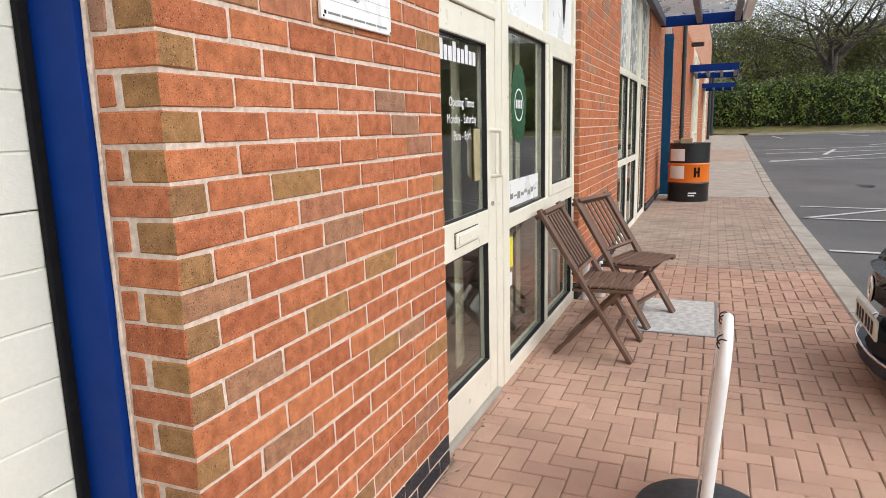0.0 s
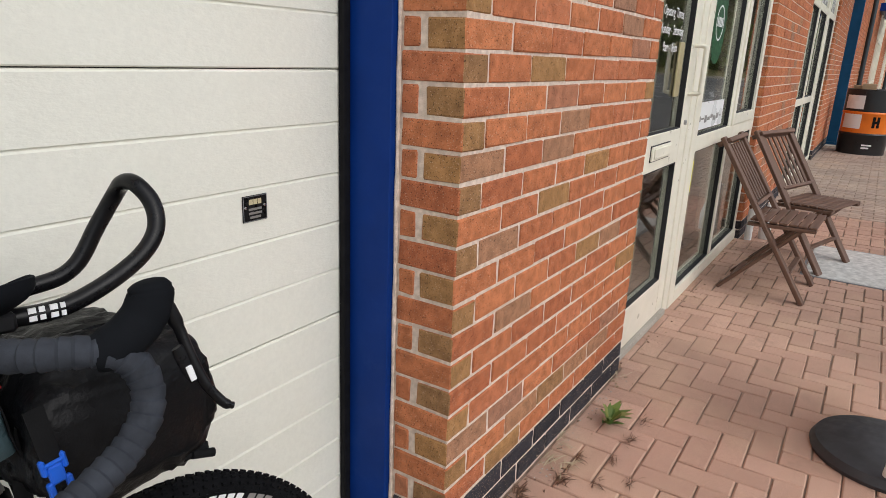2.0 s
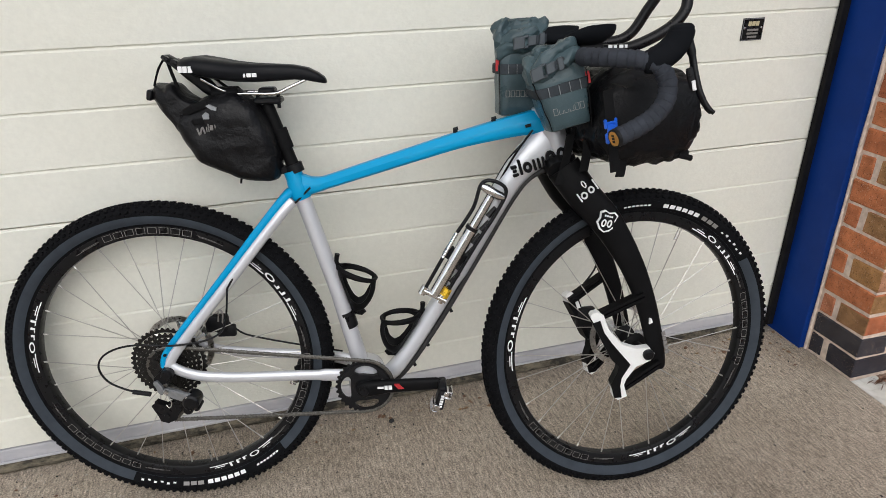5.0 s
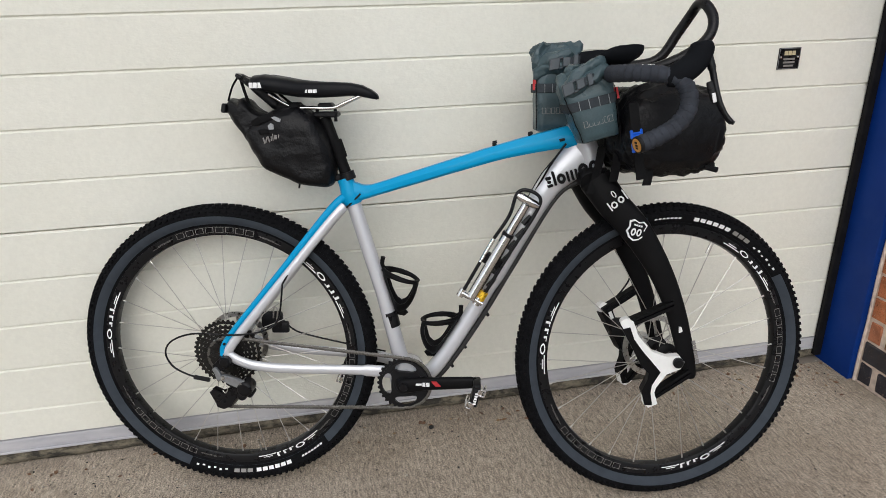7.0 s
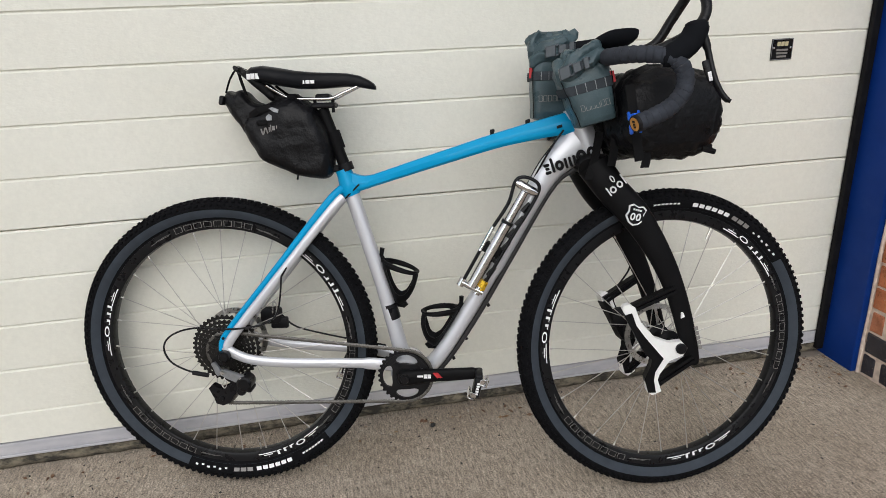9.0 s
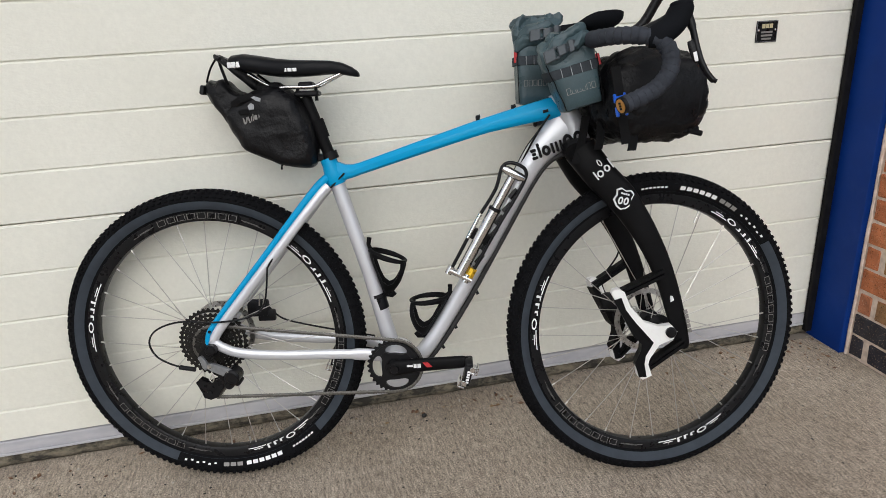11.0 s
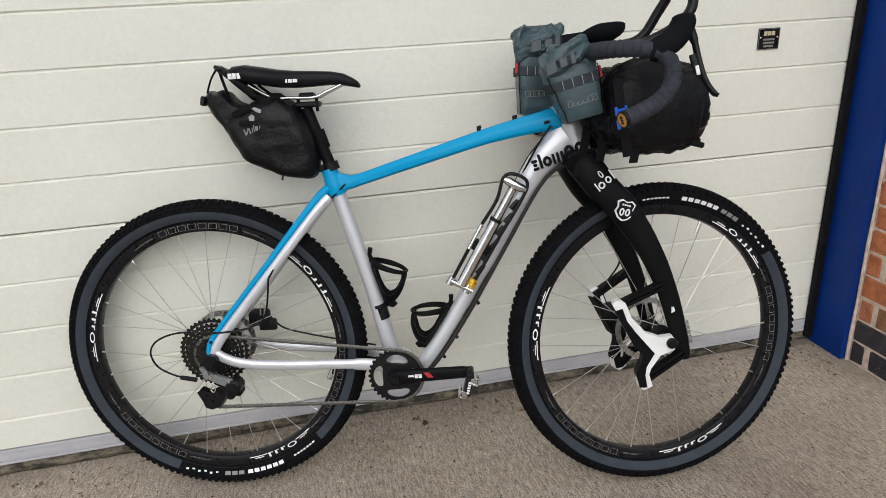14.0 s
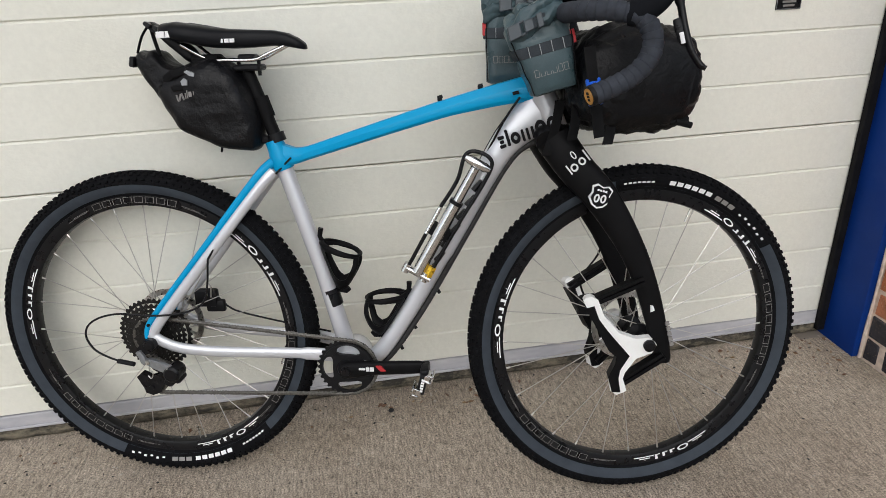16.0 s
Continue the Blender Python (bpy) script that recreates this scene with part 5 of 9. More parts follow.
# handlebar
bm = bmesh.new()
line = curve_pts([(0.868, 0.02, 1.028), (0.874, -0.03, 1.028), (0.886, -0.09, 1.029), (0.900, -0.145, 1.029), (0.914, -0.170, 1.029)], 6)
tube(bm, line, 0.0145, 16)
bar_left = flipped(bm)
handlebar = part("handlebar", bm, M_BLACKMETAL, bike, "black drop handlebar with grey tape", 50)
part("bar_top", bar_left, M_BLACKMETAL, handlebar, soft=50)
line = curve_pts([(0.896, -0.128, 1.029), (0.906, -0.158, 1.029), (0.924, -0.184, 1.029), (0.950, -0.203, 1.0275), (0.990, -0.216, 1.022), (1.014, -0.222, 1.008), (1.026, -0.227, 0.981), (1.019, -0.236, 0.951), (0.995, -0.245, 0.926), (0.962, -0.256, 0.909), (0.924, -0.270, 0.896)], 14)
lens, wraps = 0.0, []
for k, p in enumerate(line):
    if k:
        lens += (p - line[k - 1]).length
    f = (lens / 0.0145) % 1.0
    wraps.append(0.0156 + 0.0024 * (1 - f))
bm = bmesh.new()
tube(bm, line, wraps, 18)
tape_left = flipped(bm)
tape = part("bar_tape", bm, M_TAPE, handlebar, "dark grey wrapped bar tape", 25)
part("bar_tape", tape_left, M_TAPE, handlebar, "dark grey wrapped bar tape", 25)
d = (line[-1] - line[-3]).normalized()
bm = bmesh.new()
tube(bm, [line[-1] - d * 0.002, line[-1] + d * 0.0045], [0.0172, 0.0165], 20)
tube(bm, [line[-1] + d * 0.004, line[-1] + d * 0.0052], [0.0168, 0.0150], 20, False)
part("bar_plug", flipped(bm), M_BLACKMETAL, handlebar, "black bar plug", 40)
part("bar_plug", bm, M_BLACKMETAL, handlebar, "black bar plug", 40)
bm = bmesh.new()
tube(bm, [line[-1] + d * 0.0035, line[-1] + d * 0.0055], [0.0138, 0.0132], 20)
plug = part("plug_face", bm, M_WOODCAP, handlebar, "amber end plug", 40)
bm = bmesh.new()
q = d.to_track_quat("Z", "Y").to_matrix().to_4x4()
for k in range(3):
    box(bm, -0.0075 + 0.0055 * k, -0.0035 + 0.0055 * k, -0.0035, 0.0035, 0, 0.0006)
bm.transform(Matrix.Translation(line[-1] + d * 0.0055) @ q @ Matrix.Rotation(radians(-90), 4, "Z"))
part("plug_mark", bm, M_DECALK, handlebar, "dark lettering bars on the plug")
bm = bmesh.new()
line_hood = curve_pts([(0.984, -0.213, 1.020), (1.000, -0.216, 1.023), (1.020, -0.219, 1.034), (1.036, -0.220, 1.050), (1.044, -0.221, 1.068), (1.0445, -0.221, 1.079), (1.044, -0.221, 1.086)], 5)
hood_r = [(0.0176 + 0.0006 * k, 0.0186 + 0.0010 * k) for k in range(6)] + [(0.0208, 0.0238)] * 4 + [(0.0200, 0.0240)] * 4 + [(0.0190, 0.0238)] * 5 + [(0.0184, 0.0232)] * 4 + [(0.0176, 0.0215)] * 3 + [(0.0170, 0.020), (0.0160, 0.0182), (0.0145, 0.016), (0.0110, 0.0115), (0.004, 0.004)]
tube(bm, line_hood, hood_r, 18)
hood_left = flipped(bm)
hood = part("brake_hood", bm, M_HOOD, handlebar, "black rubber brake hood", 60)
part("brake_hood", hood_left, M_HOOD, handlebar, "black rubber brake hood", 60)
bm = bmesh.new()
tube(bm, curve_pts([(1.058, -0.221, 1.058), (1.067, -0.223, 1.030), (1.073, -0.228, 1.000), (1.083, -0.234, 0.965), (1.098, -0.240, 0.939), (1.108, -0.243, 0.932)], 5), [(0.009, 0.008)] * 5 + [(0.0085, 0.006)] * 12 + [(0.0075, 0.0055)] * 6 + [(0.006, 0.004)] * 3, 12)
lever_left = flipped(bm)
lever = part("brake_lever", bm, M_GLOSSBLACK, handlebar, "black brake lever", 60)
part("brake_lever", lever_left, M_GLOSSBLACK, handlebar, "black brake lever", 60)
bm = bmesh.new()
tube(bm, curve_pts([(1.060, -0.230, 1.010), (1.068, -0.231, 0.990), (1.073, -0.232, 0.968)], 5), [(0.004, 0.006), (0.004, 0.007), (0.004, 0.008), (0.004, 0.0085), (0.004, 0.009), (0.004, 0.009), (0.004, 0.0085), (0.004, 0.008), (0.004, 0.007), (0.003, 0.005), (0.002, 0.003)], 12)
paddle = part("shift_paddle", bm, M_GLOSSBLACK, handlebar, "black shift paddle", 50)
bm = bmesh.new()
box(bm, -0.0035, 0.0035, -0.0012, 0.0012, -0.009, 0.009, bevel=0.0008, m=Matrix.Translation((1.0695, -0.2365, 0.980)) @ Matrix.Rotation(radians(-14), 4, "Y"))
part("paddle_mark", bm, M_DECALW, handlebar, "small white mark on the paddle")
bm = bmesh.new()
tube(bm, [(0.858, 0, 0.935), (0.846, 0, 0.985)], 0.021, 16)
tube(bm, [(0.850, 0, 0.975), (0.868, 0.0, 1.022)], [(0.019, 0.02), (0.02, 0.021)], 16)
part("stem", bm, M_BLACKMETAL, bike, "black stem", 50)

# aero extension with arm pads
bm = bmesh.new()
tube(bm, curve_pts([(0.880, -0.058, 1.040), (0.932, -0.060, 1.040), (0.993, -0.060, 1.040), (1.048, -0.058, 1.058), (1.095, -0.053, 1.085), (1.119, -0.047, 1.114), (1.123, -0.036, 1.146), (1.112, -0.018, 1.172), (1.104, 0.006, 1.174), (1.098, 0.028, 1.158), (1.075, 0.044, 1.118), (1.040, 0.052, 1.066), (0.985, 0.054, 1.050), (0.86, 0.050, 1.045)], 6), 0.0112, 14)
aero = part("aero_bar", bm, M_GLOSSBLACK, handlebar, "gloss black looped aero bar", 60)
for k in range(2):
    for j, w in enumerate((0.008, 0.006, 0.008, 0.005)):
        bm = bmesh.new()
        box(bm, 0.960 + 0.011 * j, 0.960 + 0.011 * j + w, -0.0718, -0.068, 1.0425 - 0.009 * k, 1.0485 - 0.009 * k)
        part("aero_mark", bm, M_DECALW, handlebar, "white lettering bar on the aero bar")

def arm_pad(y, x):
    bm = bmesh.new()
    side = 1 if y > 0 else -1
    prof = [(0.0, 0.002), (0.35, 0.003), (0.70, 0.006), (0.88, 0.0095), (0.96, 0.0100), (1.0, 0.0075), (1.0, 0.0015), (0.95, -0.0025), (0.8, -0.004), (0.4, -0.006), (0.0, -0.007)]
    rings = []
    for r, h in prof:
        ring = []
        for k in range(32):
            a = 2 * math.pi * k / 32
            c, s = r * math.cos(a), r * math.sin(a)
            wide = 0.044 * (1 - 0.10 * c)
            lift = 0.020 * (s * side > 0) * s * s + 0.020 * max(0.0, c) ** 1.5
            ring.append(bm.verts.new((x + 0.010 + 0.050 * c, y + wide * s, 1.056 + 1.25 * h + lift * r)))
        rings.append(ring)
    for a, b in zip(rings, rings[1:]):
        for k in range(32):
            bm.faces.new((a[k], a[(k + 1) % 32], b[(k + 1) % 32], b[k]))
    bmesh.ops.remove_doubles(bm, verts=bm.verts[:], dist=0.0002)
    bmesh.ops.recalc_face_normals(bm, faces=bm.faces[:])
    pad = part("arm_pad", bm, M_HOOD, handlebar, "black foam arm pad", 60)
    bm = bmesh.new()
    tube(bm, [(x + 0.012, y, 1.040), (x + 0.010, y, 1.056)], 0.012, 12)
    box(bm, x - 0.012, x + 0.034, y - 0.018, y + 0.018, 1.030, 1.052, bevel=0.004)
    part("pad_bracket", bm, M_BLACKMETAL, handlebar, "black pad bracket", 40)


arm_pad(-0.072, 0.912)
arm_pad(0.075, 0.875)
bm = bmesh.new()
tube(bm, curve_pts([(0.74, -0.010, 0.742), (0.765, -0.016, 0.790), (0.792, -0.028, 0.840), (0.82, -0.034, 0.88)], 6), 0.0024, 8)
tube(bm, curve_pts([(0.735, 0.004, 0.745), (0.770, 0.004, 0.806), (0.80, -0.022, 0.850)], 6), 0.0022, 8)
part("head_cable", bm, M_GLOSSBLACK, bike, "black cables entering the frame", 50)


# ---- bags and pump on the bicycle ----
def rumple(bm, amount, scale, seed=0.0, stretch=(1, 1, 1)):
    """Folds and creases: moves every vertex along its normal by a ridged noise."""
    bm.normal_update()
    for v in bm.verts:
        p = Vector((v.co.x * stretch[0], v.co.y * stretch[1], v.co.z * stretch[2])) * scale + Vector((seed, seed * 1.7, -seed))
        n = noise.noise(p)
        n2 = noise.noise(p * 2.3 + Vector((5, 1, 3)))
        v.co += v.normal * amount * ((1 - 2.2 * abs(n)) * 0.7 + n2 * 0.5)


def crumple(bm, amount, scale, seed=0.0, stretch=(1, 1, 1)):
    """Sharp folds: facets that meet in creases."""
    bm.normal_update()
    moves = []
    for v in bm.verts:
        p = Vector((v.co.x * stretch[0], v.co.y * stretch[1], v.co.z * stretch[2])) * scale + Vector((seed, seed * 1.7, -seed))
        d = noise.voronoi(p)[0]
        moves.append(v.normal * amount * (0.22 - min(d[1] - d[0], 0.5)))
    for v, m in zip(bm.verts, moves):
        v.co += m


def feed_bag(base, tilt, turn, h, keys, deep, label, seed, tag_side, roll, buckle):
    """A boxy roll-top stem bag: a soft box whose mouth is folded over and held by a side buckle.
    keys: height, half width, shift along, share of the depth; roll: height, length and rise of the folded mouth."""
    base = Vector(base)
    up = Vector((-math.sin(radians(tilt)), 0, math.cos(radians(tilt))))
    spin = Matrix.Rotation(radians(turn), 3, up)
    fore = spin @ Vector((math.cos(radians(tilt)), 0, math.sin(radians(tilt))))
    out = spin @ Vector((0, -1, 0))
    bag = thing("stem_bag", label, "bag", BIKE @ Matrix.Translation(base))
    N = 96

    def shape(u):
        for a, b in zip(keys, keys[1:]):
            if u <= b[0]:
                f = (u - a[0]) / (b[0] - a[0])
                f = f * f * (3 - 2 * f)
                return [p + (q - p) * f for p, q in zip(a[1:], b[1:])]
        return keys[-1][1:]

    def ring(u, grow=0.0):
        w, sh, d = shape(u)
        pw = 0.34 + 0.25 * max(0.0, u - 0.6)
        res = []
        for k in range(N):
            t = 2 * math.pi * k / N
            c, q = math.cos(t), math.sin(t)
            res.append(up * (u * h) + fore * (sh + (w + grow) * math.copysign(abs(c) ** pw, c)) + out * ((d * deep + grow) * math.copysign(abs(q) ** pw, q) - 0.012 * max(0.0, u - 0.6)))
        return res

    bm = bmesh.new()
    low = [[p * 0.9 for p in ring(0.0, -0.005)]]
    loft(bm, low + [ring(k / 54) for k in range(1, 55)])
    bm.normal_update()
    moves = []
    for v in bm.verts:
        u = max(0.0, min(1.0, v.co.dot(up) / h))
        along = v.co.dot(fore)
        gather = max(0.0, u - 0.58)
        # long folds fanning out of the gathered mouth
        fan = (along - buckle * 0.6) / (0.55 + 1.3 * (1.02 - u))
        fold = abs(((fan * 30 + 0.9 * noise.noise(v.co * 20 + Vector((seed, 0, 0))) + seed) % 1.0) - 0.5) - 0.25
        dent = noise.noise(v.co * 13 + Vector((seed, seed, 0)))
        moves.append(v.normal * (0.046 * min(gather, 0.3) * fold + (0.0030 + 0.012 * gather) * dent))
    for v, m in zip(bm.verts, moves):
        v.co += m
    crumple(bm, 0.0042, 17, seed + 2, (1, 1, 0.6))
    bm.normal_update()
    for v in bm.verts:
        # hard creases near the folded mouth
        q = max(0.0, min(1.0, v.co.dot(up) / h) - 0.55)
        e = noise.voronoi(v.co * 26 + Vector((seed, 2 * seed, 0)))[0]
        v.co += v.normal * (0.060 * q * (0.25 - min(0.5, e[1] - e[0])))
    part("bag_body", bm, M_BAGGREY, bag, "slate green coated fabric", 24)
    # the mouth, rolled down over itself on the outer side
    zr, span, rise = roll
    for rr, lift, away, cut, s2, tw in ((0.0135, 0.0, 0.006, 1.0, 1.0, 0.6), (0.0105, 0.019, 0.001, 0.86, 4.0, -0.5)):
        bm = bmesh.new()
        rings = []
        for k in range(61):
            u = -1 + 2 * k / 60
            f = (1 - 0.45 * abs(u) ** 6) * (1 + 0.10 * math.sin(5 * u + s2))
            mid = up * (zr * h + lift + rise * u - 0.006 * u * u) + fore * (shape(zr)[1] + u * span * cut) + out * (shape(zr)[2] * deep + away - 0.010 * u * u)
            pts = []
            for j in range(40):
                t = 2 * math.pi * j / 40
                ridge = 1 + 0.30 * (abs(((3 * j / 40 + tw * u) % 1.0) - 0.5) - 0.25)
                pts.append(mid + out * (1.05 * rr * f * ridge * math.cos(t)) + up * (1.25 * rr * f * ridge * math.sin(t)))
            rings.append(pts)
        loft(bm, rings)
        crumple(bm, 0.010, 30, seed + s2, (0.8, 1, 1))
        part("rolled_mouth", bm, M_BAGGREY, bag, "rolled and creased fabric mouth", 30)
    # webbing band with sewn loops
    zb = 0.50
    w = 0.0105 / h
    bm = bmesh.new()
    loft(bm, [ring(zb - w, 0.0008), ring(zb - w * 0.9, 0.0030), ring(zb, 0.0034), ring(zb + w * 0.9, 0.0030), ring(zb + w, 0.0008)], False)
    part("webbing_band", bm, M_WEBBING, bag, "grey webbing band", 60)
    hw, sh, dp = shape(zb)
    for k in range(4):
        bm = bmesh.new()
        c = up * (zb * h) + fore * (sh + hw * (-0.55 + 0.40 * k)) + out * (dp * deep + 0.0040)
        for v in box(bm, -0.0006, 0.0006, -0.0012, 0.0012, -0.0095, 0.0095):
            v.co = c + fore * v.co.x + out * v.co.y + up * v.co.z
        part("stitch", bm, M_GREYALLOY, bag, "pale stitching")
    bm = bmesh.new()
    c = up * ((zb + 0.04) * h) + fore * (sh + tag_side * (hw + 0.001)) + out * (dp * deep * 0.80)
    for v in box(bm, -0.005, 0.005, -0.0016, 0.0016, -0.012, 0.012, bevel=0.0008):
        v.co = c + fore * v.co.x + out * v.co.y + up * v.co.z
    part("pull_tag", bm, M_RED, bag, "small red tag in the seam")
    # piping down the corner seams
    for side in (-1, 1):
        bm = bmesh.new()
        pts = []
        for k in range(15):
            u = 0.03 + 0.62 * k / 14
            a, b, d = shape(u)
            pts.append(up * (u * h) + fore * (b + side * a * 0.965) + out * (d * deep * 0.955))
        tube(bm, pts, 0.0011, 6)
        part("seam", bm, M_BLACKWEB, bag, "dark corner seam")
    # maker's word as outlined bars
    hw, sh, dp = shape(0.24)
    for k in range(6):
        bm = bmesh.new()
        x0, tall, bw = sh - 0.030 + 0.0108 * k, 0.0135, 0.0085
        for a0, a1, b0, b1 in ((0, bw, 0, 0.0008), (0, bw, tall - 0.0008, tall), (0, 0.0008, 0.0008, tall - 0.0008), (bw - 0.0008, bw, 0.0008, tall - 0.0008)):
            for v in box(bm, x0 + a0, x0 + a1, -0.0010, 0.0022, b0, b1):
                v.co = up * (h * 0.21 + v.co.z) + fore * v.co.x + out * (dp * deep + v.co.y)
        part("bag_mark", bm, M_DECALG, bag, "grey outlined lettering bar")
    # buckle on the folded mouth
    c = up * (zr * h + 0.004 + rise * buckle / span) + fore * (shape(zr)[1] + buckle) + out * (shape(zr)[2] * deep + 0.022)
    bm = bmesh.new()
    for dims in ((-0.024, 0.000, -0.0045, 0.0045, -0.0125, 0.0125), (0.006, 0.024, -0.004, 0.004, -0.010, 0.010), (-0.002, 0.008, -0.005, 0.003, -0.0135, -0.008), (-0.002, 0.008, -0.005, 0.003, 0.008, 0.0135)):
        for v in box(bm, *dims, bevel=0.0018):
            v.co = c + fore * v.co.x + out * v.co.y + up * (v.co.z + 0.16 * v.co.x)
    part("buckle", bm, M_GREYPLASTIC, bag, "dark grey side release buckle", 30)
    bm = bmesh.new()
    for v in box(bm, 0.020, 0.046, -0.001, 0.001, -0.0085, 0.0085):
        v.co = c + fore * v.co.x + out * (v.co.y + 0.001 - 0.22 * max(0, v.co.x - 0.03)) + up * (v.co.z + 0.16 * v.co.x)
    part("buckle_strap", bm, M_WEBBING, bag, "grey webbing strap")
    bm = bmesh.new()
    for v in box(bm, 0.030, 0.041, -0.0035, 0.0035, -0.012, 0.012, bevel=0.0012):
        v.co = c + fore * v.co.x + out * (v.co.y + 0.001) + up * (v.co.z + 0.16 * v.co.x)
    part("strap_slider", bm, M_GREYPLASTIC, bag, "dark grey strap slider", 30)
    return bag


feed_bag((0.881, -0.084, 0.893), 14, 4, 0.162, [(0.0, 0.0415, 0.0, 0.86), (0.10, 0.0430, -0.001, 0.97), (0.35, 0.0490, -0.003, 1.0), (0.58, 0.0545, -0.005, 1.0), (0.74, 0.0575, -0.007, 0.90), (0.88, 0.0545, -0.002, 0.62), (0.97, 0.044, 0.008, 0.34), (1.0, 0.034, 0.011, 0.20)], 0.041, "slate green roll-top stem bag hung beside the stem", 2.0, 1, (0.80, 0.054, 0.016), -0.034)
feed_bag((0.797, 0.052, 0.903), 0, 3, 0.198, [(0.0, 0.0430, 0.0, 0.86), (0.10, 0.0440, 0.0, 0.97), (0.40, 0.0445, -0.001, 1.0), (0.62, 0.0440, -0.001, 0.95), (0.76, 0.0460, -0.001, 0.84), (0.90, 0.0530, 0.002, 0.66), (0.97, 0.0500, 0.006, 0.46), (1.0, 0.0400, 0.008, 0.30)], 0.040, "slate green roll-top stem bag behind the stem", 7.3, -1, (0.745, 0.048, 0.012), 0.006)

# handlebar roll
roll = thing("handlebar_bag", "black crumpled dry bag strapped under the handlebar", "bag", BIKE @ STEER)
C0 = Vector((1.008, 0.0, 0.908))
bm = bmesh.new()
rings = []
for k in range(73):
    u = -1 + 2 * k / 72
    end = abs(u) ** 9
    ra, rb = 0.108 * (1 - 0.16 * end) + 0.004 * math.sin(11 * u), 0.094 * (1 - 0.30 * end) + 0.004 * math.sin(8 * u + 1)
    mid = C0 + Vector((0.0, u * 0.175, -0.006 * u * u))
    rings.append([mid + Vector((ra * math.copysign(abs(math.cos(t)) ** 0.62, math.cos(t)), 0, rb * math.copysign(abs(math.sin(t)) ** 0.70, math.sin(t)))) for t in [2 * math.pi * j / 88 for j in range(88)]])
loft(bm, rings)
crumple(bm, 0.014, 13, 4.0, (1, 0.7, 1))
crumple(bm, 0.012, 34, 8.0, (1, 0.6, 1))
rumple(bm, 0.004, 34, 3.0, (0.5, 1.6, 1))
part("bag_body", bm, M_BAGBLACK, roll, "crumpled black fabric", 50)
bm = bmesh.new()
box(bm, 1.050, 1.096, -0.166, -0.154, 0.820, 0.836, bevel=0.004)
tube(bm, [(1.070, -0.165, 0.826), (1.098, -0.168, 0.818)], 0.006, 8)
part("end_tab", bm, M_BLACKWEB, roll, "black end tab")
bm = bmesh.new()
rings = []
for k in range(29):
    u = k / 28
    a = radians(200 - 330 * u)
    rings.append([C0 + Vector(((0.104 + d) * math.cos(a), y, (0.098 + d) * math.sin(a))) for y, d in ((-0.115, 0), (-0.115, 0.003), (-0.09, 0.003), (-0.09, 0))])
loft(bm, rings)
part("strap", bm, M_BLACKWEB, roll, "black webbing strap")
bm = bmesh.new()
B0 = Matrix.Translation((0.905, -0.196, 0.884)) @ Matrix.Rotation(radians(-8), 4, "Y")
for dims in ((-0.0075, 0.0075, -0.004, 0.004, -0.008, 0.012), (-0.013, -0.0075, -0.004, 0.004, 0.004, 0.022), (0.0075, 0.013, -0.004, 0.004, 0.004, 0.022), (-0.013, 0.013, -0.004, 0.004, 0.012, 0.017), (-0.0125, -0.006, -0.004, 0.004, -0.024, -0.004), (0.006, 0.0125, -0.004, 0.004, -0.024, -0.004)):
    box(bm, *dims, bevel=0.0018, m=B0)
part("buckle", bm, M_BUCKLEBLUE, roll, "bright blue plastic buckle", 30)
bm = bmesh.new()
box(bm, -0.010, 0.010, -0.001, 0.001, 0.012, 0.075, m=B0)
box(bm, -0.010, 0.010, -0.001, 0.001, -0.080, -0.018, m=B0)
part("buckle_strap", bm, M_BLACKWEB, roll, "black strap through the buckle")
for x, y, z, l, tilt in ((0.905, -0.095, 0.880, 0.085, 4), (0.945, -0.165, 0.845, 0.055, 2), (0.885, -0.060, 0.870, 0.105, 14)):
    bm = bmesh.new()
    rings = []
    for k in range(9):
        u = k / 8
        c = Vector((x - math.sin(radians(tilt)) * l * u + 0.004 * math.sin(4 * u), y + 0.004 * math.sin(5 * u), z - l * u))
        rings.append([c + Vector((a, b, 0)) for a, b in ((-0.0095, -0.001), (0.0095, -0.001), (0.0095, 0.001), (-0.0095, 0.001))])
    loft(bm, rings)
    part("loose_strap", bm, M_BLACKWEB, roll, "loose black strap end")


def pillow(outline, half, edge=0.35, mid=None, rings=9, round_off=3.2):
    """A stuffed form: an outline in x and z, swelling to half its thickness across y."""
    bm = bmesh.new()
    pts = curve_pts([(x, 0, z) for x, z in outline] + [(outline[0][0], 0, outline[0][1])], 4)[:-1]
    c = mid or sum(pts, Vector()) / len(pts)
    layers = []
    for s in (-1, 1):
        lay = []
        for k in range(rings):
            f = 1 - k / (rings - 0.5)
            th = half * (1 - f ** round_off) ** 0.5
            lay.append([bm.verts.new(c + (p - c) * f + Vector((0, s * (th + edge * 0.01), 0))) for p in pts])
        layers.append(lay)
    n = len(pts)
    for s, lay in zip((-1, 1), layers):
        for a, b in zip(lay, lay[1:]):
            for k in range(n):
                bm.faces.new((a[k], a[(k + 1) % n], b[(k + 1) % n], b[k]))
        bm.faces.new(lay[-1])
    for k in range(n):
        bm.faces.new((layers[0][0][k], layers[0][0][(k + 1) % n], layers[1][0][(k + 1) % n], layers[1][0][k]))
    bmesh.ops.recalc_face_normals(bm, faces=bm.faces[:])
    return bm


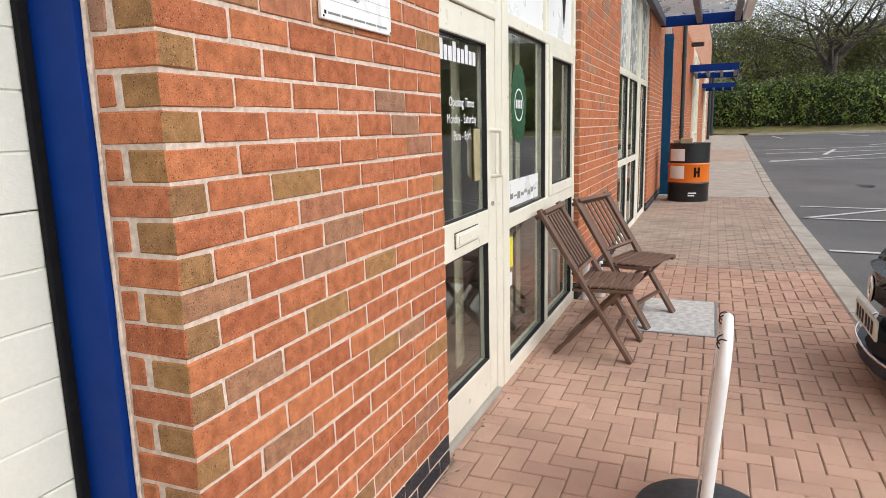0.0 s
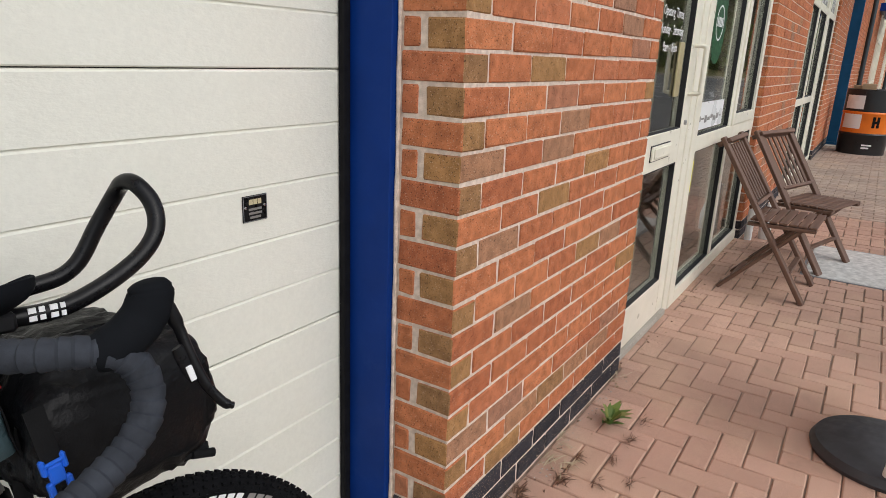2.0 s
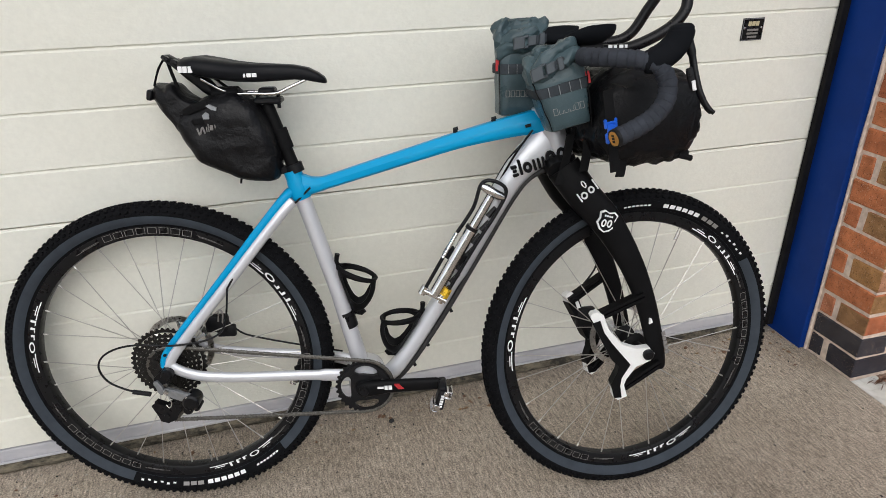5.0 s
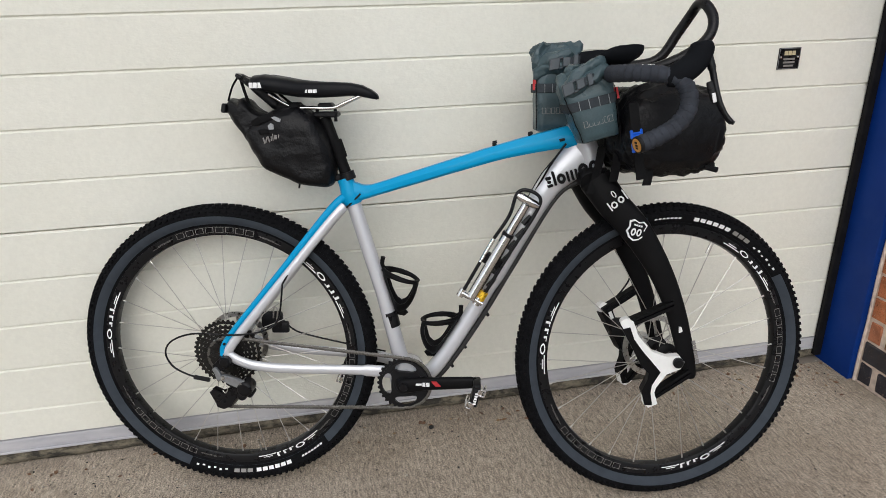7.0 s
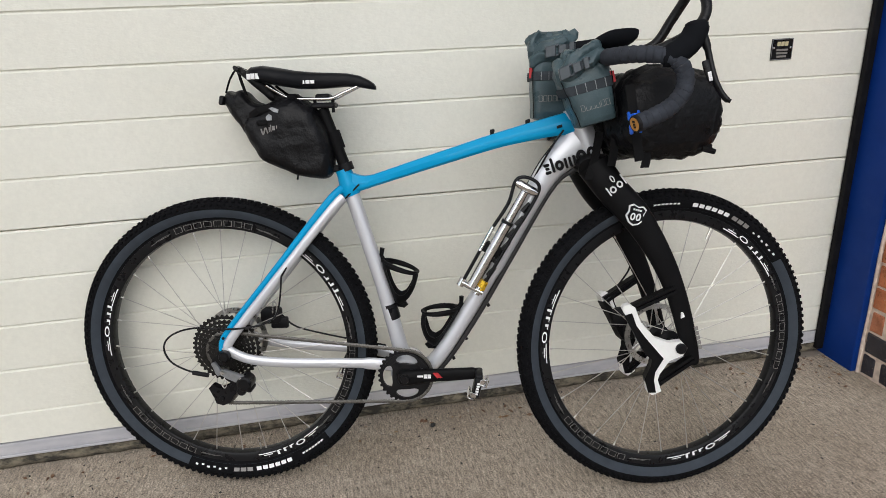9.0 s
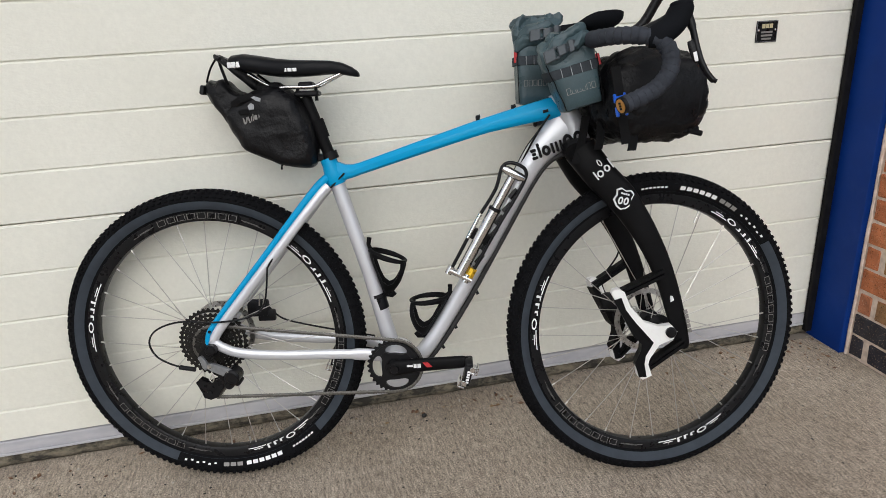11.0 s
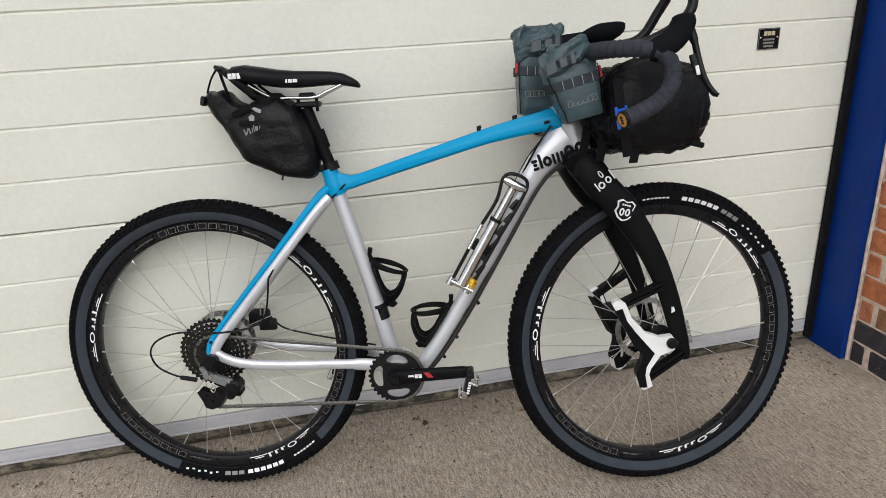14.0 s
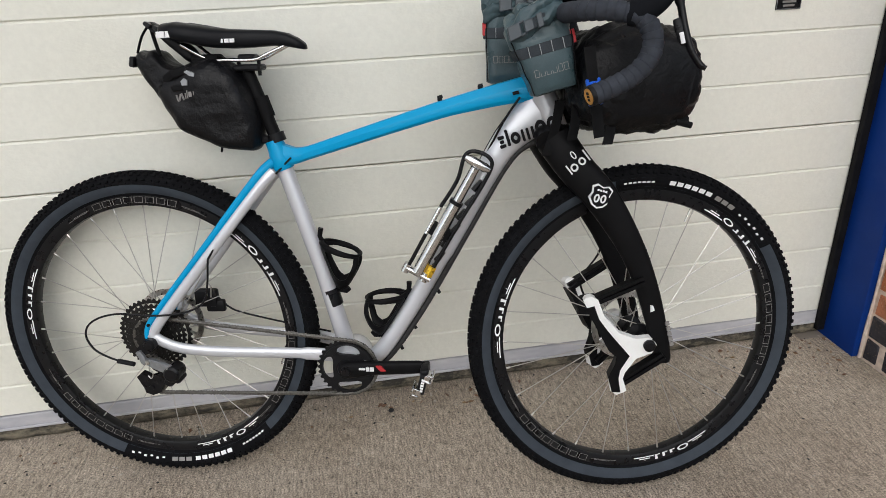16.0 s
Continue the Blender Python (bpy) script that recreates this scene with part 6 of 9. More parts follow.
# saddle bag
sbag = thing("saddle_bag", "black seat pack strapped under the saddle", "bag", BIKE)
bm = pillow([(0.145, 0.962), (0.180, 0.972), (0.215, 0.974), (0.245, 0.952), (0.268, 0.920), (0.282, 0.880), (0.290, 0.840), (0.288, 0.806), (0.280, 0.789), (0.262, 0.783), (0.235, 0.786), (0.204, 0.794), (0.165, 0.810), (0.135, 0.824), (0.116, 0.835), (0.103, 0.860), (0.089, 0.892), (0.079, 0.922), (0.112, 0.944)], 0.050, 0.35, None, 14, 7.0)
rumple(bm, 0.0035, 16, 1.0)
crumple(bm, 0.005, 15, 3.0)
body = part("bag_body", bm, M_BAGBLACK, sbag, "black fabric holster", 40)
bm = pillow([(0.046, 0.962), (0.046, 0.985), (0.056, 0.991), (0.068, 0.987), (0.080, 0.992), (0.095, 0.984), (0.112, 0.966), (0.140, 0.952), (0.165, 0.920), (0.135, 0.876), (0.105, 0.876), (0.078, 0.912), (0.058, 0.942)], 0.040, 0.35, None, 12, 5.0)
rumple(bm, 0.003, 22, 6.0)
crumple(bm, 0.005, 22, 2.0)
part("rolled_tail", bm, M_BAGBLACK, sbag, "rolled black dry bag tail", 40)
bm = bmesh.new()
box(bm, -0.010, 0.010, -0.042, 0.030, -0.013, 0.013, bevel=0.004, m=Matrix.Translation((0.043, -0.004, 0.970)) @ Matrix.Rotation(radians(14), 4, "Y") @ Matrix.Diagonal((0.6, 0.8, 0.8, 1)))
part("tail_clip", bm, M_GLOSSBLACK, sbag, "black clip on the rolled tail", 40)
for pts in ([(0.050, -0.020, 0.986), (0.060, -0.012, 1.018), (0.073, 0, 1.042)], [(0.098, -0.022, 0.980), (0.086, -0.012, 1.010), (0.075, 0, 1.040)]):
    bm = bmesh.new()
    tube(bm, curve_pts(pts, 5), [(0.0042, 0.0016)] * 11, 8)
    part("tail_strap", bm, M_BLACKWEB, sbag, "thin black tail strap")
bm = pillow([(0.066, 1.040), (0.077, 1.046), (0.096, 1.038), (0.122, 1.022), (0.146, 1.004), (0.168, 0.984), (0.172, 0.962), (0.150, 0.966), (0.128, 0.986), (0.100, 1.010), (0.078, 1.030)], 0.018)
rumple(bm, 0.0015, 30, 2.0)
part("upper_flap", bm, M_BAGBLACK, sbag, "black upper flap reaching the saddle tail", 60)
for x, z in ((0.080, 1.040), (0.098, 1.032), (0.116, 1.020)):
    bm = bmesh.new()
    box(bm, -0.008, 0.008, -0.026, 0.020, -0.004, 0.004, bevel=0.002, m=Matrix.Translation((x, 0, z)) @ Matrix.Rotation(radians(30), 4, "Y"))
    part("tail_buckle", bm, M_GLOSSBLACK, sbag, "black buckle on the flap", 40)
bm = bmesh.new()
for k, (x, z, w, t, lean) in enumerate(((0.118, 0.9030, 0.0028, 0.014, -16), (0.1235, 0.9045, 0.0028, 0.014, 14), (0.1290, 0.9060, 0.0028, 0.014, -16), (0.1350, 0.9075, 0.0018, 0.011, 0), (0.1390, 0.9105, 0.0018, 0.016, 0), (0.1450, 0.9105, 0.0065, 0.010, 0), (0.1530, 0.9125, 0.0030, 0.009, 0))):
    box(bm, -w / 2, w / 2, -0.004, 0.010, -t / 2, t / 2, bevel=0.0004, m=Matrix.Translation((x + 0.018, -0.0505, z - 0.006)) @ Matrix.Rotation(radians(lean), 4, "Y"))
part("bag_mark", bm, M_DECALG, body, "pale lettering bars")
for outline in ([(0.148, 0.930), (0.155, 0.936), (0.162, 0.932), (0.161, 0.922), (0.150, 0.922)], [(0.157, 0.948), (0.164, 0.951), (0.179, 0.945), (0.177, 0.938), (0.168, 0.940)]):
    bm = bmesh.new()
    plate(bm, outline, -0.0565, -0.046)
    part("light_patch", bm, M_GREYALLOY, body, "pale grey reflective patch")
for a, b, w in (((0.103, 0.930), (0.160, 0.952), 0.0080), ((0.112, 0.910), (0.150, 0.918), 0.006)):
    bm = bmesh.new()
    tube(bm, [(a[0], -0.040, a[1]), ((a[0] + b[0]) / 2, -0.054, (a[1] + b[1]) / 2 + 0.003), (b[0], -0.052, b[1])], [(0.0018, w)] * 3, 8, up=(0, 1, 0))
    part("side_strap", bm, M_BLACKWEB, sbag, "black compression strap")
bm = bmesh.new()
tube(bm, [(0.288, 0, 0.892), (0.3005, 0, 0.850)], [(0.0150, 0.0150), (0.0150, 0.0150)], 14)
part("post_strap", bm, M_BLACKWEB, sbag, "black strap round the seat post", 40)
bm = bmesh.new()
box(bm, 0.160, 0.215, -0.030, 0.030, 0.955, 0.980, bevel=0.008)
part("rail_strap", bm, M_BLACKWEB, sbag, "black strap over the saddle rails", 40)
bm = bmesh.new()
tube(bm, [(0.205, -0.028, 0.796), (0.203, -0.030, 0.784)], [(0.004, 0.002), (0.004, 0.002)], 6)
part("hem_tab", bm, M_BLACKWEB, sbag, "small black hem tab")

# floor pump strapped to the down tube
pump = thing("bicycle_pump", "silver mini pump strapped to the down tube", "pump", BIKE)
A, B = Vector((0.604, -0.044, 0.522)), Vector((0.735, -0.044, 0.752))
dirn = (B - A).normalized()
bm = bmesh.new()
tube(bm, [A, A + (B - A) * 0.66], 0.0135, 20)
barrel = part("barrel", bm, M_POLISH, pump, "polished barrel", 40)
bm = bmesh.new()
tube(bm, [A + (B - A) * 0.66, B - dirn * 0.01], 0.0105, 18)
part("plunger", bm, M_POLISH, pump, "polished plunger tube", 40)
bm = bmesh.new()
tube(bm, [A + (B - A) * 0.64, A + (B - A) * 0.67], 0.0145, 18)
part("collar", bm, M_GLOSSBLACK, pump, "black collar ring")
across = Vector((dirn.z, 0, -dirn.x))
bm = bmesh.new()
tube(bm, [B - across * 0.028, B - across * 0.018, B + across * 0.018, B + across * 0.028], [0.006, 0.0105, 0.0105, 0.006], 16)
part("handle", bm, M_POLISH, pump, "polished T handle", 50)
bm = bmesh.new()
tube(bm, [A - across * 0.026 - dirn * 0.002, A + across * 0.030 - dirn * 0.002], [(0.010, 0.0075)] * 2, 14)
for q in (-0.026, 0.018):
    tube(bm, [A + across * q - dirn * 0.012, A + across * q + dirn * 0.008], 0.009, 14)
part("foot", bm, M_POLISH, pump, "polished foot piece", 40)
bm = bmesh.new()
tube(bm, [A + across * 0.022 + dirn * 0.002, A + across * 0.022 + dirn * 0.026], 0.0095, 6)
part("valve_head", bm, M_BRASS, pump, "yellow brass valve head")
bm = bmesh.new()
hs = A - across * 0.024
tube(bm, [hs + dirn * 0.004, hs + dirn * 0.085], 0.0042, 10)
tube(bm, curve_pts([hs + dirn * 0.15, hs + dirn * 0.215 + across * 0.004, B - across * 0.030 + dirn * 0.004, B + dirn * 0.022 - across * 0.008, B + dirn * 0.016 + across * 0.024, B - dirn * 0.03 + across * 0.030, A + (B - A) * 0.55 + across * 0.026, A + across * 0.024 + dirn * 0.02], 6), 0.0042, 10)
part("hose", bm, M_GLOSSBLACK, pump, "black rubber hose", 50)
bm = bmesh.new()
for k in range(9):
    tube(bm, [hs + dirn * (0.085 + 0.0072 * k), hs + dirn * (0.0905 + 0.0072 * k)], [0.0052, 0.0046], 10)
part("hose_fitting", bm, M_POLISH, pump, "knurled hose fitting")
bm = bmesh.new()
tube(bm, [A + (B - A) * 0.33 + Vector((0, 0.012, 0)), A + (B - A) * 0.42 + Vector((0, 0.012, 0))], [(0.019, 0.027)] * 2, 18)
part("mount_strap", bm, M_BLACKWEB, pump, "black mounting strap", 40)
bm = bmesh.new()
for k in range(7):
    f = 0.06 + 0.13 * k
    c = A + (B - A) * f + across * (0.020 + 0.003 * (k % 2)) + Vector((0, 0.010, 0))
    tube(bm, [c - dirn * 0.012, c + dirn * 0.014 + across * 0.005], [0.007, 0.005], 8)
part("bracket", bm, M_GLOSSBLACK, pump, "black pump bracket", 40)


# ---- small things on the walls ----
sign = thing("door_plate", "small black metal number plate riveted to the roller door", "plate", pose(-0.318, DY - 0.0005, 1.003))
part("plate", boxes((-0.034, 0.034, -0.003, 0.0, -0.029, 0.029), bevel=0.001), M_GLOSSBLACK, sign)
bm = boxes((-0.033, 0.033, -0.0036, -0.003, 0.0265, 0.028), (-0.033, 0.033, -0.0036, -0.003, -0.028, -0.0265), (-0.033, -0.0315, -0.0036, -0.003, -0.028, 0.028), (0.0315, 0.033, -0.0036, -0.003, -0.028, 0.028))
part("plate_rim", bm, M_GREYALLOY, sign, "raised grey rim")
bm = boxes((-0.017, -0.007, -0.0038, -0.0028, 0.009, 0.0205), (-0.005, 0.005, -0.0038, -0.0028, 0.009, 0.0205), (0.007, 0.017, -0.0038, -0.0028, 0.009, 0.0205))
part("plate_mark", bm, plain("pale_gold_print", (0.55, 0.48, 0.30), 0.4, 0, 0.05, 60), sign, "pale gold bars")
for k in range(3):
    part("plate_mark", boxes((-0.018 + 0.003 * (k == 2), 0.018 - 0.003 * (k == 2), -0.0035, -0.0028, -0.004 - 0.009 * k, 0.001 - 0.009 * k)), M_DECALG, sign, "faint grey bar")
for s in (-1, 1):
    bm = bmesh.new()
    lathe(bm, [(0.0, -0.0052), (0.0028, -0.0045), (0.0035, -0.003), (0.0, -0.003)], "y", 12, Matrix.Translation((s * 0.0265, 0, 0.004)))
    part("rivet", bm, M_POLISH, sign, "bright rivet")

notice = thing("notice_board", "white printed notice board screwed to the brick pier", "sign", pose(0.792, -0.001, 1.90))
part("board", boxes((-0.209, 0.209, -0.012, 0.0, -0.153, 0.153), bevel=0.002), M_PANEL, notice)
bm = text_mesh("FOR FURTHER INFO CONTACT", 0.0165, 0.0003, "LEFT", 0.85)
part("notice_text", bm, M_DECALK, notice, "small black words", at=Matrix.Translation((-0.196, -0.0128, -0.078)) @ FACING)
for k in range(7):
    part("rule", boxes((-0.03 if k else -0.196, 0.196, -0.0126, -0.0118, -0.100 + 0.031 * k, -0.0992 + 0.031 * k)), M_DECALG, notice)
for k in range(5):
    part("fine_print", boxes((-0.176 + 0.072 * k, -0.112 + 0.072 * k, -0.0126, -0.0118, -0.137, -0.131)), M_DECALG, notice, "small grey bar of print")
part("print_mark", boxes((-0.196, -0.186, -0.0126, -0.0118, -0.139, -0.129)), M_DECALK, notice)
for k in range(4):
    part("print_line", boxes((-0.196, 0.02 - 0.04 * (k % 2), -0.0126, -0.0118, 0.0 + 0.032 * k, 0.012 + 0.032 * k)), M_DECALG, notice, "grey bar of print")
for x in (-0.200, 0.200):
    bm = bmesh.new()
    lathe(bm, [(0.0, -0.0145), (0.003, -0.014), (0.003, -0.011), (0.0, -0.011)], "y", 10, Matrix.Translation((x, 0, -0.145)))
    part("screw", bm, M_BLACKMETAL, notice)

# ---- shopfronts ----
FY = 0.045


def bar(parent, x0, x1, z0, z1, depth=0.06, proud=0.0, name="frame_bar", mat=None):
    return part(name, boxes((x0, x1, FY - proud, FY + depth, z0, z1), bevel=0.004), mat or M_FRAME, parent)


def pane(parent, x0, x1, z0, z1, y=0.030):
    ob = part("pane", boxes((x0, x1, FY + y, FY + y + 0.006, z0, z1)), M_GLASS, parent, "clear reflecting glass")
    ob.visible_shadow = False
    part("gasket", boxes((x0, x1, FY + 0.004, FY + 0.03, z0, z0 + 0.005), (x0, x1, FY + 0.004, FY + 0.03, z1 - 0.005, z1), (x0, x0 + 0.005, FY + 0.004, FY + 0.03, z0 + 0.005, z1 - 0.005), (x1 - 0.005, x1, FY + 0.004, FY + 0.03, z0 + 0.005, z1 - 0.005)), M_RUBBER, parent, "black glazing gasket")
    return ob


# the shop door
sd = thing("door_2", "cream shop door with two glass panes and a letter plate", "door", kind="structure")
DOOR_Y = 0.012
bar(sd, 1.462, 1.56, 0.10, 1.97, proud=0.0, name="door_stile")
bar(sd, 2.165, 2.285, 0.10, 1.97, name="door_stile")
bar(sd, 1.56, 2.165, 1.845, 1.97, name="top_rail")
bar(sd, 1.56, 2.165, 0.865, 1.035, name="mid_rail")
bar(sd, 1.56, 2.165, 0.035, 0.235, name="bottom_rail")
bar(sd, 1.462, 1.56, 0.035, 0.10, name="door_stile")
bar(sd, 2.165, 2.285, 0.035, 0.10, name="door_stile")
pane(sd, 1.56, 2.165, 1.035, 1.845)
pane(sd, 1.56, 2.165, 0.235, 0.865)
part("letter_plate", boxes((1.68, 1.98, FY - 0.012, FY, 0.918, 0.982), (1.70, 1.96, FY - 0.018, FY - 0.012, 0.928, 0.974), bevel=0.003), M_FRAME, sd, "cream letter plate")
part("letter_gap", boxes((1.675, 1.985, FY - 0.004, FY - 0.001, 0.913, 0.987)), M_RUBBER, sd, "black seal behind the letter plate")
bm = bmesh.new()
tube(bm, curve_pts([(2.215, FY, 1.20), (2.215, FY - 0.05, 1.205), (2.215, FY - 0.055, 1.23), (2.215, FY - 0.055, 1.40), (2.215, FY - 0.05, 1.425), (2.215, FY, 1.43)], 4), 0.011, 10)
part("door_handle", bm, M_FRAME, sd, "cream pull handle", 50)
part("handle_plate", boxes((2.02, 2.10, FY + 0.018, FY + 0.028, 1.19, 1.44), bevel=0.002), plain("brass_plate", (0.55, 0.47, 0.27), 0.4, 0.5, 0.1, 20), sd, "dull brass push plate")
bm = bmesh.new()
lathe(bm, [(0.0, FY - 0.012), (0.012, FY - 0.010), (0.013, FY), (0.0, FY)], "y", 14, Matrix.Translation((2.22, 0, 1.06)))
part("lock", bm, M_STEEL, sd, "steel lock barrel")
wall_text("opening_words", "Opening Times", 1.885, FY + 0.029, 1.560, 0.060, M_DECALW, sd, 0.9)
wall_text("opening_words", "Monday - Saturday", 1.885, FY + 0.029, 1.485, 0.060, M_DECALW, sd, 0.85)
wall_text("opening_words", "9am - 6pm", 1.885, FY + 0.029, 1.410, 0.060, M_DECALW, sd, 0.9)
bm = bmesh.new()
for k in range(9):
    h = 0.062 if k % 3 else 0.085
    box(bm, 1.62 + 0.052 * k, 1.66 + 0.052 * k, FY + 0.0285, FY + 0.0295, 1.735, 1.735 + h)
part("door_mark", bm, M_DECALW, sd, "white lettering bars on the glass")
part("door_step", boxes((1.455, 2.30, FY - 0.02, 0.30, 0.0, 0.032), bevel=0.004), M_KERB, sd, "concrete threshold")

fr = thing("window_1", "cream framed shop window beside the door, in four panes", "window", kind="structure")
bar(fr, 2.29, 2.385, 0.0, 3.85, 0.09, 0.006, "mullion")
bar(fr, 2.389, 2.50, 0.0, 3.85, 0.09, 0.012, "mullion")
bar(fr, 1.455, 2.29, 1.975, 2.05, 0.08, 0.012, "transom")
bar(fr, 2.50, 4.378, 1.975, 2.045, 0.08, 0.006, "transom")
bar(fr, 2.50, 4.378, 0.880, 0.965, 0.08, 0.006, "sill_rail")
bar(fr, 2.50, 4.378, 0.0, 0.085, 0.09, 0.012, "bottom_rail")
bar(fr, 3.40, 3.47, 0.085, 0.880, 0.08, 0.004, "mullion")
bar(fr, 3.40, 3.47, 0.965, 1.975, 0.08, 0.004, "mullion")
bar(fr, 4.315, 4.378, 0.085, 0.880, 0.08, 0.004, "mullion")
bar(fr, 4.315, 4.378, 0.965, 1.975, 0.08, 0.004, "mullion")
pane(fr, 2.50, 3.40, 0.965, 1.975)
pane(fr, 2.50, 3.40, 0.085, 0.880)
pane(fr, 3.47, 4.315, 0.085, 0.880)
for a in ((3.47, 3.54, 0.965, 1.975), (4.245, 4.315, 0.965, 1.975), (3.54, 4.245, 0.965, 1.035), (3.54, 4.245, 1.905, 1.975)):
    bar(fr, *a, 0.06, 0.014, "casement_bar")
pane(fr, 3.54, 4.245, 1.035, 1.905)
for k, (x0, x1) in enumerate(((1.46, 2.29), (2.50, 3.40), (3.47, 4.315))):
    part("sign_panel", boxes((x0, x1, FY + 0.020, FY + 0.034, 2.05, 3.85)), M_PANEL, fr, "white sign panel")
bar(fr, 3.40, 3.47, 2.045, 3.85, 0.08, 0.004, "mullion")
bar(fr, 4.315, 4.378, 2.045, 3.85, 0.08, 0.004, "mullion")
M_SIGNBLUE = plain("sign_blue", (0.03, 0.22, 0.42), 0.4, 0, 0.05, 20)
wall_text("panel_words", "CYCLE SHOP", 2.96, FY + 0.019, 2.27, 0.125, M_SIGNBLUE, fr, 0.95)
bm = bmesh.new()
for k in range(5):
    box(bm, 2.60 + 0.15 * k, 2.70 + 0.15 * k, FY + 0.0185, FY + 0.0195, 2.42, 2.55)
part("panel_mark", bm, M_DECALK, fr, "black lettering bars on the panel")
bm = bmesh.new()
for k in range(3):
    box(bm, 3.58 + 0.13 * k, 3.68 + 0.13 * k, FY + 0.0185, FY + 0.0195, 2.42, 2.60)
part("panel_mark", bm, M_SIGNBLUE, fr, "blue lettering bars on the panel")
bm = bmesh.new()
plate(bm, [(3.98, 2.62), (4.10, 2.62), (4.10, 2.35), (4.06, 2.20), (4.04, 2.15), (4.02, 2.20), (3.98, 2.35)], FY + 0.0180, FY + 0.0195)
part("panel_mark", bm, M_DECALK, fr, "black drop shaped mark on the panel")
# green leaf transfer and stickers on the glass
M_LEAFGREEN = plain("green_transfer", (0.012, 0.075, 0.026), 0.4, 0, 0.45, 26, dirt=(0.6, (0.03, 0.16, 0.06)))
bm = bmesh.new()
leaf = []
for k in range(40):
    a = 2 * math.pi * k / 40
    w = 0.155 * (1 + (0.10 if k % 2 else -0.05)) * abs(math.sin(a)) ** 0.8 * math.copysign(1, math.sin(a))
    leaf.append((2.84 + w, 1.575 + 0.225 * math.cos(a)))
plate(bm, leaf, FY + 0.0280, FY + 0.0292)
part("leaf_transfer", bm, M_LEAFGREEN, fr, "green leaf shaped transfer on the glass")
bm = bmesh.new()
lathe(bm, [(0.085, FY + 0.0270), (0.095, FY + 0.0270), (0.095, FY + 0.0279), (0.085, FY + 0.0279)], "y", 32, Matrix.Translation((2.84, 0, 1.57)), True)
for k in range(4):
    box(bm, 2.775 + 0.035 * k, 2.80 + 0.035 * k, FY + 0.027, FY + 0.0279, 1.55, 1.60)
part("transfer_mark", bm, M_DECALW, fr, "pale ring and bars on the leaf transfer")
bm = boxes((2.53, 3.30, FY + 0.0285, FY + 0.0295, 0.985, 1.14))
part("window_poster", bm, M_PANEL, fr, "white strip poster inside the glass")
for k in range(9):
    part("poster_mark", boxes((2.57 + 0.078 * k, 2.63 + 0.078 * k, FY + 0.0275, FY + 0.0284, 1.02 + 0.01 * (k % 3), 1.05 + 0.012 * (k % 2))), M_DECALG, fr)
part("window_sticker", boxes((2.53, 2.70, FY + 0.0285, FY + 0.0295, 0.63, 0.81)), plain("yellow_sticker", (0.75, 0.68, 0.05), 0.5, 0, 0.08, 30), fr, "yellow sticker on the lower pane")
part("window_sticker", boxes((2.54, 2.68, FY + 0.0285, FY + 0.0295, 0.52, 0.60)), M_PANEL, fr, "white sticker on the lower pane")

M_GREYPANEL = plain("pale_grey_panel", (0.50, 0.51, 0.49), 0.25, 0, 0.08, 3)
fr2 = thing("window_2", "cream framed shopfront of the next unit, glazed to the top", "window", kind="structure")
for x0, x1 in ((6.708, 6.80), (7.85, 7.93), (8.95, 9.03), (9.20, 9.30), (10.26, 10.352)):
    bar(fr2, x0, x1, 0.0, 3.85, 0.09, 0.01, "mullion")
for x0, x1 in ((6.80, 7.85), (7.93, 8.95), (9.30, 10.26)):
    for z0, z1 in ((0.0, 0.08), (0.93, 1.01), (2.02, 2.10), (3.77, 3.85)):
        if x0 > 9 and z0 == 0.93:
            continue
        bar(fr2, x0, x1, z0, z1, 0.08, 0.006, "rail")
    if x0 < 9:
        pane(fr2, x0, x1, 0.08, 0.93)
        pane(fr2, x0, x1, 1.01, 2.02)
    else:
        pane(fr2, x0, x1, 0.08, 2.02)
    part("sign_panel", boxes((x0, x1, FY + 0.020, FY + 0.034, 2.10, 3.77)), M_GREYPANEL, fr2, "pale grey upper panel")
bar(fr2, 9.03, 9.20, 0.0, 3.85, 0.06, 0.0, "mullion")

# rooms behind the glass
room = new("room_shell", mesh_of("room_shell", boxes((-0.1, 10.5, 3.4, 3.5, -0.1, 3.9), (-0.1, 0.0, 0.4, 3.4, -0.1, 3.9), (10.4, 10.5, 0.4, 3.4, -0.1, 3.9), (6.6, 6.7, 0.4, 3.4, -0.1, 3.9)), M_DARKROOM))
tagged(room, "dim plain walls of the rooms behind the glass", "wall", kind="structure")
tagged(new("floor", mesh_of("floor", boxes((-0.1, 10.5, 0.30, 3.5, -0.12, 0.002)), M_ROOMFLOOR)), "dim floor behind the glass", "floor", kind="structure")
tagged(new("ceiling", mesh_of("ceiling", boxes((-0.1, 10.5, 0.2, 3.5, 3.86, 3.95)), M_DARKROOM)), "dim ceiling behind the glass", "ceiling", kind="structure")
M_BLIND = plain("pale_blind", (0.42, 0.38, 0.28), 0.7, 0, 0.1, 6)
for k, x in enumerate((2.06, 3.02, 3.85)):
    bl = part("blind", boxes(*[(x + 0.09 * j, x + 0.085 + 0.09 * j, 0.20 + 0.02 * (j % 2), 0.206 + 0.02 * (j % 2), 0.2, 3.0) for j in range(2 if k == 0 else 4)]), M_BLIND)
    tagged(bl, "pale upright blind strips behind the shop glass", "blind", group="blinds behind the glass")
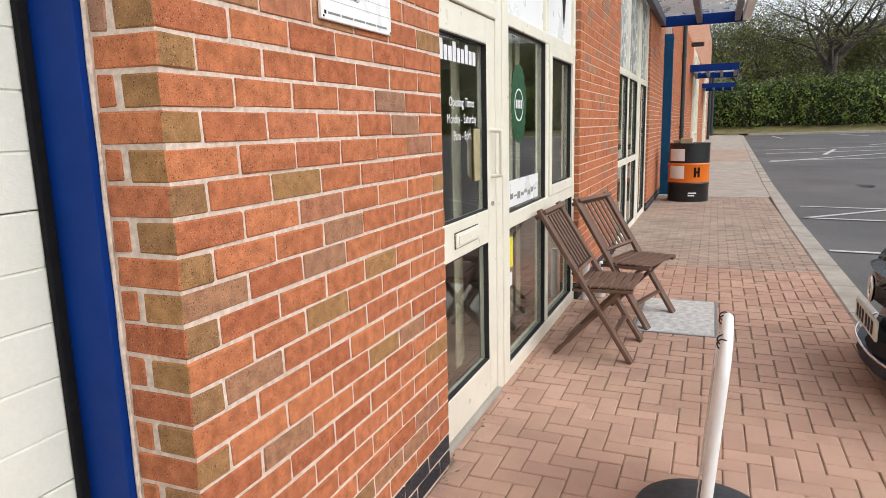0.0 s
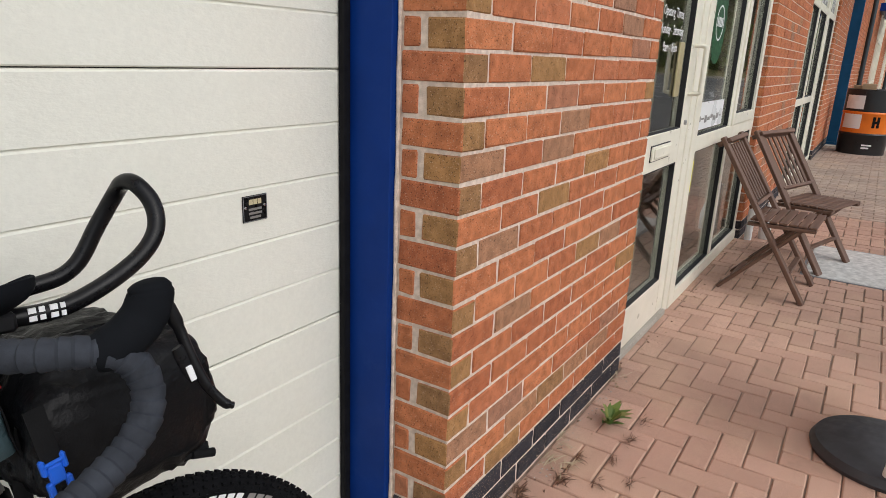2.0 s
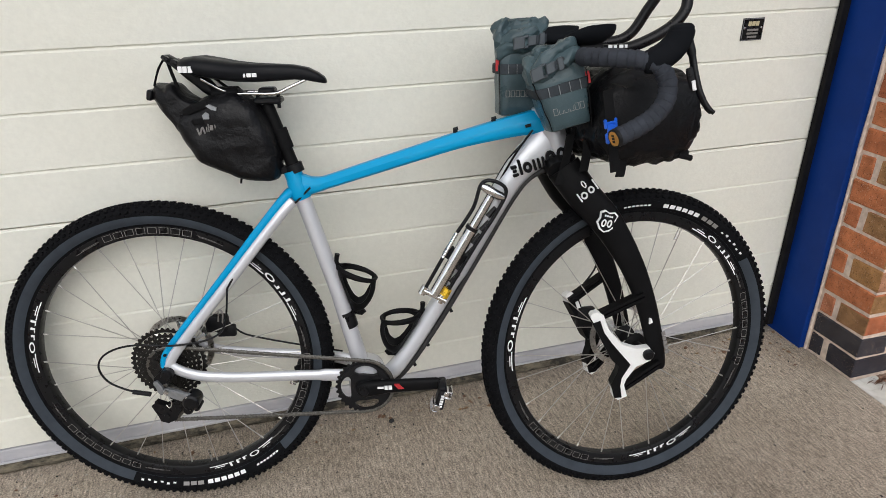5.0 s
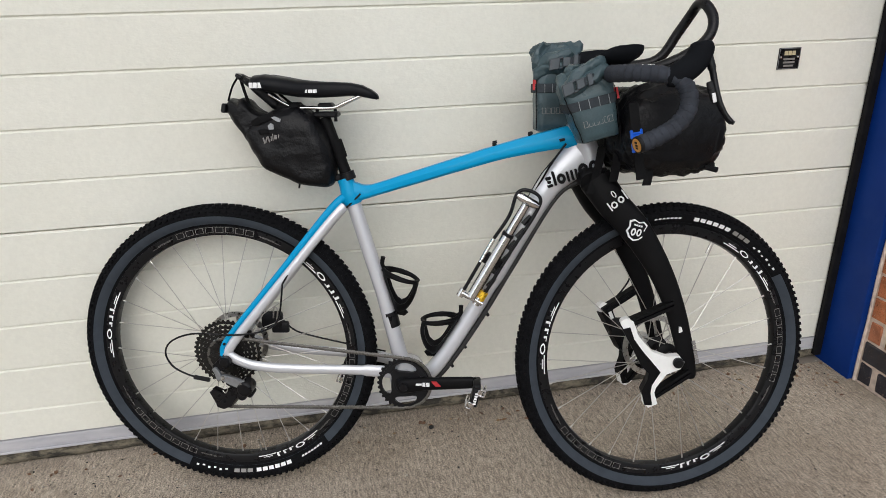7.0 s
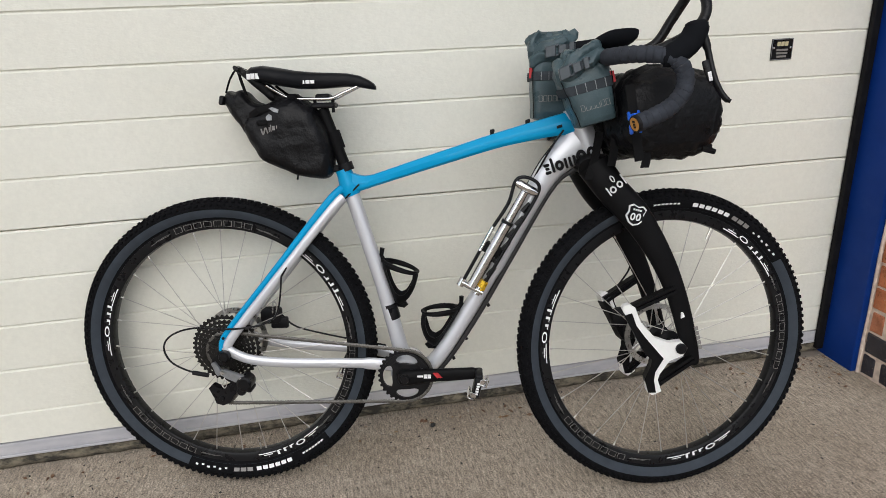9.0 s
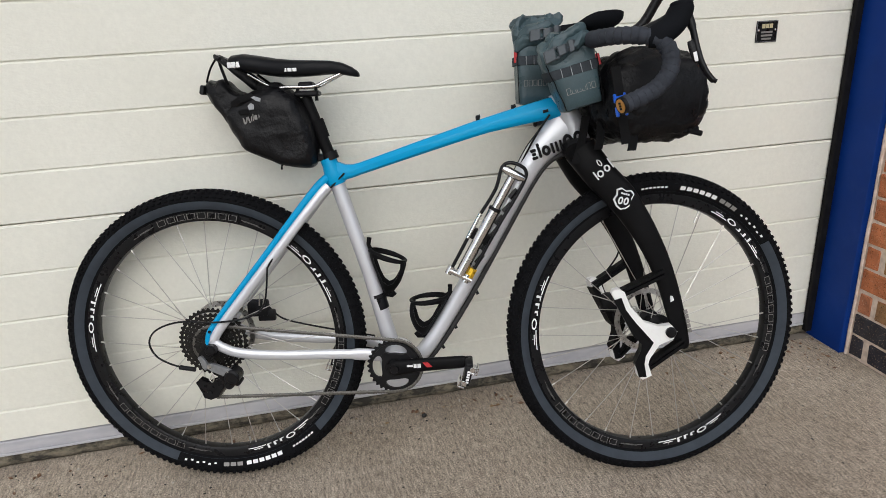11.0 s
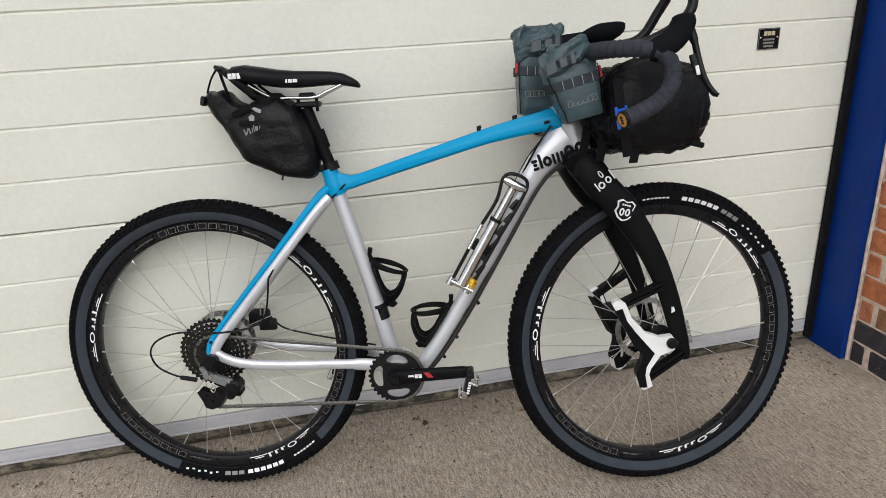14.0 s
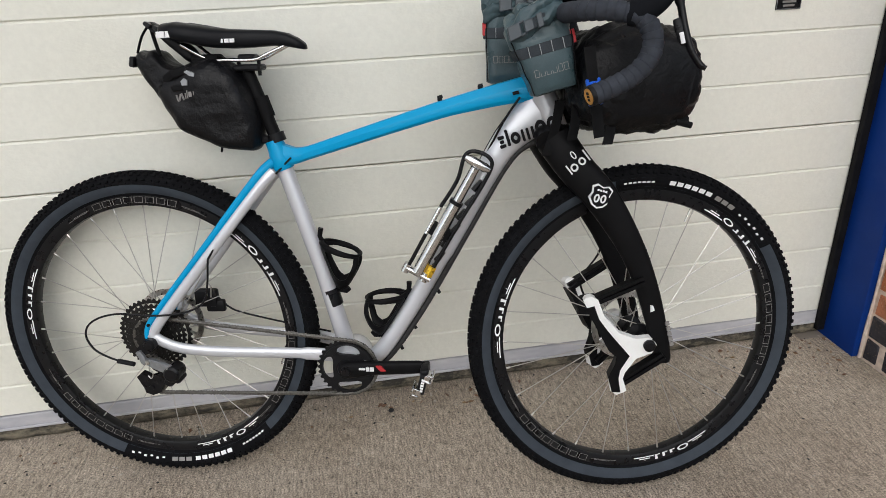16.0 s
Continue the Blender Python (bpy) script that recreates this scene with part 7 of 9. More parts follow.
# a bicycle wheel standing inside the door
bm = bmesh.new()
lathe(bm, [(0.23 + 0.022 * math.cos(a), 0.022 * math.sin(a)) for a in [k * math.pi / 5 for k in range(10)]], "y", 40, None, True)
inner = part("spare_wheel", bm, M_TREAD, None, "", 50, pose(1.98, 0.45, 0.50, 0, 0, 20))
tagged(inner, "dark bicycle wheel seen through the shop door", "wheel")
bm = boxes((-0.25, 0.35, -0.1, 0.1, 0.0, 0.06), (-0.2, 0.3, -0.09, 0.09, 0.06, 0.10), bevel=0.01)
tagged(part("display_stand", bm, M_BLACKMETAL, None, "", 0, pose(2.0, 0.45, 0.002)), "black stand behind the shop door", "stand")
bm = bmesh.new()
tube(bm, [(0, 0, 0.1), (0, 0, 0.30), (0.02, 0.05, 0.52)], 0.015, 10)
tagged(part("wheel_post", bm, M_BLACKMETAL, None, "", 40, pose(1.98, 0.50, 0.002)), "black post holding the wheel", "stand")

# ---- wooden folding chairs ----
mm = Mat("weathered_hardwood", rough=0.6)
g = mm.noise(35, 5, 0.6, (1, 1, 0.08), False)
c = mm.mix(mm.grey(g, 0.3, 0.7), (0.085, 0.042, 0.026), (0.17, 0.088, 0.055))
c = mm.mix(mm.grey(mm.noise(8, 4), 0.55, 0.75, 0, 0.4), c, (0.22, 0.16, 0.12))
mm.set_color(c)
mm.bump(g, 0.3, 0.001)
M_TEAK = mm.m


def plank(name, a, b, wide, thick, parent, face=(0, 0, 1), mat=None):
    """A straight board from a to b."""
    a, b = Vector(a), Vector(b)
    d = b - a
    z = d.normalized()
    x = Vector(face).cross(z).normalized()
    y = z.cross(x)
    m = Matrix((x, y, z)).transposed().to_4x4()
    m.translation = a
    bm = bmesh.new()
    box(bm, -wide / 2, wide / 2, -thick / 2, thick / 2, 0, d.length, bevel=0.003)
    return part(name, bm, mat or M_TEAK, parent, at=m)


def folding_chair(at):
    """x: the way that the chair faces; the seat is 0.44 m wide."""
    ch = thing("folding_chair", "brown weathered wooden folding chair on the red paving", "chair", at, "chairs by the shop window")
    for s in (-1, 1):
        y = s * 0.205
        plank("back_leg", (0.30, y, 0.0), (-0.30, y, 0.93), 0.026, 0.058, ch, (0, 1, 0)).name = "back_leg"
        plank("front_leg", (-0.20, s * 0.175, 0.0), (0.24, s * 0.175, 0.455), 0.024, 0.055, ch, (0, 1, 0))
        plank("seat_rail", (-0.08, s * 0.190, 0.435), (0.30, s * 0.190, 0.445), 0.020, 0.045, ch, (0, 1, 0))
    plank("top_rail", (-0.288, -0.216, 0.90), (-0.288, 0.216, 0.90), 0.028, 0.085, ch, (0.84, 0, 0.54))
    plank("lower_back_rail", (-0.062, -0.200, 0.545), (-0.062, 0.200, 0.545), 0.022, 0.055, ch, (0.84, 0, 0.54))
    for k in range(6):
        y = -0.145 + 0.058 * k
        plank("back_slat", (-0.068, y, 0.560), (-0.275, y, 0.880), 0.028, 0.012, ch, (0.84, 0, 0.54))
    for k in range(7):
        x = -0.045 + 0.054 * k
        plank("seat_slat", (x, -0.205, 0.462), (x, 0.205, 0.462), 0.013, 0.046, ch, (1, 0, 0))
    plank("stretcher", (0.19, -0.195, 0.17), (0.19, 0.195, 0.17), 0.02, 0.034, ch, (1, 0, 0))
    plank("stretcher", (-0.12, -0.170, 0.085), (-0.12, 0.170, 0.085), 0.02, 0.034, ch, (1, 0, 0))
    return ch


chair = folding_chair(pose(3.22, -0.31, 0.0, 0, 0, -92) @ Matrix.Diagonal((0.97, 1.12, 1.0, 1)))
copy_thing(chair, pose(4.04, -0.42, 0.0, 0, 0, -106) @ Matrix.Diagonal((1.0, 1.12, 0.98, 1)))

# ---- paving slab, bottle, pavement sign, drum ----
cover = thing("access_cover", "pale concrete access cover set in the red paving", "cover", pose(4.14, -0.80, 0))
part("slab", boxes((-0.465, 0.465, -0.265, 0.265, -0.04, 0.006), bevel=0.006), M_SLAB, cover)
part("edge_frame", boxes((-0.485, 0.485, -0.285, -0.268, -0.04, 0.003), (-0.485, 0.485, 0.268, 0.285, -0.04, 0.003), (-0.485, -0.468, -0.268, 0.268, -0.04, 0.003), (0.468, 0.485, -0.268, 0.268, -0.04, 0.003)), M_GREYALLOY, cover, "dull metal edge frame")

bottle = thing("spray_bottle", "white plastic spray bottle standing by the brick pier", "bottle", pose(4.55, -0.16, 0))
bm = bmesh.new()
lathe(bm, [(0.0, 0.0), (0.042, 0.0), (0.045, 0.01), (0.045, 0.13), (0.03, 0.19), (0.016, 0.23), (0.016, 0.26), (0.0, 0.26)], "z", 20)
part("bottle_body", bm, M_WHITE, bottle, "", 50)
part("spray_head", boxes((-0.02, 0.05, -0.012, 0.012, 0.26, 0.30), bevel=0.004), M_WHITE, bottle)
post_w = thing("capped_pipe", "short white pipe against the brick pier", "pipe", pose(4.42, -0.06, 0))
bm = bmesh.new()
tube(bm, [(0, 0, 0), (0, 0, 0.42)], 0.028, 14)
part("pipe", bm, M_WHITE, post_w, soft=50)

sg = thing("pavement_sign", "white tubular pavement sign with a dark rubber base", "sign", pose(1.37, -1.025, 0, 0, 0, -1.6))
SLOPE = pose(0, 0, 0, 4, 0, 0)
bm = bmesh.new()
lathe(bm, [(0.0, 0.0), (0.245, 0.0), (0.25, 0.015), (0.235, 0.042), (0.18, 0.062), (0.10, 0.072), (0.0, 0.075)], "z", 48)
part("base", bm, plain("grey_black_rubber_base", (0.035, 0.036, 0.04), 0.6, 0, 0.2, 12, 0.2, 60), sg, "dark grey domed base", 40)
bm = bmesh.new()
tube(bm, curve_pts([(-0.235, 0, 0.06), (-0.235, 0, 0.30), (-0.235, 0, 0.57), (-0.228, 0, 0.665), (-0.18, 0, 0.73), (-0.10, 0, 0.75), (0.10, 0, 0.75), (0.18, 0, 0.73), (0.228, 0, 0.665), (0.235, 0, 0.57), (0.235, 0, 0.30), (0.235, 0, 0.06)], 6), 0.0195, 14)
part("tube_frame", bm, M_WHITE, sg, "white enamelled tube frame", 60, SLOPE)
part("panel", at=SLOPE, bm=boxes((-0.205, 0.205, 0.026, 0.030, 0.14, 0.67), bevel=0.001), mat=plain("clear_cover_panel", (0.45, 0.42, 0.38), 0.15, 0, 0.25, 4), parent=sg, label="shiny poster panel hung in the frame")
for x in (-0.17, -0.12, 0.12, 0.17):
    bm = bmesh.new()
    lathe(bm, [(0.017 + 0.0026 * math.cos(a), 0.0026 * math.sin(a)) for a in [k * math.pi / 4 for k in range(8)]], "x", 18, Matrix.Translation((x, 0.012, 0.742)), True)
    part("hanging_ring", bm, M_RUBBER, sg, "black hanging ring", 50, SLOPE)

drum = thing("oil_drum", "black and orange steel drum with white labels, standing on the paving", "drum", pose(12.2, -0.58, 0))
DR, DH = 0.36, 1.06
M_DRUMK = plain("black_drum_paint", (0.012, 0.012, 0.013), 0.35, 0, 0.2, 8)
M_DRUMO = plain("orange_drum_paint", (0.75, 0.17, 0.01), 0.35, 0, 0.06, 8)


def drum_band(z0, z1, mat, name, ribs=True):
    bm = bmesh.new()
    prof = [(DR, z0)] + [(DR + (0.012 * math.sin(math.pi * (k / 6)) if ribs else 0), z1 - 0.05 + 0.05 * k / 6) for k in range(7)]
    lathe(bm, [(DR - 0.01, z0)] + prof + [(DR - 0.01, z1)], "z", 48)
    part(name, bm, mat, drum, soft=40)


drum_band(0.0, DH * 0.335, M_DRUMK, "lower_band")
drum_band(DH * 0.335, DH * 0.665, M_DRUMO, "middle_band")
drum_band(DH * 0.665, DH, M_DRUMK, "upper_band", False)
bm = bmesh.new()
lathe(bm, [(DR - 0.02, DH - 0.02), (DR + 0.006, DH - 0.01), (DR + 0.008, DH), (DR - 0.004, DH + 0.006), (DR - 0.02, DH - 0.01)], "z", 48, None, True)
part("rim", bm, M_DRUMK, drum, soft=40)


def wrap(bm, a0, a1, z0, z1, r):
    prev = None
    for k in range(9):
        a = radians(a0 + (a1 - a0) * k / 8)
        pr = (bm.verts.new((r * math.cos(a), r * math.sin(a), z0)), bm.verts.new((r * math.cos(a), r * math.sin(a), z1)))
        if prev:
            bm.faces.new((prev[0], pr[0], pr[1], prev[1]))
        prev = pr


for z0, z1 in ((0.745, 0.965), (0.425, 0.660)):
    bm = bmesh.new()
    wrap(bm, 118, 170, z0, z1, DR + 0.0025)
    part("label", bm, M_PANEL, drum, "white paper label")
bm = bmesh.new()
wrap(bm, 196, 203, 0.45, 0.63, DR + 0.0025)
wrap(bm, 207, 214, 0.45, 0.63, DR + 0.0025)
wrap(bm, 203, 207, 0.52, 0.56, DR + 0.0025)
part("drum_mark", bm, M_DECALK, drum, "black mark on the orange band")
bm = bmesh.new()
wrap(bm, 182, 205, 0.15, 0.175, DR + 0.0025)
wrap(bm, 182, 200, 0.105, 0.13, DR + 0.0025)
part("drum_mark", bm, M_DECALW, drum, "pale print bars")
part("drum_wood", boxes((-0.22, 0.16, -0.05, 0.15, DH, DH + 0.09), (-0.10, 0.10, 0.15, 0.28, DH, DH + 0.06), bevel=0.004), plain("pale_timber", (0.42, 0.30, 0.18), 0.7, 0, 0.15, 10), drum, "pale timber offcut on the lid")


# ---- along the facade: column, canopies, farther units ----
FAR = pose(4.0, 0, 0, 0, 0, -0.745)
col = thing("downpipe_box", "teal blue painted steel box column beside the brick pier", "column", pose(13.30, -0.06, 0))
part("casing", boxes((-0.06, 0.06, -0.11, 0.11, 0.0, 3.16), bevel=0.004), M_TEAL, col)
for z in (1.42, 3.05):
    part("bracket", boxes((-0.066, 0.066, -0.118, 0.118, z, z + 0.04), bevel=0.002), M_TEAL, col, "flat fixing band")
part("foot_plate", boxes((-0.08, 0.08, -0.13, 0.13, -0.01, 0.05), bevel=0.003), M_TEAL, col)

gl = Mat("frosted_canopy_sheet", (0.80, 0.84, 0.86), 0.30)
gl.b.inputs["Transmission Weight"].default_value = 0.85
gl.b.inputs["IOR"].default_value = 1.2
gl.set_rough(gl.grey(gl.noise(3, 5, 0.6), 0.3, 0.7, 0.18, 0.5))
M_CANOPY = gl.m
M_BEAM = plain("grey_canopy_beam", (0.075, 0.075, 0.095), 0.5, 0, 0.2, 6)


def canopy(at, length, bars, label):
    """A glazed canopy along x from 0 to length that stands out towards -y."""
    c = thing("canopy", label, "canopy", at, "canopies over the shop entrances")
    part("near_fascia", boxes((0, 0.05, -1.36, 0.0, 0.0, 0.20), bevel=0.004), M_BLUE, c)
    part("far_fascia", boxes((length - 0.05, length, -1.36, 0.0, 0.0, 0.20), bevel=0.004), M_BLUE, c)
    for k in range(bars):
        y = -0.04 - 1.24 * k / (bars - 1)
        part("beam", boxes((0.052, length - 0.052, y - 0.045, y + 0.045, 0.02, 0.17), bevel=0.003), M_BEAM, c, "grey underside beam")
    for k in range(bars - 1):
        y = -0.04 - 1.24 * k / (bars - 1)
        for a, b in ((0.0, 0.5), (0.5, 1.0)):
            x0, x1 = 0.06 + (length - 0.12) * a, 0.06 + (length - 0.12) * b - 0.03
            ob = part("pane", boxes((x0, x1, y - 1.24 / (bars - 1), y, 0.176, 0.188)), M_CANOPY, c, "frosted roof sheet")
            ob.visible_shadow = False
    if bars == 3:
        part("gutter", boxes((0.0, length, -1.50, -1.365, 0.03, 0.16), bevel=0.01), M_WHITE, c, "pale front gutter")
    return c


canopy(pose(7.9, 0.0, 3.16), 4.35, 3, "blue framed glazed canopy over the shop doors")
canopy(FAR @ pose(16.9, 0.0, 2.93), 3.6, 4, "blue framed glazed canopy of a farther unit")
canopy(FAR @ pose(27.8, 0.0, 2.93), 3.6, 4, "blue framed glazed canopy over a distant unit")

wall_far = thing("wall_far_units", "red brick front of the farther units", "wall", FAR, kind="structure")
part("mortar_bed", boxes((9.44, 44.0, 0.012, 0.4, -0.1, 3.9), (43.6, 44.0, 0.4, 14.0, -0.1, 6.5)), M_MORTAR, wall_far)
bm = bmesh.new()
for course in range(52):
    z = course * 0.075 + 0.005
    x = 9.6 - (0.11 if course % 2 else 0)
    while x < 30.0:
        if not 18.9 < x < 22.7:
            f = [bm.verts.new(p) for p in ((x, 0, z), (x + 0.215, 0, z), (x + 0.215, 0, z + 0.065), (x, 0, z + 0.065))]
            bm.faces.new(f)
            g = [bm.verts.new((v.co.x, 0.012, v.co.z)) for v in f]
            for k in range(4):
                bm.faces.new((f[(k + 1) % 4], f[k], g[k], g[(k + 1) % 4]))
        x += 0.225
tagged(part("brickwork", bm, M_BRICK_FAR, wall_far), kind="stuff")
part("far_brickwork", boxes((30.0, 44.0, 0.0, 0.01, 0.0, 3.9)), M_COURSED, wall_far)
part("upper_brickwork", boxes((9.44, 44.0, 0.02, 0.4, 3.9, 6.6)), M_COURSED, wall_far)
for k, (x0, x1) in enumerate(((18.9, 22.9), (31.2, 34.6))):
    w = thing("window_%d" % (k + 7), "tall cream framed window of a farther unit", "window", FAR, kind="structure")
    n = 3
    for i in range(n + 1):
        x = x0 + (x1 - x0 - 0.09) * i / n
        part("mullion", boxes((x, x + 0.09, -0.05, 0.03, 0.05, 3.7), bevel=0.004), M_FRAME, w)
    for z in (0.05, 1.0, 2.2, 3.62):
        part("transom", boxes((x0, x1, -0.045, 0.025, z, z + 0.08), bevel=0.004), M_FRAME, w)
    part("pane", boxes((x0 + 0.04, x1 - 0.04, -0.01, 0.004, 0.1, 3.65)), M_DARKROOM, w, "dark glazing")
for x, r, d in ((12.6, 0.05, 0.07), (36.5, 0.08, 0.16), (42.6, 0.10, 0.20)):
    p = thing("downpipe", "dark slate rainwater downpipe on the brick wall", "pipe", FAR @ pose(x, -d, 0), "rainwater downpipes")
    bm = bmesh.new()
    tube(bm, [(0, 0, 0.0), (0, 0, 4.6)], r, 10)
    part("pipe", bm, M_PIPE, p, soft=50)
    for z in (1.3, 3.0):
        bm = bmesh.new()
        lathe(bm, [(r, z), (r + 0.012, z), (r + 0.012, z + 0.05), (r, z + 0.05)], "z", 10)
        part("pipe_collar", bm, M_PIPE, p)
lampw = thing("wall_lamp", "dark wall lamp under the far eaves", "lamp", FAR @ pose(17.2, -0.2, 3.75))
part("lamp_body", boxes((-0.1, 0.1, -0.16, 0.2, -0.06, 0.06), bevel=0.02), M_RUBBER, lampw)


# ---- road markings ----
def road_line(pts, w=0.1):
    """A painted line that lies on the asphalt."""
    bm = bmesh.new()
    prev = None
    a, b = Vector(pts[0]), Vector(pts[1])
    n = max(2, int((b - a).length / 0.5))
    side = Vector((-(b - a).y, (b - a).x)).normalized() * (w / 2)
    for k in range(n + 1):
        p = a + (b - a) * (k / n)
        q = []
        for s in (1, -1):
            e = p + side * s
            q.append(bm.verts.new((e.x, e.y, ground_height(e.x, e.y) + 0.012)))
        if prev:
            bm.faces.new((prev[0], prev[1], q[1], q[0]))
        prev = q
    ob = part("road_marking", bm, M_ROADPAINT)
    tagged(ob, "worn white painted parking bay line on asphalt", "road marking", group="parking bay lines", kind="structure")


for a, b in (((7.64, -2.30), (7.25, -6.5)), ((10.5, -2.36), (10.0, -6.5)), ((12.05, -2.45), (11.5, -6.5)), ((10.5, -2.36), (12.6, -4.6)), ((4.9, -2.3), (4.6, -6.5)),
             ((23.6, -2.75), (29.5, -8.6)), ((24.2, -2.8), (25.6, -7.4)), ((25.6, -7.4), (31.0, -10.5)), ((30.4, -3.0), (33.2, -9.6)), ((28.0, -2.9), (30.6, -9.5)), ((27.2, -4.8), (30.5, -5.6)), ((45.0, -4.3), (41.8, -4.6)), ((46.0, -8.0), (43.0, -9.0)), ((46.0, -11.0), (43.0, -12.4)), ((33.5, -7.4), (41.0, -15.0))):
    road_line((a, b), 0.1 if a[0] < 20 else 0.16)
bm = bmesh.new()
rp = random.Random(5)
ring = [bm.verts.new((16.4 + 0.6 * math.cos(a) * rp.uniform(0.7, 1.1), -4.2 + 0.2 * math.sin(a) * rp.uniform(0.7, 1.1), ground_height(15.6, -4) + 0.01)) for a in [k * 0.35 for k in range(18)]]
bm.faces.new(ring)
patch = part("road_patch", bm, plain("dark_tar_patch", (0.03, 0.03, 0.032), 0.8, 0, 0.3, 9, 0.4, 90))
tagged(patch, "dark tar repair patch in the asphalt", "road patch", kind="structure")

# ---- far end of the car park: kerb, verge, hedge ----
rv = random.Random(8)
bm = bmesh.new()
GX = [47.6, 48.0, 49.0, 50.2, 52.0, 56.0, 64.0, 80.0]
GZ = [0.12, 0.16, 0.30, 0.52, 0.75, 0.9, 1.4, 3.0]
rows = []
for j in range(34):
    y = 12 - j * 2.2
    bend = 0.012 * max(0, -y - 4) ** 1.3
    rows.append([bm.verts.new((x - bend, y, max(0.42, ground_height(47.6 - bend, y)) + z + (rv.uniform(-0.06, 0.06) if i > 1 else 0))) for i, (x, z) in enumerate(zip(GX, GZ))])
for a, b in zip(rows, rows[1:]):
    for k in range(len(GX) - 1):
        bm.faces.new((a[k], b[k], b[k + 1], a[k + 1]))
verge = part("grass_verge", bm, M_GRASS, soft=60)
tagged(verge, "rough dry grass bank below the hedge", "grass", kind="structure")
kf = thing("far_kerb", "pale concrete kerb along the grass bank", "kerb", kind="structure")
for j in range(28):
    y0 = -3.0 - j * 0.93
    b0 = 0.012 * max(0, -y0 - 4) ** 1.3
    z = ground_height(47.5 - b0, y0 - 0.45)
    part("kerbstone", boxes((47.42 - b0, 47.62 - b0, y0 - 0.92, y0, z - 0.15, z + 0.15), bevel=0.015), M_KERB, kf)


def leaf_quads(bm, p, n, spread, size, rnd, flat=1.0):
    """A cluster of small folded leaves round a point."""
    for _ in range(n):
        c = p + Vector((rnd.gauss(0, spread), rnd.gauss(0, spread), rnd.gauss(0, spread * flat)))
        d = Vector((rnd.uniform(-1, 1), rnd.uniform(-1, 1), rnd.uniform(-0.7, 0.9))).normalized()
        e = d.orthogonal().normalized()
        e.rotate(Matrix.Rotation(rnd.uniform(0, 6.28), 3, d))
        s = size * rnd.uniform(0.6, 1.3)
        f = d.cross(e)
        bm.faces.new([bm.verts.new(c + q) for q in (d * s * 0.9, e * s * 0.45 + f * s * 0.1, d * -s * 0.6, e * -s * 0.45 + f * s * 0.1)])


def hedge(name_label, line, base, height, thick, step, leaf, seed):
    """A clipped-out hedge along a line: stems, a core coloured as inner shade, and many leaves with an uneven top."""
    rnd = random.Random(seed)
    h = thing("hedge", name_label, "hedge")
    leaves, stems = bmesh.new(), bmesh.new()
    a, b = Vector(line[0]), Vector(line[1])
    along = (b - a).normalized()
    out = Vector((along.y, -along.x))
    n = int((b - a).length / step)
    phase = rnd.uniform(0, 6)
    for k in range(n):
        s = k * step
        p = a + along * (s + rnd.uniform(-0.5, 0.5) * step)
        z0 = base(p.x, p.y)
        lump = 0.5 * math.sin(s * 0.55 + phase) + 0.35 * math.sin(s * 1.37 + 1.3 * phase) + rnd.uniform(-0.18, 0.18)
        top = height + 0.32 * lump
        bulge = thick * (1 + 0.32 * math.sin(s * 0.83 + 2 * phase) + 0.2 * math.sin(s * 2.1))
        for _ in range(3):
            q = p + out * rnd.uniform(-0.2, 0.4) * thick
            tube(stems, [(q.x, q.y, z0 - 0.2), (q.x + rnd.uniform(-0.3, 0.3), q.y + rnd.uniform(-0.3, 0.3), z0 + top * 0.5), (q.x + rnd.uniform(-0.5, 0.5), q.y + rnd.uniform(-0.5, 0.5), z0 + top * rnd.uniform(0.85, 1.08))], [0.045, 0.03, 0.008], 4)
        m = int(9 * top * step / (leaf * leaf * 10))
        for _ in range(m):
            u = rnd.random() ** 0.8
            zz = z0 + 0.12 + u * top
            edge = bulge * (0.62 + 0.5 * math.sin(math.pi * min(1, 0.18 + 0.75 * u)) + 0.14 * math.sin(zz * 3.1 + s * 1.9) + rnd.uniform(-0.25, 0.12))
            o = edge * (1 - 0.35 * rnd.random() ** 2)
            if rnd.random() < 0.25:
                o = -o * 0.6
            c = p + out * o
            leaf_quads(leaves, Vector((c.x, c.y, zz)), 3, leaf * 1.1, leaf, rnd)
    part("stem_mass", stems, M_BARK, h)
    tagged(part("foliage", leaves, M_HEDGE, h, "fresh green spring leaves"), kind="stuff")
    # solid blobs behind the leaves, their dark colour standing in for shade
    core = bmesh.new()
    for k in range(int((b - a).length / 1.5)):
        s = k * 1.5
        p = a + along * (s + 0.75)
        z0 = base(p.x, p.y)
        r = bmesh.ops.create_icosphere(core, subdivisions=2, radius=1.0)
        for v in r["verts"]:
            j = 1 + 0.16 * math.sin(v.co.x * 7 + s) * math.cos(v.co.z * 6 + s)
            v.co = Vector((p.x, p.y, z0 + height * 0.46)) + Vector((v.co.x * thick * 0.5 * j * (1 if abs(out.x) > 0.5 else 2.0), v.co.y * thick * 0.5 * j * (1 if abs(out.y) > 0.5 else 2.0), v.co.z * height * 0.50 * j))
    part("inner_growth", core, M_HEDGECORE, h, "solid dark core coloured as the shade inside the hedge")
    return h


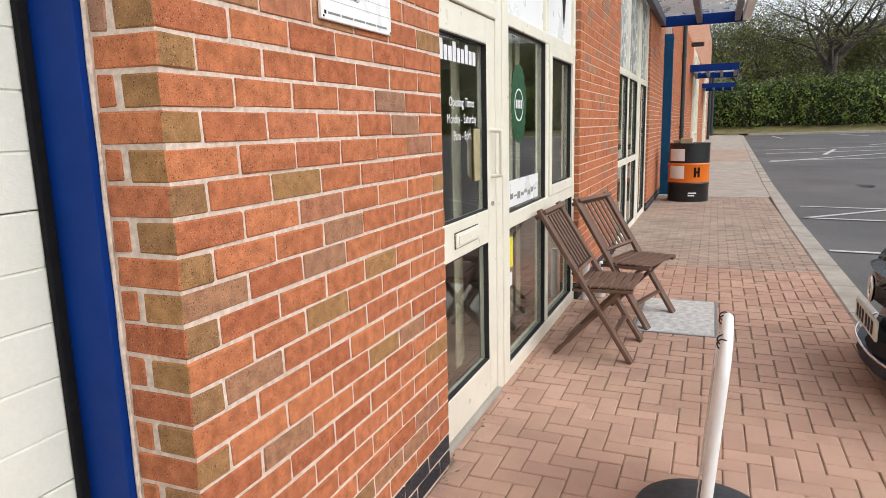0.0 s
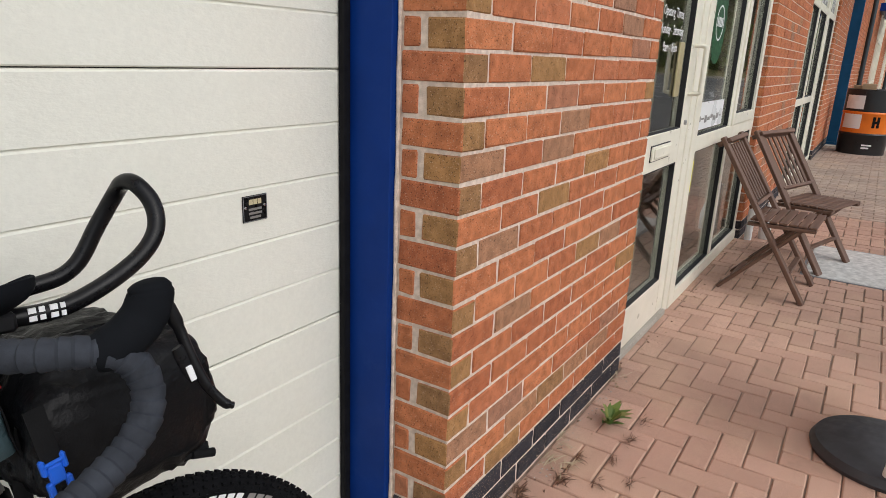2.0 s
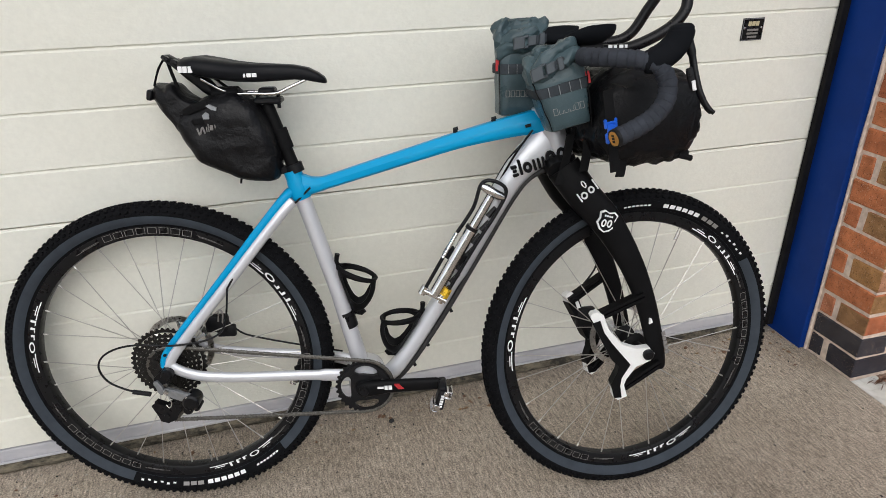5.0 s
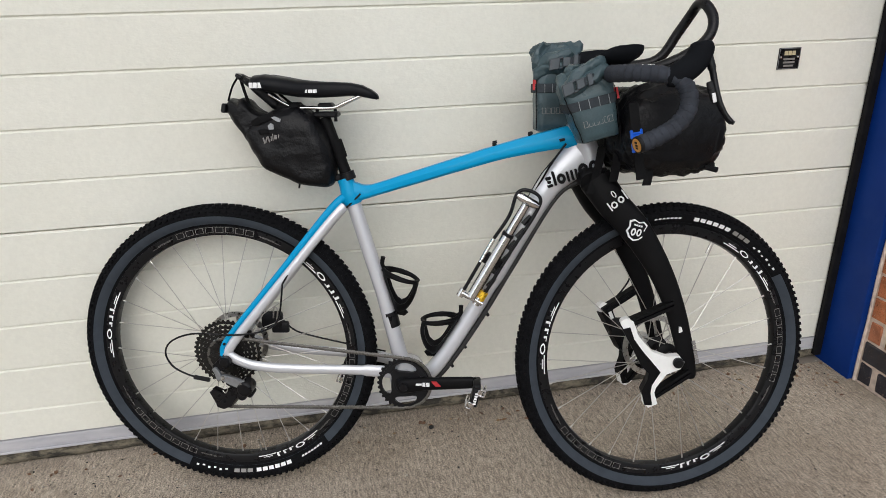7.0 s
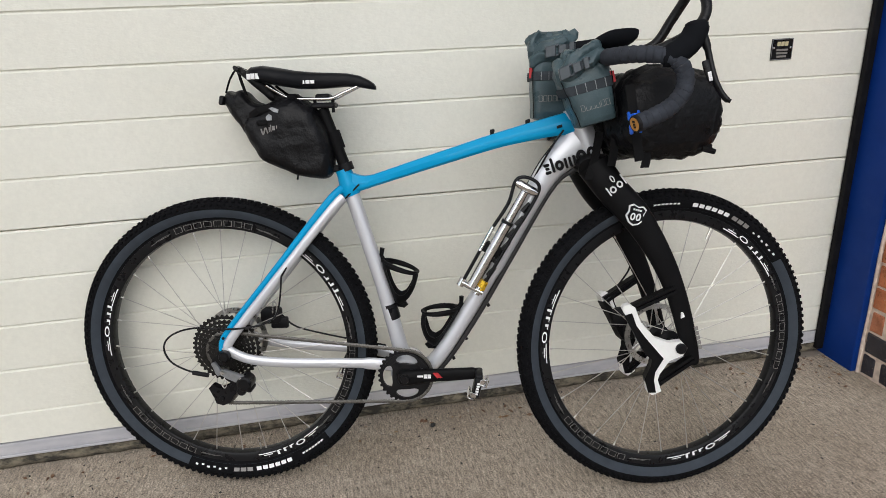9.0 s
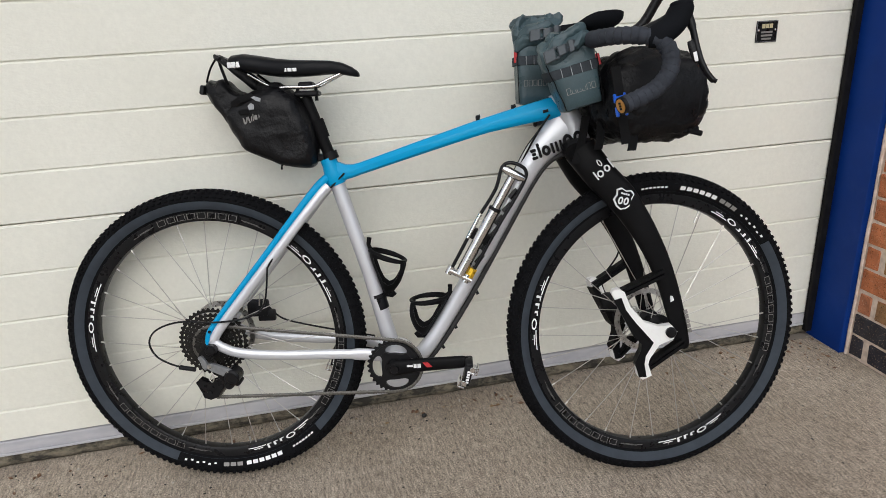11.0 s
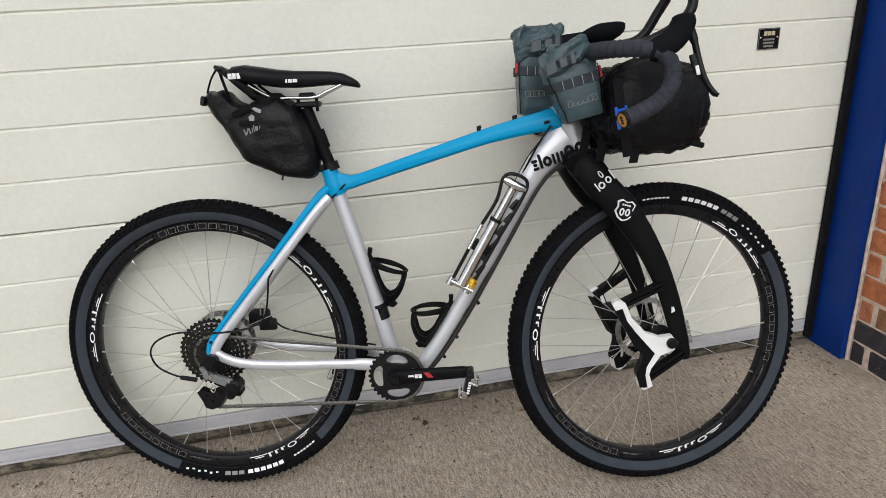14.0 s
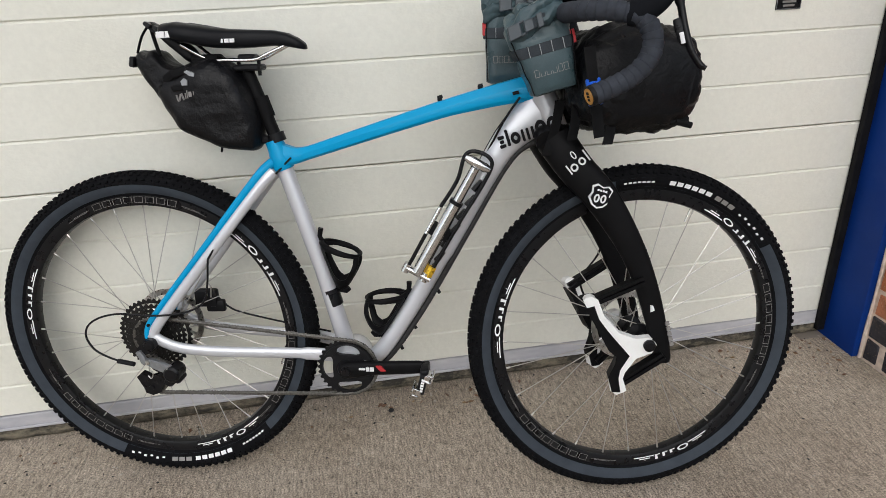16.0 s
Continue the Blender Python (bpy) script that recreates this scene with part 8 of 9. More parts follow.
# near-black green: the hedge's inner shade is put into this colour
M_HEDGECORE = plain("hedge_core_shade", (0.022, 0.034, 0.010), 0.9, 0, 0.5, 3, 0.8, 9)
bank = lambda x, y: max(0.42, ground_height(47, y)) + 0.42
hedge("dense green hedge on the bank beyond the car park", ((51.0, 3.0), (50.1, -17.0)), bank, 3.2, 1.25, 0.28, 0.135, 3)
hedge("green hedge running on along the car park", ((50.1, -17.0), (44.0, -44.0)), bank, 3.1, 1.3, 0.8, 0.30, 4)
hedge("green hedge on the opposite side of the car park", ((44.0, -44.0), (-30.0, -40.0)), lambda x, y: -0.05, 2.6, 1.5, 1.6, 0.5, 5)


# ---- trees ----
def tree(label, at, height, spread, leaf_mat, leaf, per_twig, seed, trunk_r, depth=5, fork=0.22, lean=0.0, kids=3):
    """A tapered trunk with crooked limbs and sparse young leaves."""
    rnd = random.Random(seed)
    t = thing("tree", label, "tree", pose(*at), "trees round the car park")
    wood, leaves = bmesh.new(), bmesh.new()

    def limb(p, d, length, r, level):
        pts, radii = [p], [r]
        n = 5 if level < 3 else 3
        q = p.copy()
        for k in range(n):
            d = (d + Vector((rnd.uniform(-1, 1), rnd.uniform(-1, 1), rnd.uniform(-0.6, 0.8))) * (0.13 if level == 0 else 0.30)).normalized()
            q = q + d * (length / n)
            pts.append(q.copy())
            radii.append(max(0.006, r * (1 - 0.5 * (k + 1) / n)))
        tube(wood, pts, radii, 10 if level == 0 else 6 if level < 3 else 4, caps=False)
        if level >= depth - 1:
            for pt in pts[1:]:
                leaf_quads(leaves, pt, per_twig, leaf * 2.2, leaf, rnd)
        if level < depth:
            m = kids + (1 if level in (0, 1) else 0)
            for k in range(m):
                i = n if k == 0 and level > 0 else rnd.randint(max(1, n // 2) if level else n - 1, n)
                a = 6.283 * (k / m) + rnd.uniform(-0.6, 0.6)
                swing = Vector((math.cos(a), math.sin(a), 0))
                wide = spread * rnd.uniform(0.7, 1.25) * (1.25 if level == 0 else 1.0)
                nd = (d * (1.0 if level else 0.75) + swing * wide + Vector((0, 0, 0.12 if level < 2 else -0.02))).normalized()
                limb(pts[i], nd, length * rnd.uniform(0.58, 0.85) * (1.25 if level == 0 else 1.0), radii[i] * rnd.uniform(0.46, 0.68), level + 1)

    limb(Vector((0, 0, -0.3)), Vector((lean, lean * 0.6, 1)).normalized(), height * fork + 0.3, trunk_r, 0)
    part("trunk", wood, M_BARK, t, soft=60)
    if len(leaves.verts):
        tagged(part("crown", leaves, leaf_mat, t, "thin crown of young leaves"), kind="stuff")
    else:
        leaves.free()
    return t


tree("big spreading oak in early leaf behind the hedge", (54.0, -8.3, 1.2), 19.0, 0.95, M_YOUNGLEAF, 0.085, 1, 12, 0.62, 5, 0.25, 0.0, 4)
tree("spreading bare oak deeper in the wood", (60.5, -3.2, 1.6), 15.0, 0.9, M_YOUNGLEAF, 0.09, 1, 17, 0.4, 6, 0.18, 0.0, 3)
tree("spreading bare oak deeper in the wood", (61.0, -14.5, 1.8), 16.0, 0.9, M_YOUNGLEAF, 0.09, 1, 19, 0.4, 6, 0.18, 0.0, 3)
rt = random.Random(21)
for k in range(22):
    tree("thin leafing tree in the woodland behind the hedge", (57.0 + rt.uniform(0, 14), 5.5 - k * 0.95 + rt.uniform(-0.5, 0.5), 1.2), rt.uniform(8.5, 11.5) - (2.5 if k > 9 else 0), 0.55, M_WOODLEAF if k % 2 else M_YOUNGLEAF, 0.13, 3, 30 + k, 0.10, 4, 0.28)
for k in range(5):
    tree("thin leafing tree in the woodland behind the hedge", (56.0 + rt.uniform(0, 8), -13.5 - k * 3.2, 1.4), rt.uniform(7.0, 10.0), 0.6, M_WOODLEAF, 0.16, 3, 50 + k, 0.15, 4, 0.25)
for k in range(9):
    tree("leafing tree on the opposite side of the car park", (-26 + k * 8.5 + rt.uniform(-2, 2), -45 + rt.uniform(-3, 3), 0), rt.uniform(9, 13), 0.6, M_WOODLEAF, 0.55, 4, 70 + k, 0.2, 3, 0.26)

bm = bmesh.new()
hill = []
for i in range(60):
    a = radians(35 - i * 4.2)
    col_v = []
    for k in range(9):
        r = 66 + k * 9
        z = 1.5 + 2.0 * k + 2.2 * math.sin(i * 0.55) * (k / 8) + 1.0 * math.sin(i * 1.7 + k) * (k / 8) + rt.uniform(-0.5, 0.5)
        if math.cos(a) < 0.75:
            z = z * 0.55 - 2.0
        col_v.append(bm.verts.new((r * math.cos(a), r * math.sin(a), z)))
    hill.append(col_v)
for a, b in zip(hill, hill[1:]):
    for k in range(8):
        bm.faces.new((a[k], b[k], b[k + 1], a[k + 1]))
mm = Mat("wooded_hillside", rough=0.95)
c = mm.mix(mm.grey(mm.noise(0.35, 6, 0.7), 0.35, 0.65), (0.10, 0.11, 0.04), (0.20, 0.19, 0.08))
c = mm.mix(mm.grey(mm.noise(1.6, 5, 0.7), 0.40, 0.60), c, (0.08, 0.068, 0.04))
mm.set_color(c)
mm.bump(mm.noise(1.2, 6, 0.7), 1.0, 0.8)
hillside = part("hillside", bm, mm.m, soft=80)
tagged(hillside, "brown and green wooded hillside in the distance", "hill", kind="structure")


# ---- parked car ----
def loft_y(bm, rings, caps=True):
    """Skin over rings of points."""
    vs = [[bm.verts.new(p) for p in r] for r in rings]
    n = len(vs[0])
    for a, b in zip(vs, vs[1:]):
        for k in range(n):
            bm.faces.new((a[k], a[(k + 1) % n], b[(k + 1) % n], b[k]))
    if caps:
        bm.faces.new(vs[0][::-1])
        bm.faces.new(vs[-1])
    bmesh.ops.recalc_face_normals(bm, faces=bm.faces[:])


def car_ring(y, half, z0, z1, power=4.0):
    zc, hz = (z0 + z1) / 2, (z1 - z0) / 2
    out = []
    for k in range(28):
        a = 2 * math.pi * k / 28
        c, s = math.cos(a), math.sin(a)
        out.append((half * math.copysign(abs(c) ** (2 / power), c), y - 0.22 * (abs(math.copysign(abs(c) ** (2 / power), c)) ** 2.5) * max(0, 1 + y / 0.9), zc + hz * math.copysign(abs(s) ** (2 / power), s)))
    return out


M_CARBLACK = plain("black_car_paint", (0.005, 0.005, 0.006), 0.12, 0, 0.1, 3, spec=0.45)
M_CHROME = plain("chrome", (0.75, 0.76, 0.78), 0.10, 1.0, 0.05, 9)
M_CARGLASS = plain("dark_car_glass", (0.010, 0.012, 0.013), 0.04, 0, 0.1, 3)
M_PLATE = plain("white_number_plate", (0.62, 0.60, 0.52), 0.35, 0, 0.04, 9)
M_LIP = plain("scuffed_blue_black_lip", (0.012, 0.016, 0.036), 0.45, 0, 0.3, 12)
car = thing("parked_car", "shiny black hatchback parked nose-in at the kerb", "car", pose(3.10, -1.86, -0.07))
bm = bmesh.new()
loft_y(bm, [car_ring(0.0, 0.70, 0.24, 0.62), car_ring(-0.06, 0.78, 0.20, 0.72), car_ring(-0.25, 0.84, 0.20, 0.80), car_ring(-0.8, 0.87, 0.20, 0.90), car_ring(-1.2, 0.87, 0.20, 0.96), car_ring(-2.6, 0.87, 0.20, 0.98), car_ring(-3.6, 0.86, 0.22, 0.98), car_ring(-3.95, 0.80, 0.28, 0.92)])
part("body", bm, M_CARBLACK, car, "", 50)
bm = bmesh.new()
loft_y(bm, [car_ring(-1.1, 0.76, 0.90, 0.98), car_ring(-1.75, 0.66, 0.92, 1.40), car_ring(-2.4, 0.62, 0.92, 1.47), car_ring(-3.3, 0.60, 0.92, 1.42), car_ring(-3.85, 0.66, 0.90, 1.02)])
part("cabin_glass", bm, M_CARGLASS, car, "dark windows and screen", 50)
bm = bmesh.new()
loft_y(bm, [car_ring(-1.72, 0.60, 1.36, 1.42), car_ring(-2.4, 0.60, 1.42, 1.49), car_ring(-3.35, 0.58, 1.38, 1.44)])
part("roof", bm, M_CARBLACK, car, "", 50)
bm = bmesh.new()
loft_y(bm, [car_ring(0.02, 0.60, 0.55, 0.70, 3.0), car_ring(-0.10, 0.66, 0.54, 0.72, 3.0)])
part("upper_grille", bm, M_GLOSSBLACK, car, "gloss black upper grille", 50)
bm = bmesh.new()
loft_y(bm, [car_ring(0.045, 0.66, 0.20, 0.27, 3.0), car_ring(-0.05, 0.80, 0.17, 0.27, 3.0), car_ring(-0.3, 0.85, 0.17, 0.26, 3.0)])
part("bumper_lip", bm, M_LIP, car, "scuffed bumper lip", 50)
bm = bmesh.new()
loft_y(bm, [car_ring(0.02, 0.45, 0.27, 0.36, 3.0), car_ring(-0.05, 0.5, 0.27, 0.36, 3.0)])
part("lower_grille", bm, M_RUBBER, car, "black lower grille", 50)
bm = bmesh.new()
tube(bm, [(-0.70 + 0.1 * k, 0.05 - 0.22 * abs((-0.70 + 0.1 * k) / 0.72) ** 2.5, 0.285) for k in range(15)], 0.008, 8)
part("chrome_strip", bm, M_CHROME, car, "thin chrome strip", 50)
plate_ob = part("number_plate", boxes((-0.26, 0.26, 0.028, 0.042, 0.375, 0.486), bevel=0.003), M_PLATE, car, "white number plate with plain bars")
for k, x in enumerate((-0.20, -0.13, -0.06, 0.03, 0.10, 0.17)):
    part("plate_mark", boxes((x, x + 0.042, 0.043, 0.0445, 0.395, 0.468)), M_RUBBER, plate_ob)
bm = bmesh.new()
lathe(bm, [(0.062 + 0.012 * math.cos(a), 0.012 * math.sin(a)) for a in [k * math.pi / 4 for k in range(8)]], "y", 24, Matrix.Translation((0, 0.026, 0.600)) @ Matrix.Diagonal((0.6, 1, 1.0, 1)), True)
part("badge_ring", bm, M_CHROME, car, "plain chrome oval badge", 50)
for s in (-1, 1):
    bm = bmesh.new()
    loft_y(bm, [[(s * 0.66 + 0.13 * math.cos(a), -0.10 - 0.16 * (0.5 + 0.5 * s * math.cos(a)), 0.655 + 0.07 * math.sin(a)) for a in [k * math.pi / 8 for k in range(16)]], [(s * 0.68 + 0.12 * math.cos(a), -0.30 - 0.22 * (0.5 + 0.5 * s * math.cos(a)), 0.68 + 0.07 * math.sin(a)) for a in [k * math.pi / 8 for k in range(16)]]])
    part("headlight", bm, M_CARGLASS, car, "dark glazed headlight", 50)
    part("wing_mirror", boxes((s * 0.95 - 0.09, s * 0.95 + 0.09, -1.45, -1.35, 0.95, 1.08), bevel=0.03), M_CARBLACK, car)
    for y in (-0.78, -3.25):
        bm = bmesh.new()
        lathe(bm, [(0.19, -0.1), (0.29, -0.1), (0.305, -0.07), (0.305, 0.07), (0.29, 0.1), (0.19, 0.1)], "x", 32, Matrix.Translation((s * 0.78, y, 0.305)), True)
        wheel_ob = part("wheel", bm, M_RUBBER, car, "", 40)
        bm = bmesh.new()
        lathe(bm, [(0.0, -0.09), (0.188, -0.09), (0.188, 0.09), (0.0, 0.09)], "x", 24, Matrix.Translation((s * 0.78, y, 0.305)))
        part("wheel_rim", bm, M_GREYALLOY, wheel_ob, "grey alloy rim", 40)


# ---- weeds, litter and dust ----
M_WITHERED = leaf_material("withered_leaf", [(0.0, (0.07, 0.032, 0.018)), (0.6, (0.13, 0.06, 0.032)), (1.0, (0.19, 0.10, 0.05))])
M_STRAW = leaf_material("straw", [(0.0, (0.42, 0.33, 0.2)), (1.0, (0.6, 0.5, 0.34))])


def weed(label, at, n, size, seed, mat=None, group="", rise=1.0):
    r = random.Random(seed)
    w = thing("weed", label, "weed", pose(*at), group)
    bm = bmesh.new()
    dry = rise < 1
    for k in range(n * (2 if dry else 1)):
        a = r.uniform(0, 6.28)
        d = Vector((math.cos(a), math.sin(a) * 0.7 - 0.3, 0))
        up = r.uniform(0.3, 1.0) * rise
        L = size * r.uniform(0.5, 1.2)
        wd = L * (r.uniform(0.02, 0.05) if dry else r.uniform(0.10, 0.20))
        s = Vector((-d.y, d.x, 0)).normalized() * wd
        p0 = Vector((r.gauss(0, size * 0.35), r.gauss(0, size * 0.2), 0.002)) if dry else Vector((0, 0, 0.002))
        p1, p2 = p0 + d * L * 0.45 + Vector((0, 0, up * L * 0.6)), p0 + d * L * 0.95 + Vector((0, 0, up * L * 0.75))
        v = [bm.verts.new(q) for q in (p0 - s * 0.4, p0 + s * 0.4, p1 + s, p1 - s)]
        t = bm.verts.new(p2)
        bm.faces.new(v)
        bm.faces.new((v[3], v[2], t))
    part("blade_tuft", bm, mat or M_WEED, w)


weed("green weed growing in a paving joint", (0.99, -0.12, 0), 30, 0.085, 1)
for k, (x, y, n, size) in enumerate(((0.36, -0.05, 16, 0.055), (0.41, -0.025, 14, 0.05), (0.25, -0.07, 12, 0.05), (0.55, -0.11, 18, 0.06), (0.69, -0.11, 12, 0.05), (0.75, -0.22, 10, 0.045), (1.08, -0.22, 10, 0.045), (0.91, -0.22, 12, 0.05), (0.67, -0.31, 10, 0.045), (0.40, -0.21, 12, 0.05), (0.60, -0.22, 10, 0.04), (0.34, -0.13, 12, 0.05), (0.17, -0.02, 14, 0.06), (0.10, -0.03, 14, 0.05))):
    weed("withered brown weed in a paving joint", (x, y, 0), n, size, 20 + k, M_WITHERED, "withered weeds in the joints", 0.25)
for k, (x, y) in enumerate(((0.76, -0.022), (0.61, -0.03), (0.61, -0.10), (1.40, -0.02))):
    weed("tuft of dry straw coloured grass", (x, y, 0), 9, 0.06, 50 + k, M_STRAW, "dry grass tufts", 0.5)
tagged(part("pebble", boxes((-0.007, 0.007, -0.006, 0.006, 0.0, 0.010), bevel=0.003), M_RUBBER, None, "", 40, pose(-1.38, 0.232, 0, 0, 0, 25)), "small black pebble on the concrete", "stone")


def scatter(name, label, mat, spots, seed, size):
    """Loose bits that lie on the ground."""
    r = random.Random(seed)
    bm = bmesh.new()
    for x0, x1, y0, y1, n in spots:
        for _ in range(n):
            x, y = r.uniform(x0, x1), y1 - (y1 - y0) * abs(r.gauss(0, 0.45))
            if y < y0 - 0.2:
                continue
            s = size * r.uniform(0.35, 1.3)
            a = r.uniform(0, 6.28)
            d = Vector((math.cos(a), math.sin(a), 0)) * s
            e = Vector((-d.y, d.x, 0)) * r.uniform(0.2, 0.6)
            z = Vector((x, y, 0.0025))
            up = Vector((0, 0, s * r.uniform(0.1, 0.5)))
            top = [bm.verts.new(z + q) for q in (d, e + up, -d, -e + up * 0.5)]
            low = [bm.verts.new(z + q * 0.9 - Vector((0, 0, 0.002))) for q in (d, e, -d, -e)]
            bm.faces.new(top)
            for k in range(4):
                bm.faces.new((top[k], low[k], low[(k + 1) % 4], top[(k + 1) % 4]))
    ob = part(name, bm, mat)
    tagged(ob, label, "litter", kind="stuff")


scatter("dry_leaves", "dry brown leaf bits along the wall foot", M_DRY, ((0.05, 1.45, -0.12, -0.012, 55), (1.5, 4.3, -0.1, 0.02, 40), (-3.2, 0.0, 0.16, 0.305, 60), (-0.4, 0.0, 0.12, 0.30, 40), (6.0, 12.0, -0.2, -0.02, 30)), 6, 0.0075)
scatter("grit", "pale grit and crumbs of mortar on the concrete", M_KERB, ((-0.35, -0.02, 0.0, 0.31, 160), (-3.4, 0.0, 0.05, 0.31, 260), (-3.4, 0.0, -1.0, 0.2, 160), (0.0, 1.4, -0.1, -0.01, 90)), 7, 0.0035)
scatter("dark_grit", "dark specks of dirt on the concrete", M_RUBBER, ((-3.4, 0.0, -0.1, 0.31, 200), (-3.4, 0.0, -1.2, 0.0, 140)), 9, 0.0032)


# ---- pieces of the walls and pavements ----
def brick_mesh(name, w, d, h, mat, seed):
    rnd = random.Random(seed)
    bm = bmesh.new()
    box(bm, 0, w, 0, d, 0, h, bevel=0.0032)
    for v in bm.verts:
        v.co += Vector((rnd.uniform(-1, 1), rnd.uniform(-0.7, 0.7), rnd.uniform(-1, 1))) * 0.0019
    me = mesh_of(name, bm, mat)
    if isinstance(mat, (list, tuple)):
        for f in me.polygons:
            small = abs(f.normal.x) > 0.7 if w > d else abs(f.normal.y) > 0.7
            f.material_index = 1 if small else 0
    return me


BRICKS = {}


def brick(parent, x, y, z, w, d, mat, key, rnd, h=0.065):
    kind = (round(w, 3), round(d, 3), key, rnd.randrange(5))
    if kind not in BRICKS:
        BRICKS[kind] = brick_mesh("brick", w, d, h, mat, hash((kind[0], kind[1], kind[3])) % 1000)
    ob = new("brick", BRICKS[kind])
    ob.parent = parent
    ob.location = (x, y + rnd.uniform(-0.0015, 0.0015), z + rnd.uniform(-0.001, 0.001))
    ob.rotation_euler = (rnd.uniform(-0.004, 0.004), rnd.uniform(-0.006, 0.006), rnd.uniform(-0.004, 0.004))
    return ob


rnd = random.Random(4)
rest = bmesh.new()
END = 1.4525
for course in range(52):
    z = course * 0.075 + 0.005
    dark = course < 2
    header = course % 2 == 1
    runs = []
    if header:
        runs.append((0.0, 0.1025, 0.172, "corner"))
        x = 0.1125
        while x < END - 0.02:
            runs.append((x, min(x + 0.215, END), 0.1025, "face"))
            x += 0.225
    else:
        runs.append((0.0, 0.215, 0.1025, "corner"))
        runs.append((0.0, 0.1025, 0.0, "bat"))
        x = 0.225
        while x < END - 0.02:
            runs.append((x, min(x + 0.215, END), 0.1025, "face"))
            x += 0.225
    for x0, x1, d, what in runs:
        y = 0.0
        if what == "bat":
            y, d = 0.124, 0.046
        if course < 30:
            brown = (what == "corner" and (not header or False)) or (what == "face" and rnd.random() < 0.07)
            if dark:
                m, key = M_DARK, "dark"
            elif brown:
                m, key = M_BROWN, "brown"
            else:
                m, key = M_BRICK, "red"
            if what == "corner" and not dark:
                brick(wall_1, x0, y, z, x1 - x0, d, (M_BRICK, M_BROWN), "corner", rnd)
            else:
                brick(wall_1, x0, y, z, x1 - x0, d, m, key, rnd)
        else:
            box(rest, x0, x1, y, y + d, z, z + 0.065, bevel=0.003)
part("brickwork", rest, M_BRICK_FAR, wall_1)

# bricks of the farther piers
rest, low = bmesh.new(), bmesh.new()
for a, b in ((4.382, 6.704), (10.356, 13.44)):
    for course in range(52 if a < 9 else 46):
        z = course * 0.075 + 0.005
        x = a - (0.1125 if course % 2 else 0.0)
        while x < b - 0.02:
            x0, x1 = max(a, x), min(x + 0.215, b)
            if x1 - x0 > 0.03:
                j = random.uniform(-0.0015, 0.0015)
                vs = [(x0, 0.0 + j, z), (x1, 0.0 + j, z), (x1, 0.0 + j, z + 0.065), (x0, 0.0 + j, z + 0.065)]
                bk = [(p[0] + (-0.003 if p[0] == x0 else 0.003), 0.012, p[2] + (-0.003 if p[2] == z else 0.003)) for p in vs]
                t = low if course < 2 else rest
                f = [t.verts.new(p) for p in vs]
                g = [t.verts.new(p) for p in bk]
                t.faces.new(f)
                for k in range(4):
                    t.faces.new((f[(k + 1) % 4], f[k], g[k], g[(k + 1) % 4]))
            x += 0.225
        # the bricks of the pier's side towards the shopfront
        t = low if course < 2 else rest
        f = [t.verts.new(p) for p in ((a - 0.0005, 0.1, z), (a - 0.0005, 0.003, z), (a - 0.0005, 0.003, z + 0.065), (a - 0.0005, 0.1, z + 0.065))]
        t.faces.new(f)
part("brickwork", rest, M_BRICK_FAR, wall_2)
part("brickwork", low, M_DARK_FAR, wall_2, "dark blue engineering brick base")

# paving blocks in herringbone
PAVERS = {}


def paver_mesh(w, d, seed):
    r = random.Random(seed)
    bm = bmesh.new()
    box(bm, 0, w, 0, d, -0.05, 0, bevel=0.004)
    for v in bm.verts:
        v.co += Vector((r.uniform(-1, 1), r.uniform(-1, 1), r.uniform(-0.5, 0.5))) * 0.0012
    return mesh_of("paving_block", bm, M_PAVER)


